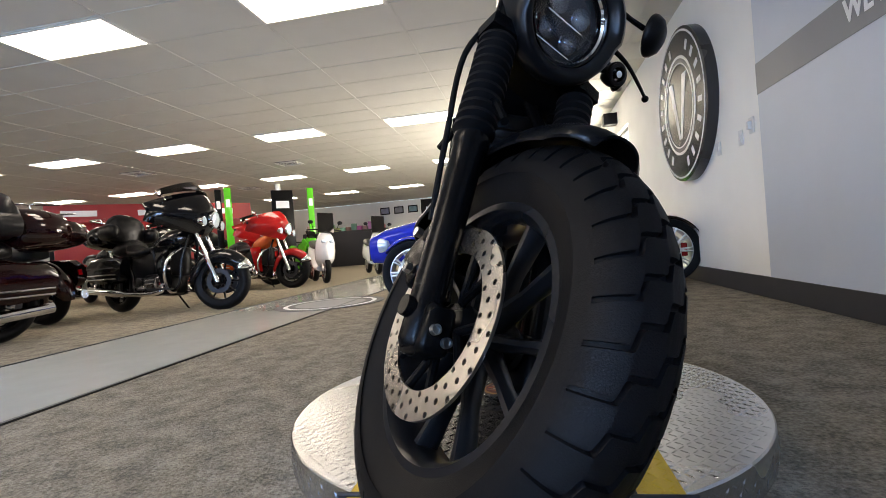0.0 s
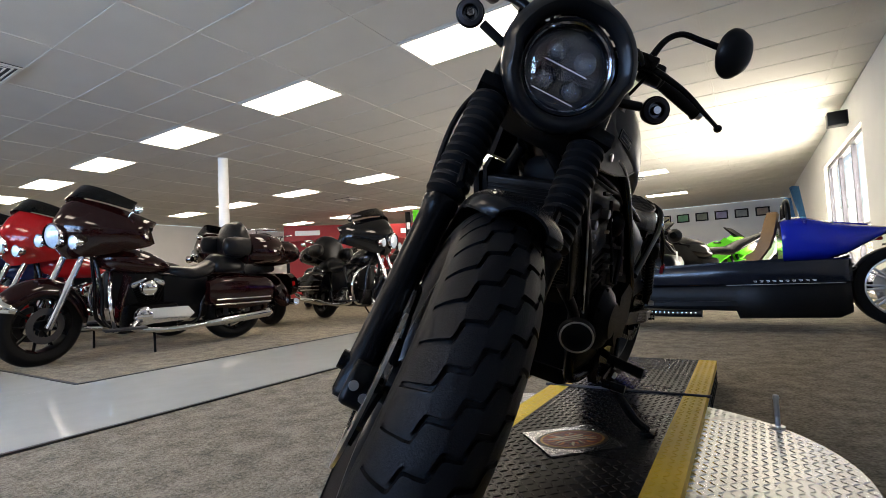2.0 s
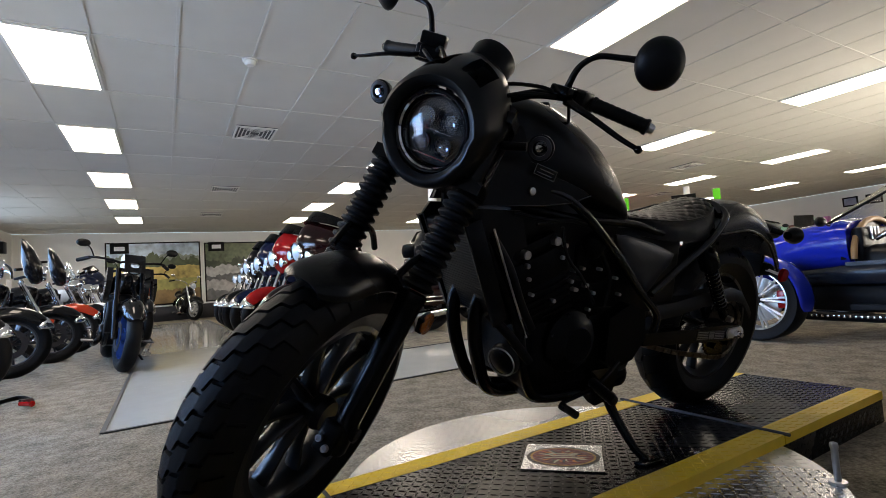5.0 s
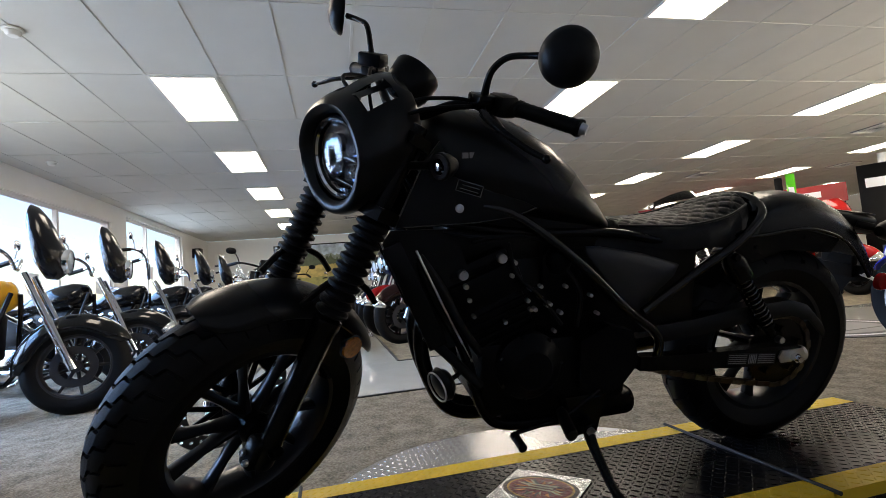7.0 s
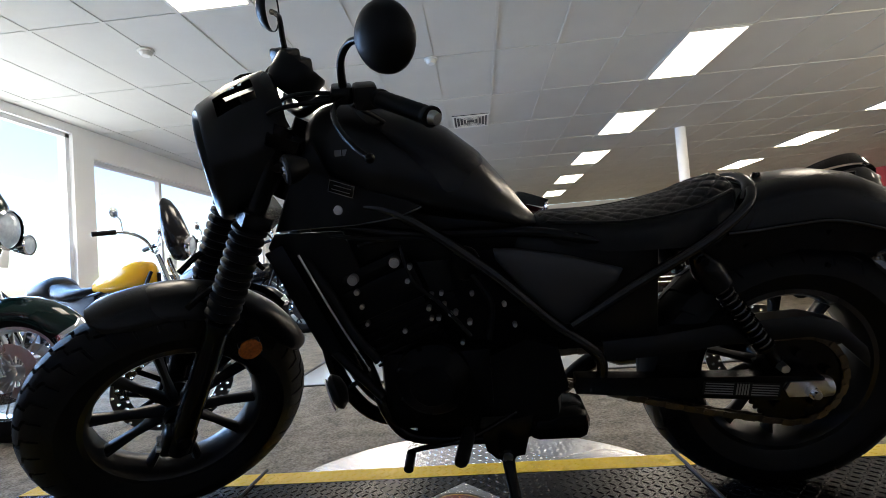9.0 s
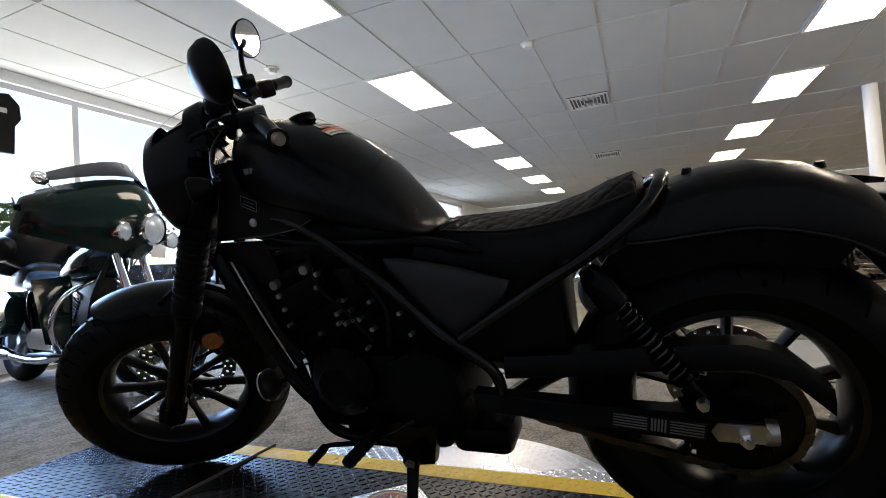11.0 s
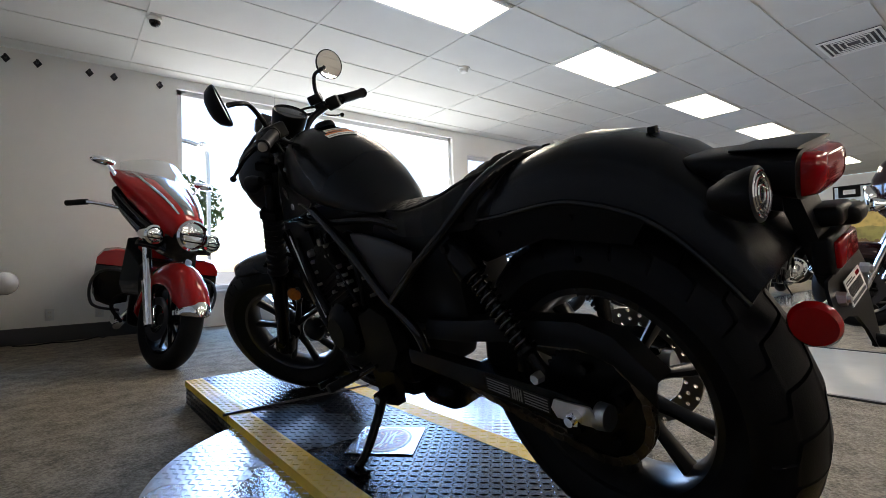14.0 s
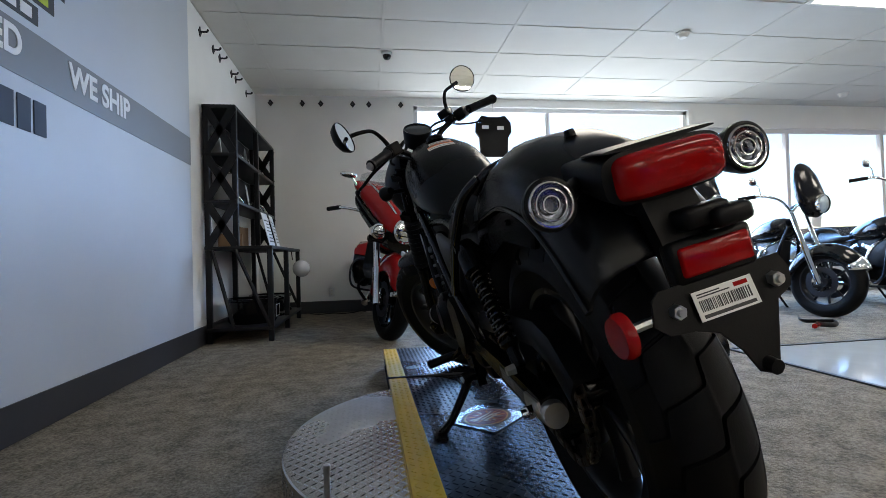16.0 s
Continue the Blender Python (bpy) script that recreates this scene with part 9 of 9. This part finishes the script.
def tree(x, y, h, seed):
    rt = random.Random(seed)
    t = thing("tree", "leafy green street tree across the road", "tree", Matrix.Translation((x, y, -0.31)))
    g = Geo()
    g.tube([(0, 0, 0), (0.1, 0, h * 0.3), (0, 0.1, h * 0.6)], [0.16, 0.11, 0.05], 8, smooth=3)
    for k in range(6):
        a = rt.uniform(0, 6.28)
        g.tube([(0, 0.05, h * (0.35 + 0.05 * k)), (math.cos(a) * h * 0.2, math.sin(a) * h * 0.2, h * (0.5 + 0.06 * k))], [0.05, 0.02], 6, smooth=0)
    part("trunk", g, M_BARK, t)
    g = Geo()
    for k in range(1100):
        a, b, r = rt.uniform(0, 6.28), rt.uniform(-1, 1), rt.uniform(0.45, 1) * h * 0.33
        q = math.sqrt(1 - b * b)
        c = Vector((r * q * math.cos(a), r * q * math.sin(a), h * 0.66 + r * b * 0.8))
        u = Vector((rt.uniform(-1, 1), rt.uniform(-1, 1), rt.uniform(-1, 1))).normalized() * 0.16
        w = u.orthogonal().normalized() * 0.09
        g.add([c - u, c + w, c + u, c - w], [(0, 1, 2, 3)])
    part("crown", g, M_LEAF, t, smooth=0, fix=False)


tree(-3.2, -22, 5.5, 1)
tree(-9.5, -20, 5.0, 2)
tree(-16, -24, 6.0, 3)
lp = thing("street_lamp", "tall grey street lamp across the road", "street lamp", Matrix.Translation((-2.6, -14, -0.31)))
g = Geo()
g.tube([(0, 0, 0), (0, 0, 4.2), (0.3, 0, 4.6), (0.9, 0, 4.7)], 0.06, 10)
part("pole", g, M_STEEL, lp)
g = Geo()
g.box(0.7, -0.12, 4.62, 1.25, 0.12, 4.76, None, 0.03)
part("lamp_head", g, M_STEEL, lp)
road = Geo()
road.box(-120, -19, -0.309, 120, -11, -0.300)
structure("road", road, material("asphalt", (0.06, 0.06, 0.062), 0.9, vary=0.2, scale=3, bump=0.2, bump_scale=60), "grey asphalt street outside")


def parked_car(x, y, col, lab):
    t = thing("parked_car", lab, "car", Matrix.Translation((x, y, -0.31)))
    g = Geo()
    g.loft([[(xx, -w, z0), (xx, w, z0), (xx, w, z1 - 0.06), (xx, w - 0.08, z1), (xx, -w + 0.08, z1), (xx, -w, z1 - 0.06)] for xx, w, z0, z1 in ((-2.2, 0.75, 0.4, 0.75), (-2.0, 0.85, 0.25, 0.95), (2.0, 0.85, 0.25, 0.85), (2.25, 0.72, 0.35, 0.7))])
    part("body", g, col, t)
    g = Geo()
    g.loft([[(xx, -w, 0.9), (xx, w, 0.9), (xx * 0.72, w - 0.14, 1.45), (xx * 0.72, -w + 0.14, 1.45)] for xx, w in ((-1.8, 0.8), (-1.0, 0.82), (0.4, 0.82), (1.2, 0.8))])
    part("cabin", g, M_GLOSSBK, t)
    for xx in (-1.35, 1.4):
        for yy in (-0.78, 0.78):
            g = Geo()
            g.cyl((xx, yy - 0.1, 0.32), (xx, yy + 0.1, 0.32), 0.32, None, 20)
            part("wheel", g, M_RUBBER, t)


parked_car(-5.5, -9.4, paint("turquoise_car_paint", (0.05, 0.30, 0.34)), "turquoise car parked outside the windows")
parked_car(-11.5, -9.2, P_WHITE, "white car parked outside the windows")

# sockets low on the window wall and a cable along its foot
for _x in (0.87, 0.47):
    t = thing("wall_socket", "small white double wall socket near the floor", "socket", Matrix.Translation((_x, YS + 0.004, 0.21)), "wall sockets")
    g = Geo()
    g.box(-0.036, 0.0, 0.0, 0.036, 0.006, 0.115, None, 0.002)
    part("cover_plate", g, M_FRAME, t)
    for dz in (0.022, 0.066):
        g = Geo()
        g.box(-0.016, 0.006, dz, 0.016, 0.0075, dz + 0.028, None, 0.0006)
        part("outlet", g, M_TBAR, t)
        g = Geo()
        for dx in (-0.007, 0.005):
            g.box(dx, 0.0075, dz + 0.010, dx + 0.002, 0.0079, dz + 0.020)
        part("slot", g, M_INK, t, smooth=0)
t = thing("floor_cable", "loose black cable lying along the foot of the wall", "cable", Matrix.Translation((0.8, -4.7, 0.006)))
g = Geo()
g.tube([(0.34, -0.06, 0.0), (0.20, 0.04, 0.0), (0.06, -0.03, 0.0), (-0.10, 0.05, 0.0), (-0.22, -0.02, 0.0), (-0.30, 0.03, 0.02), (-0.36, -0.04, 0.0)], 0.006, 8)
part("lead", g, M_BLACK, t, smooth=80)
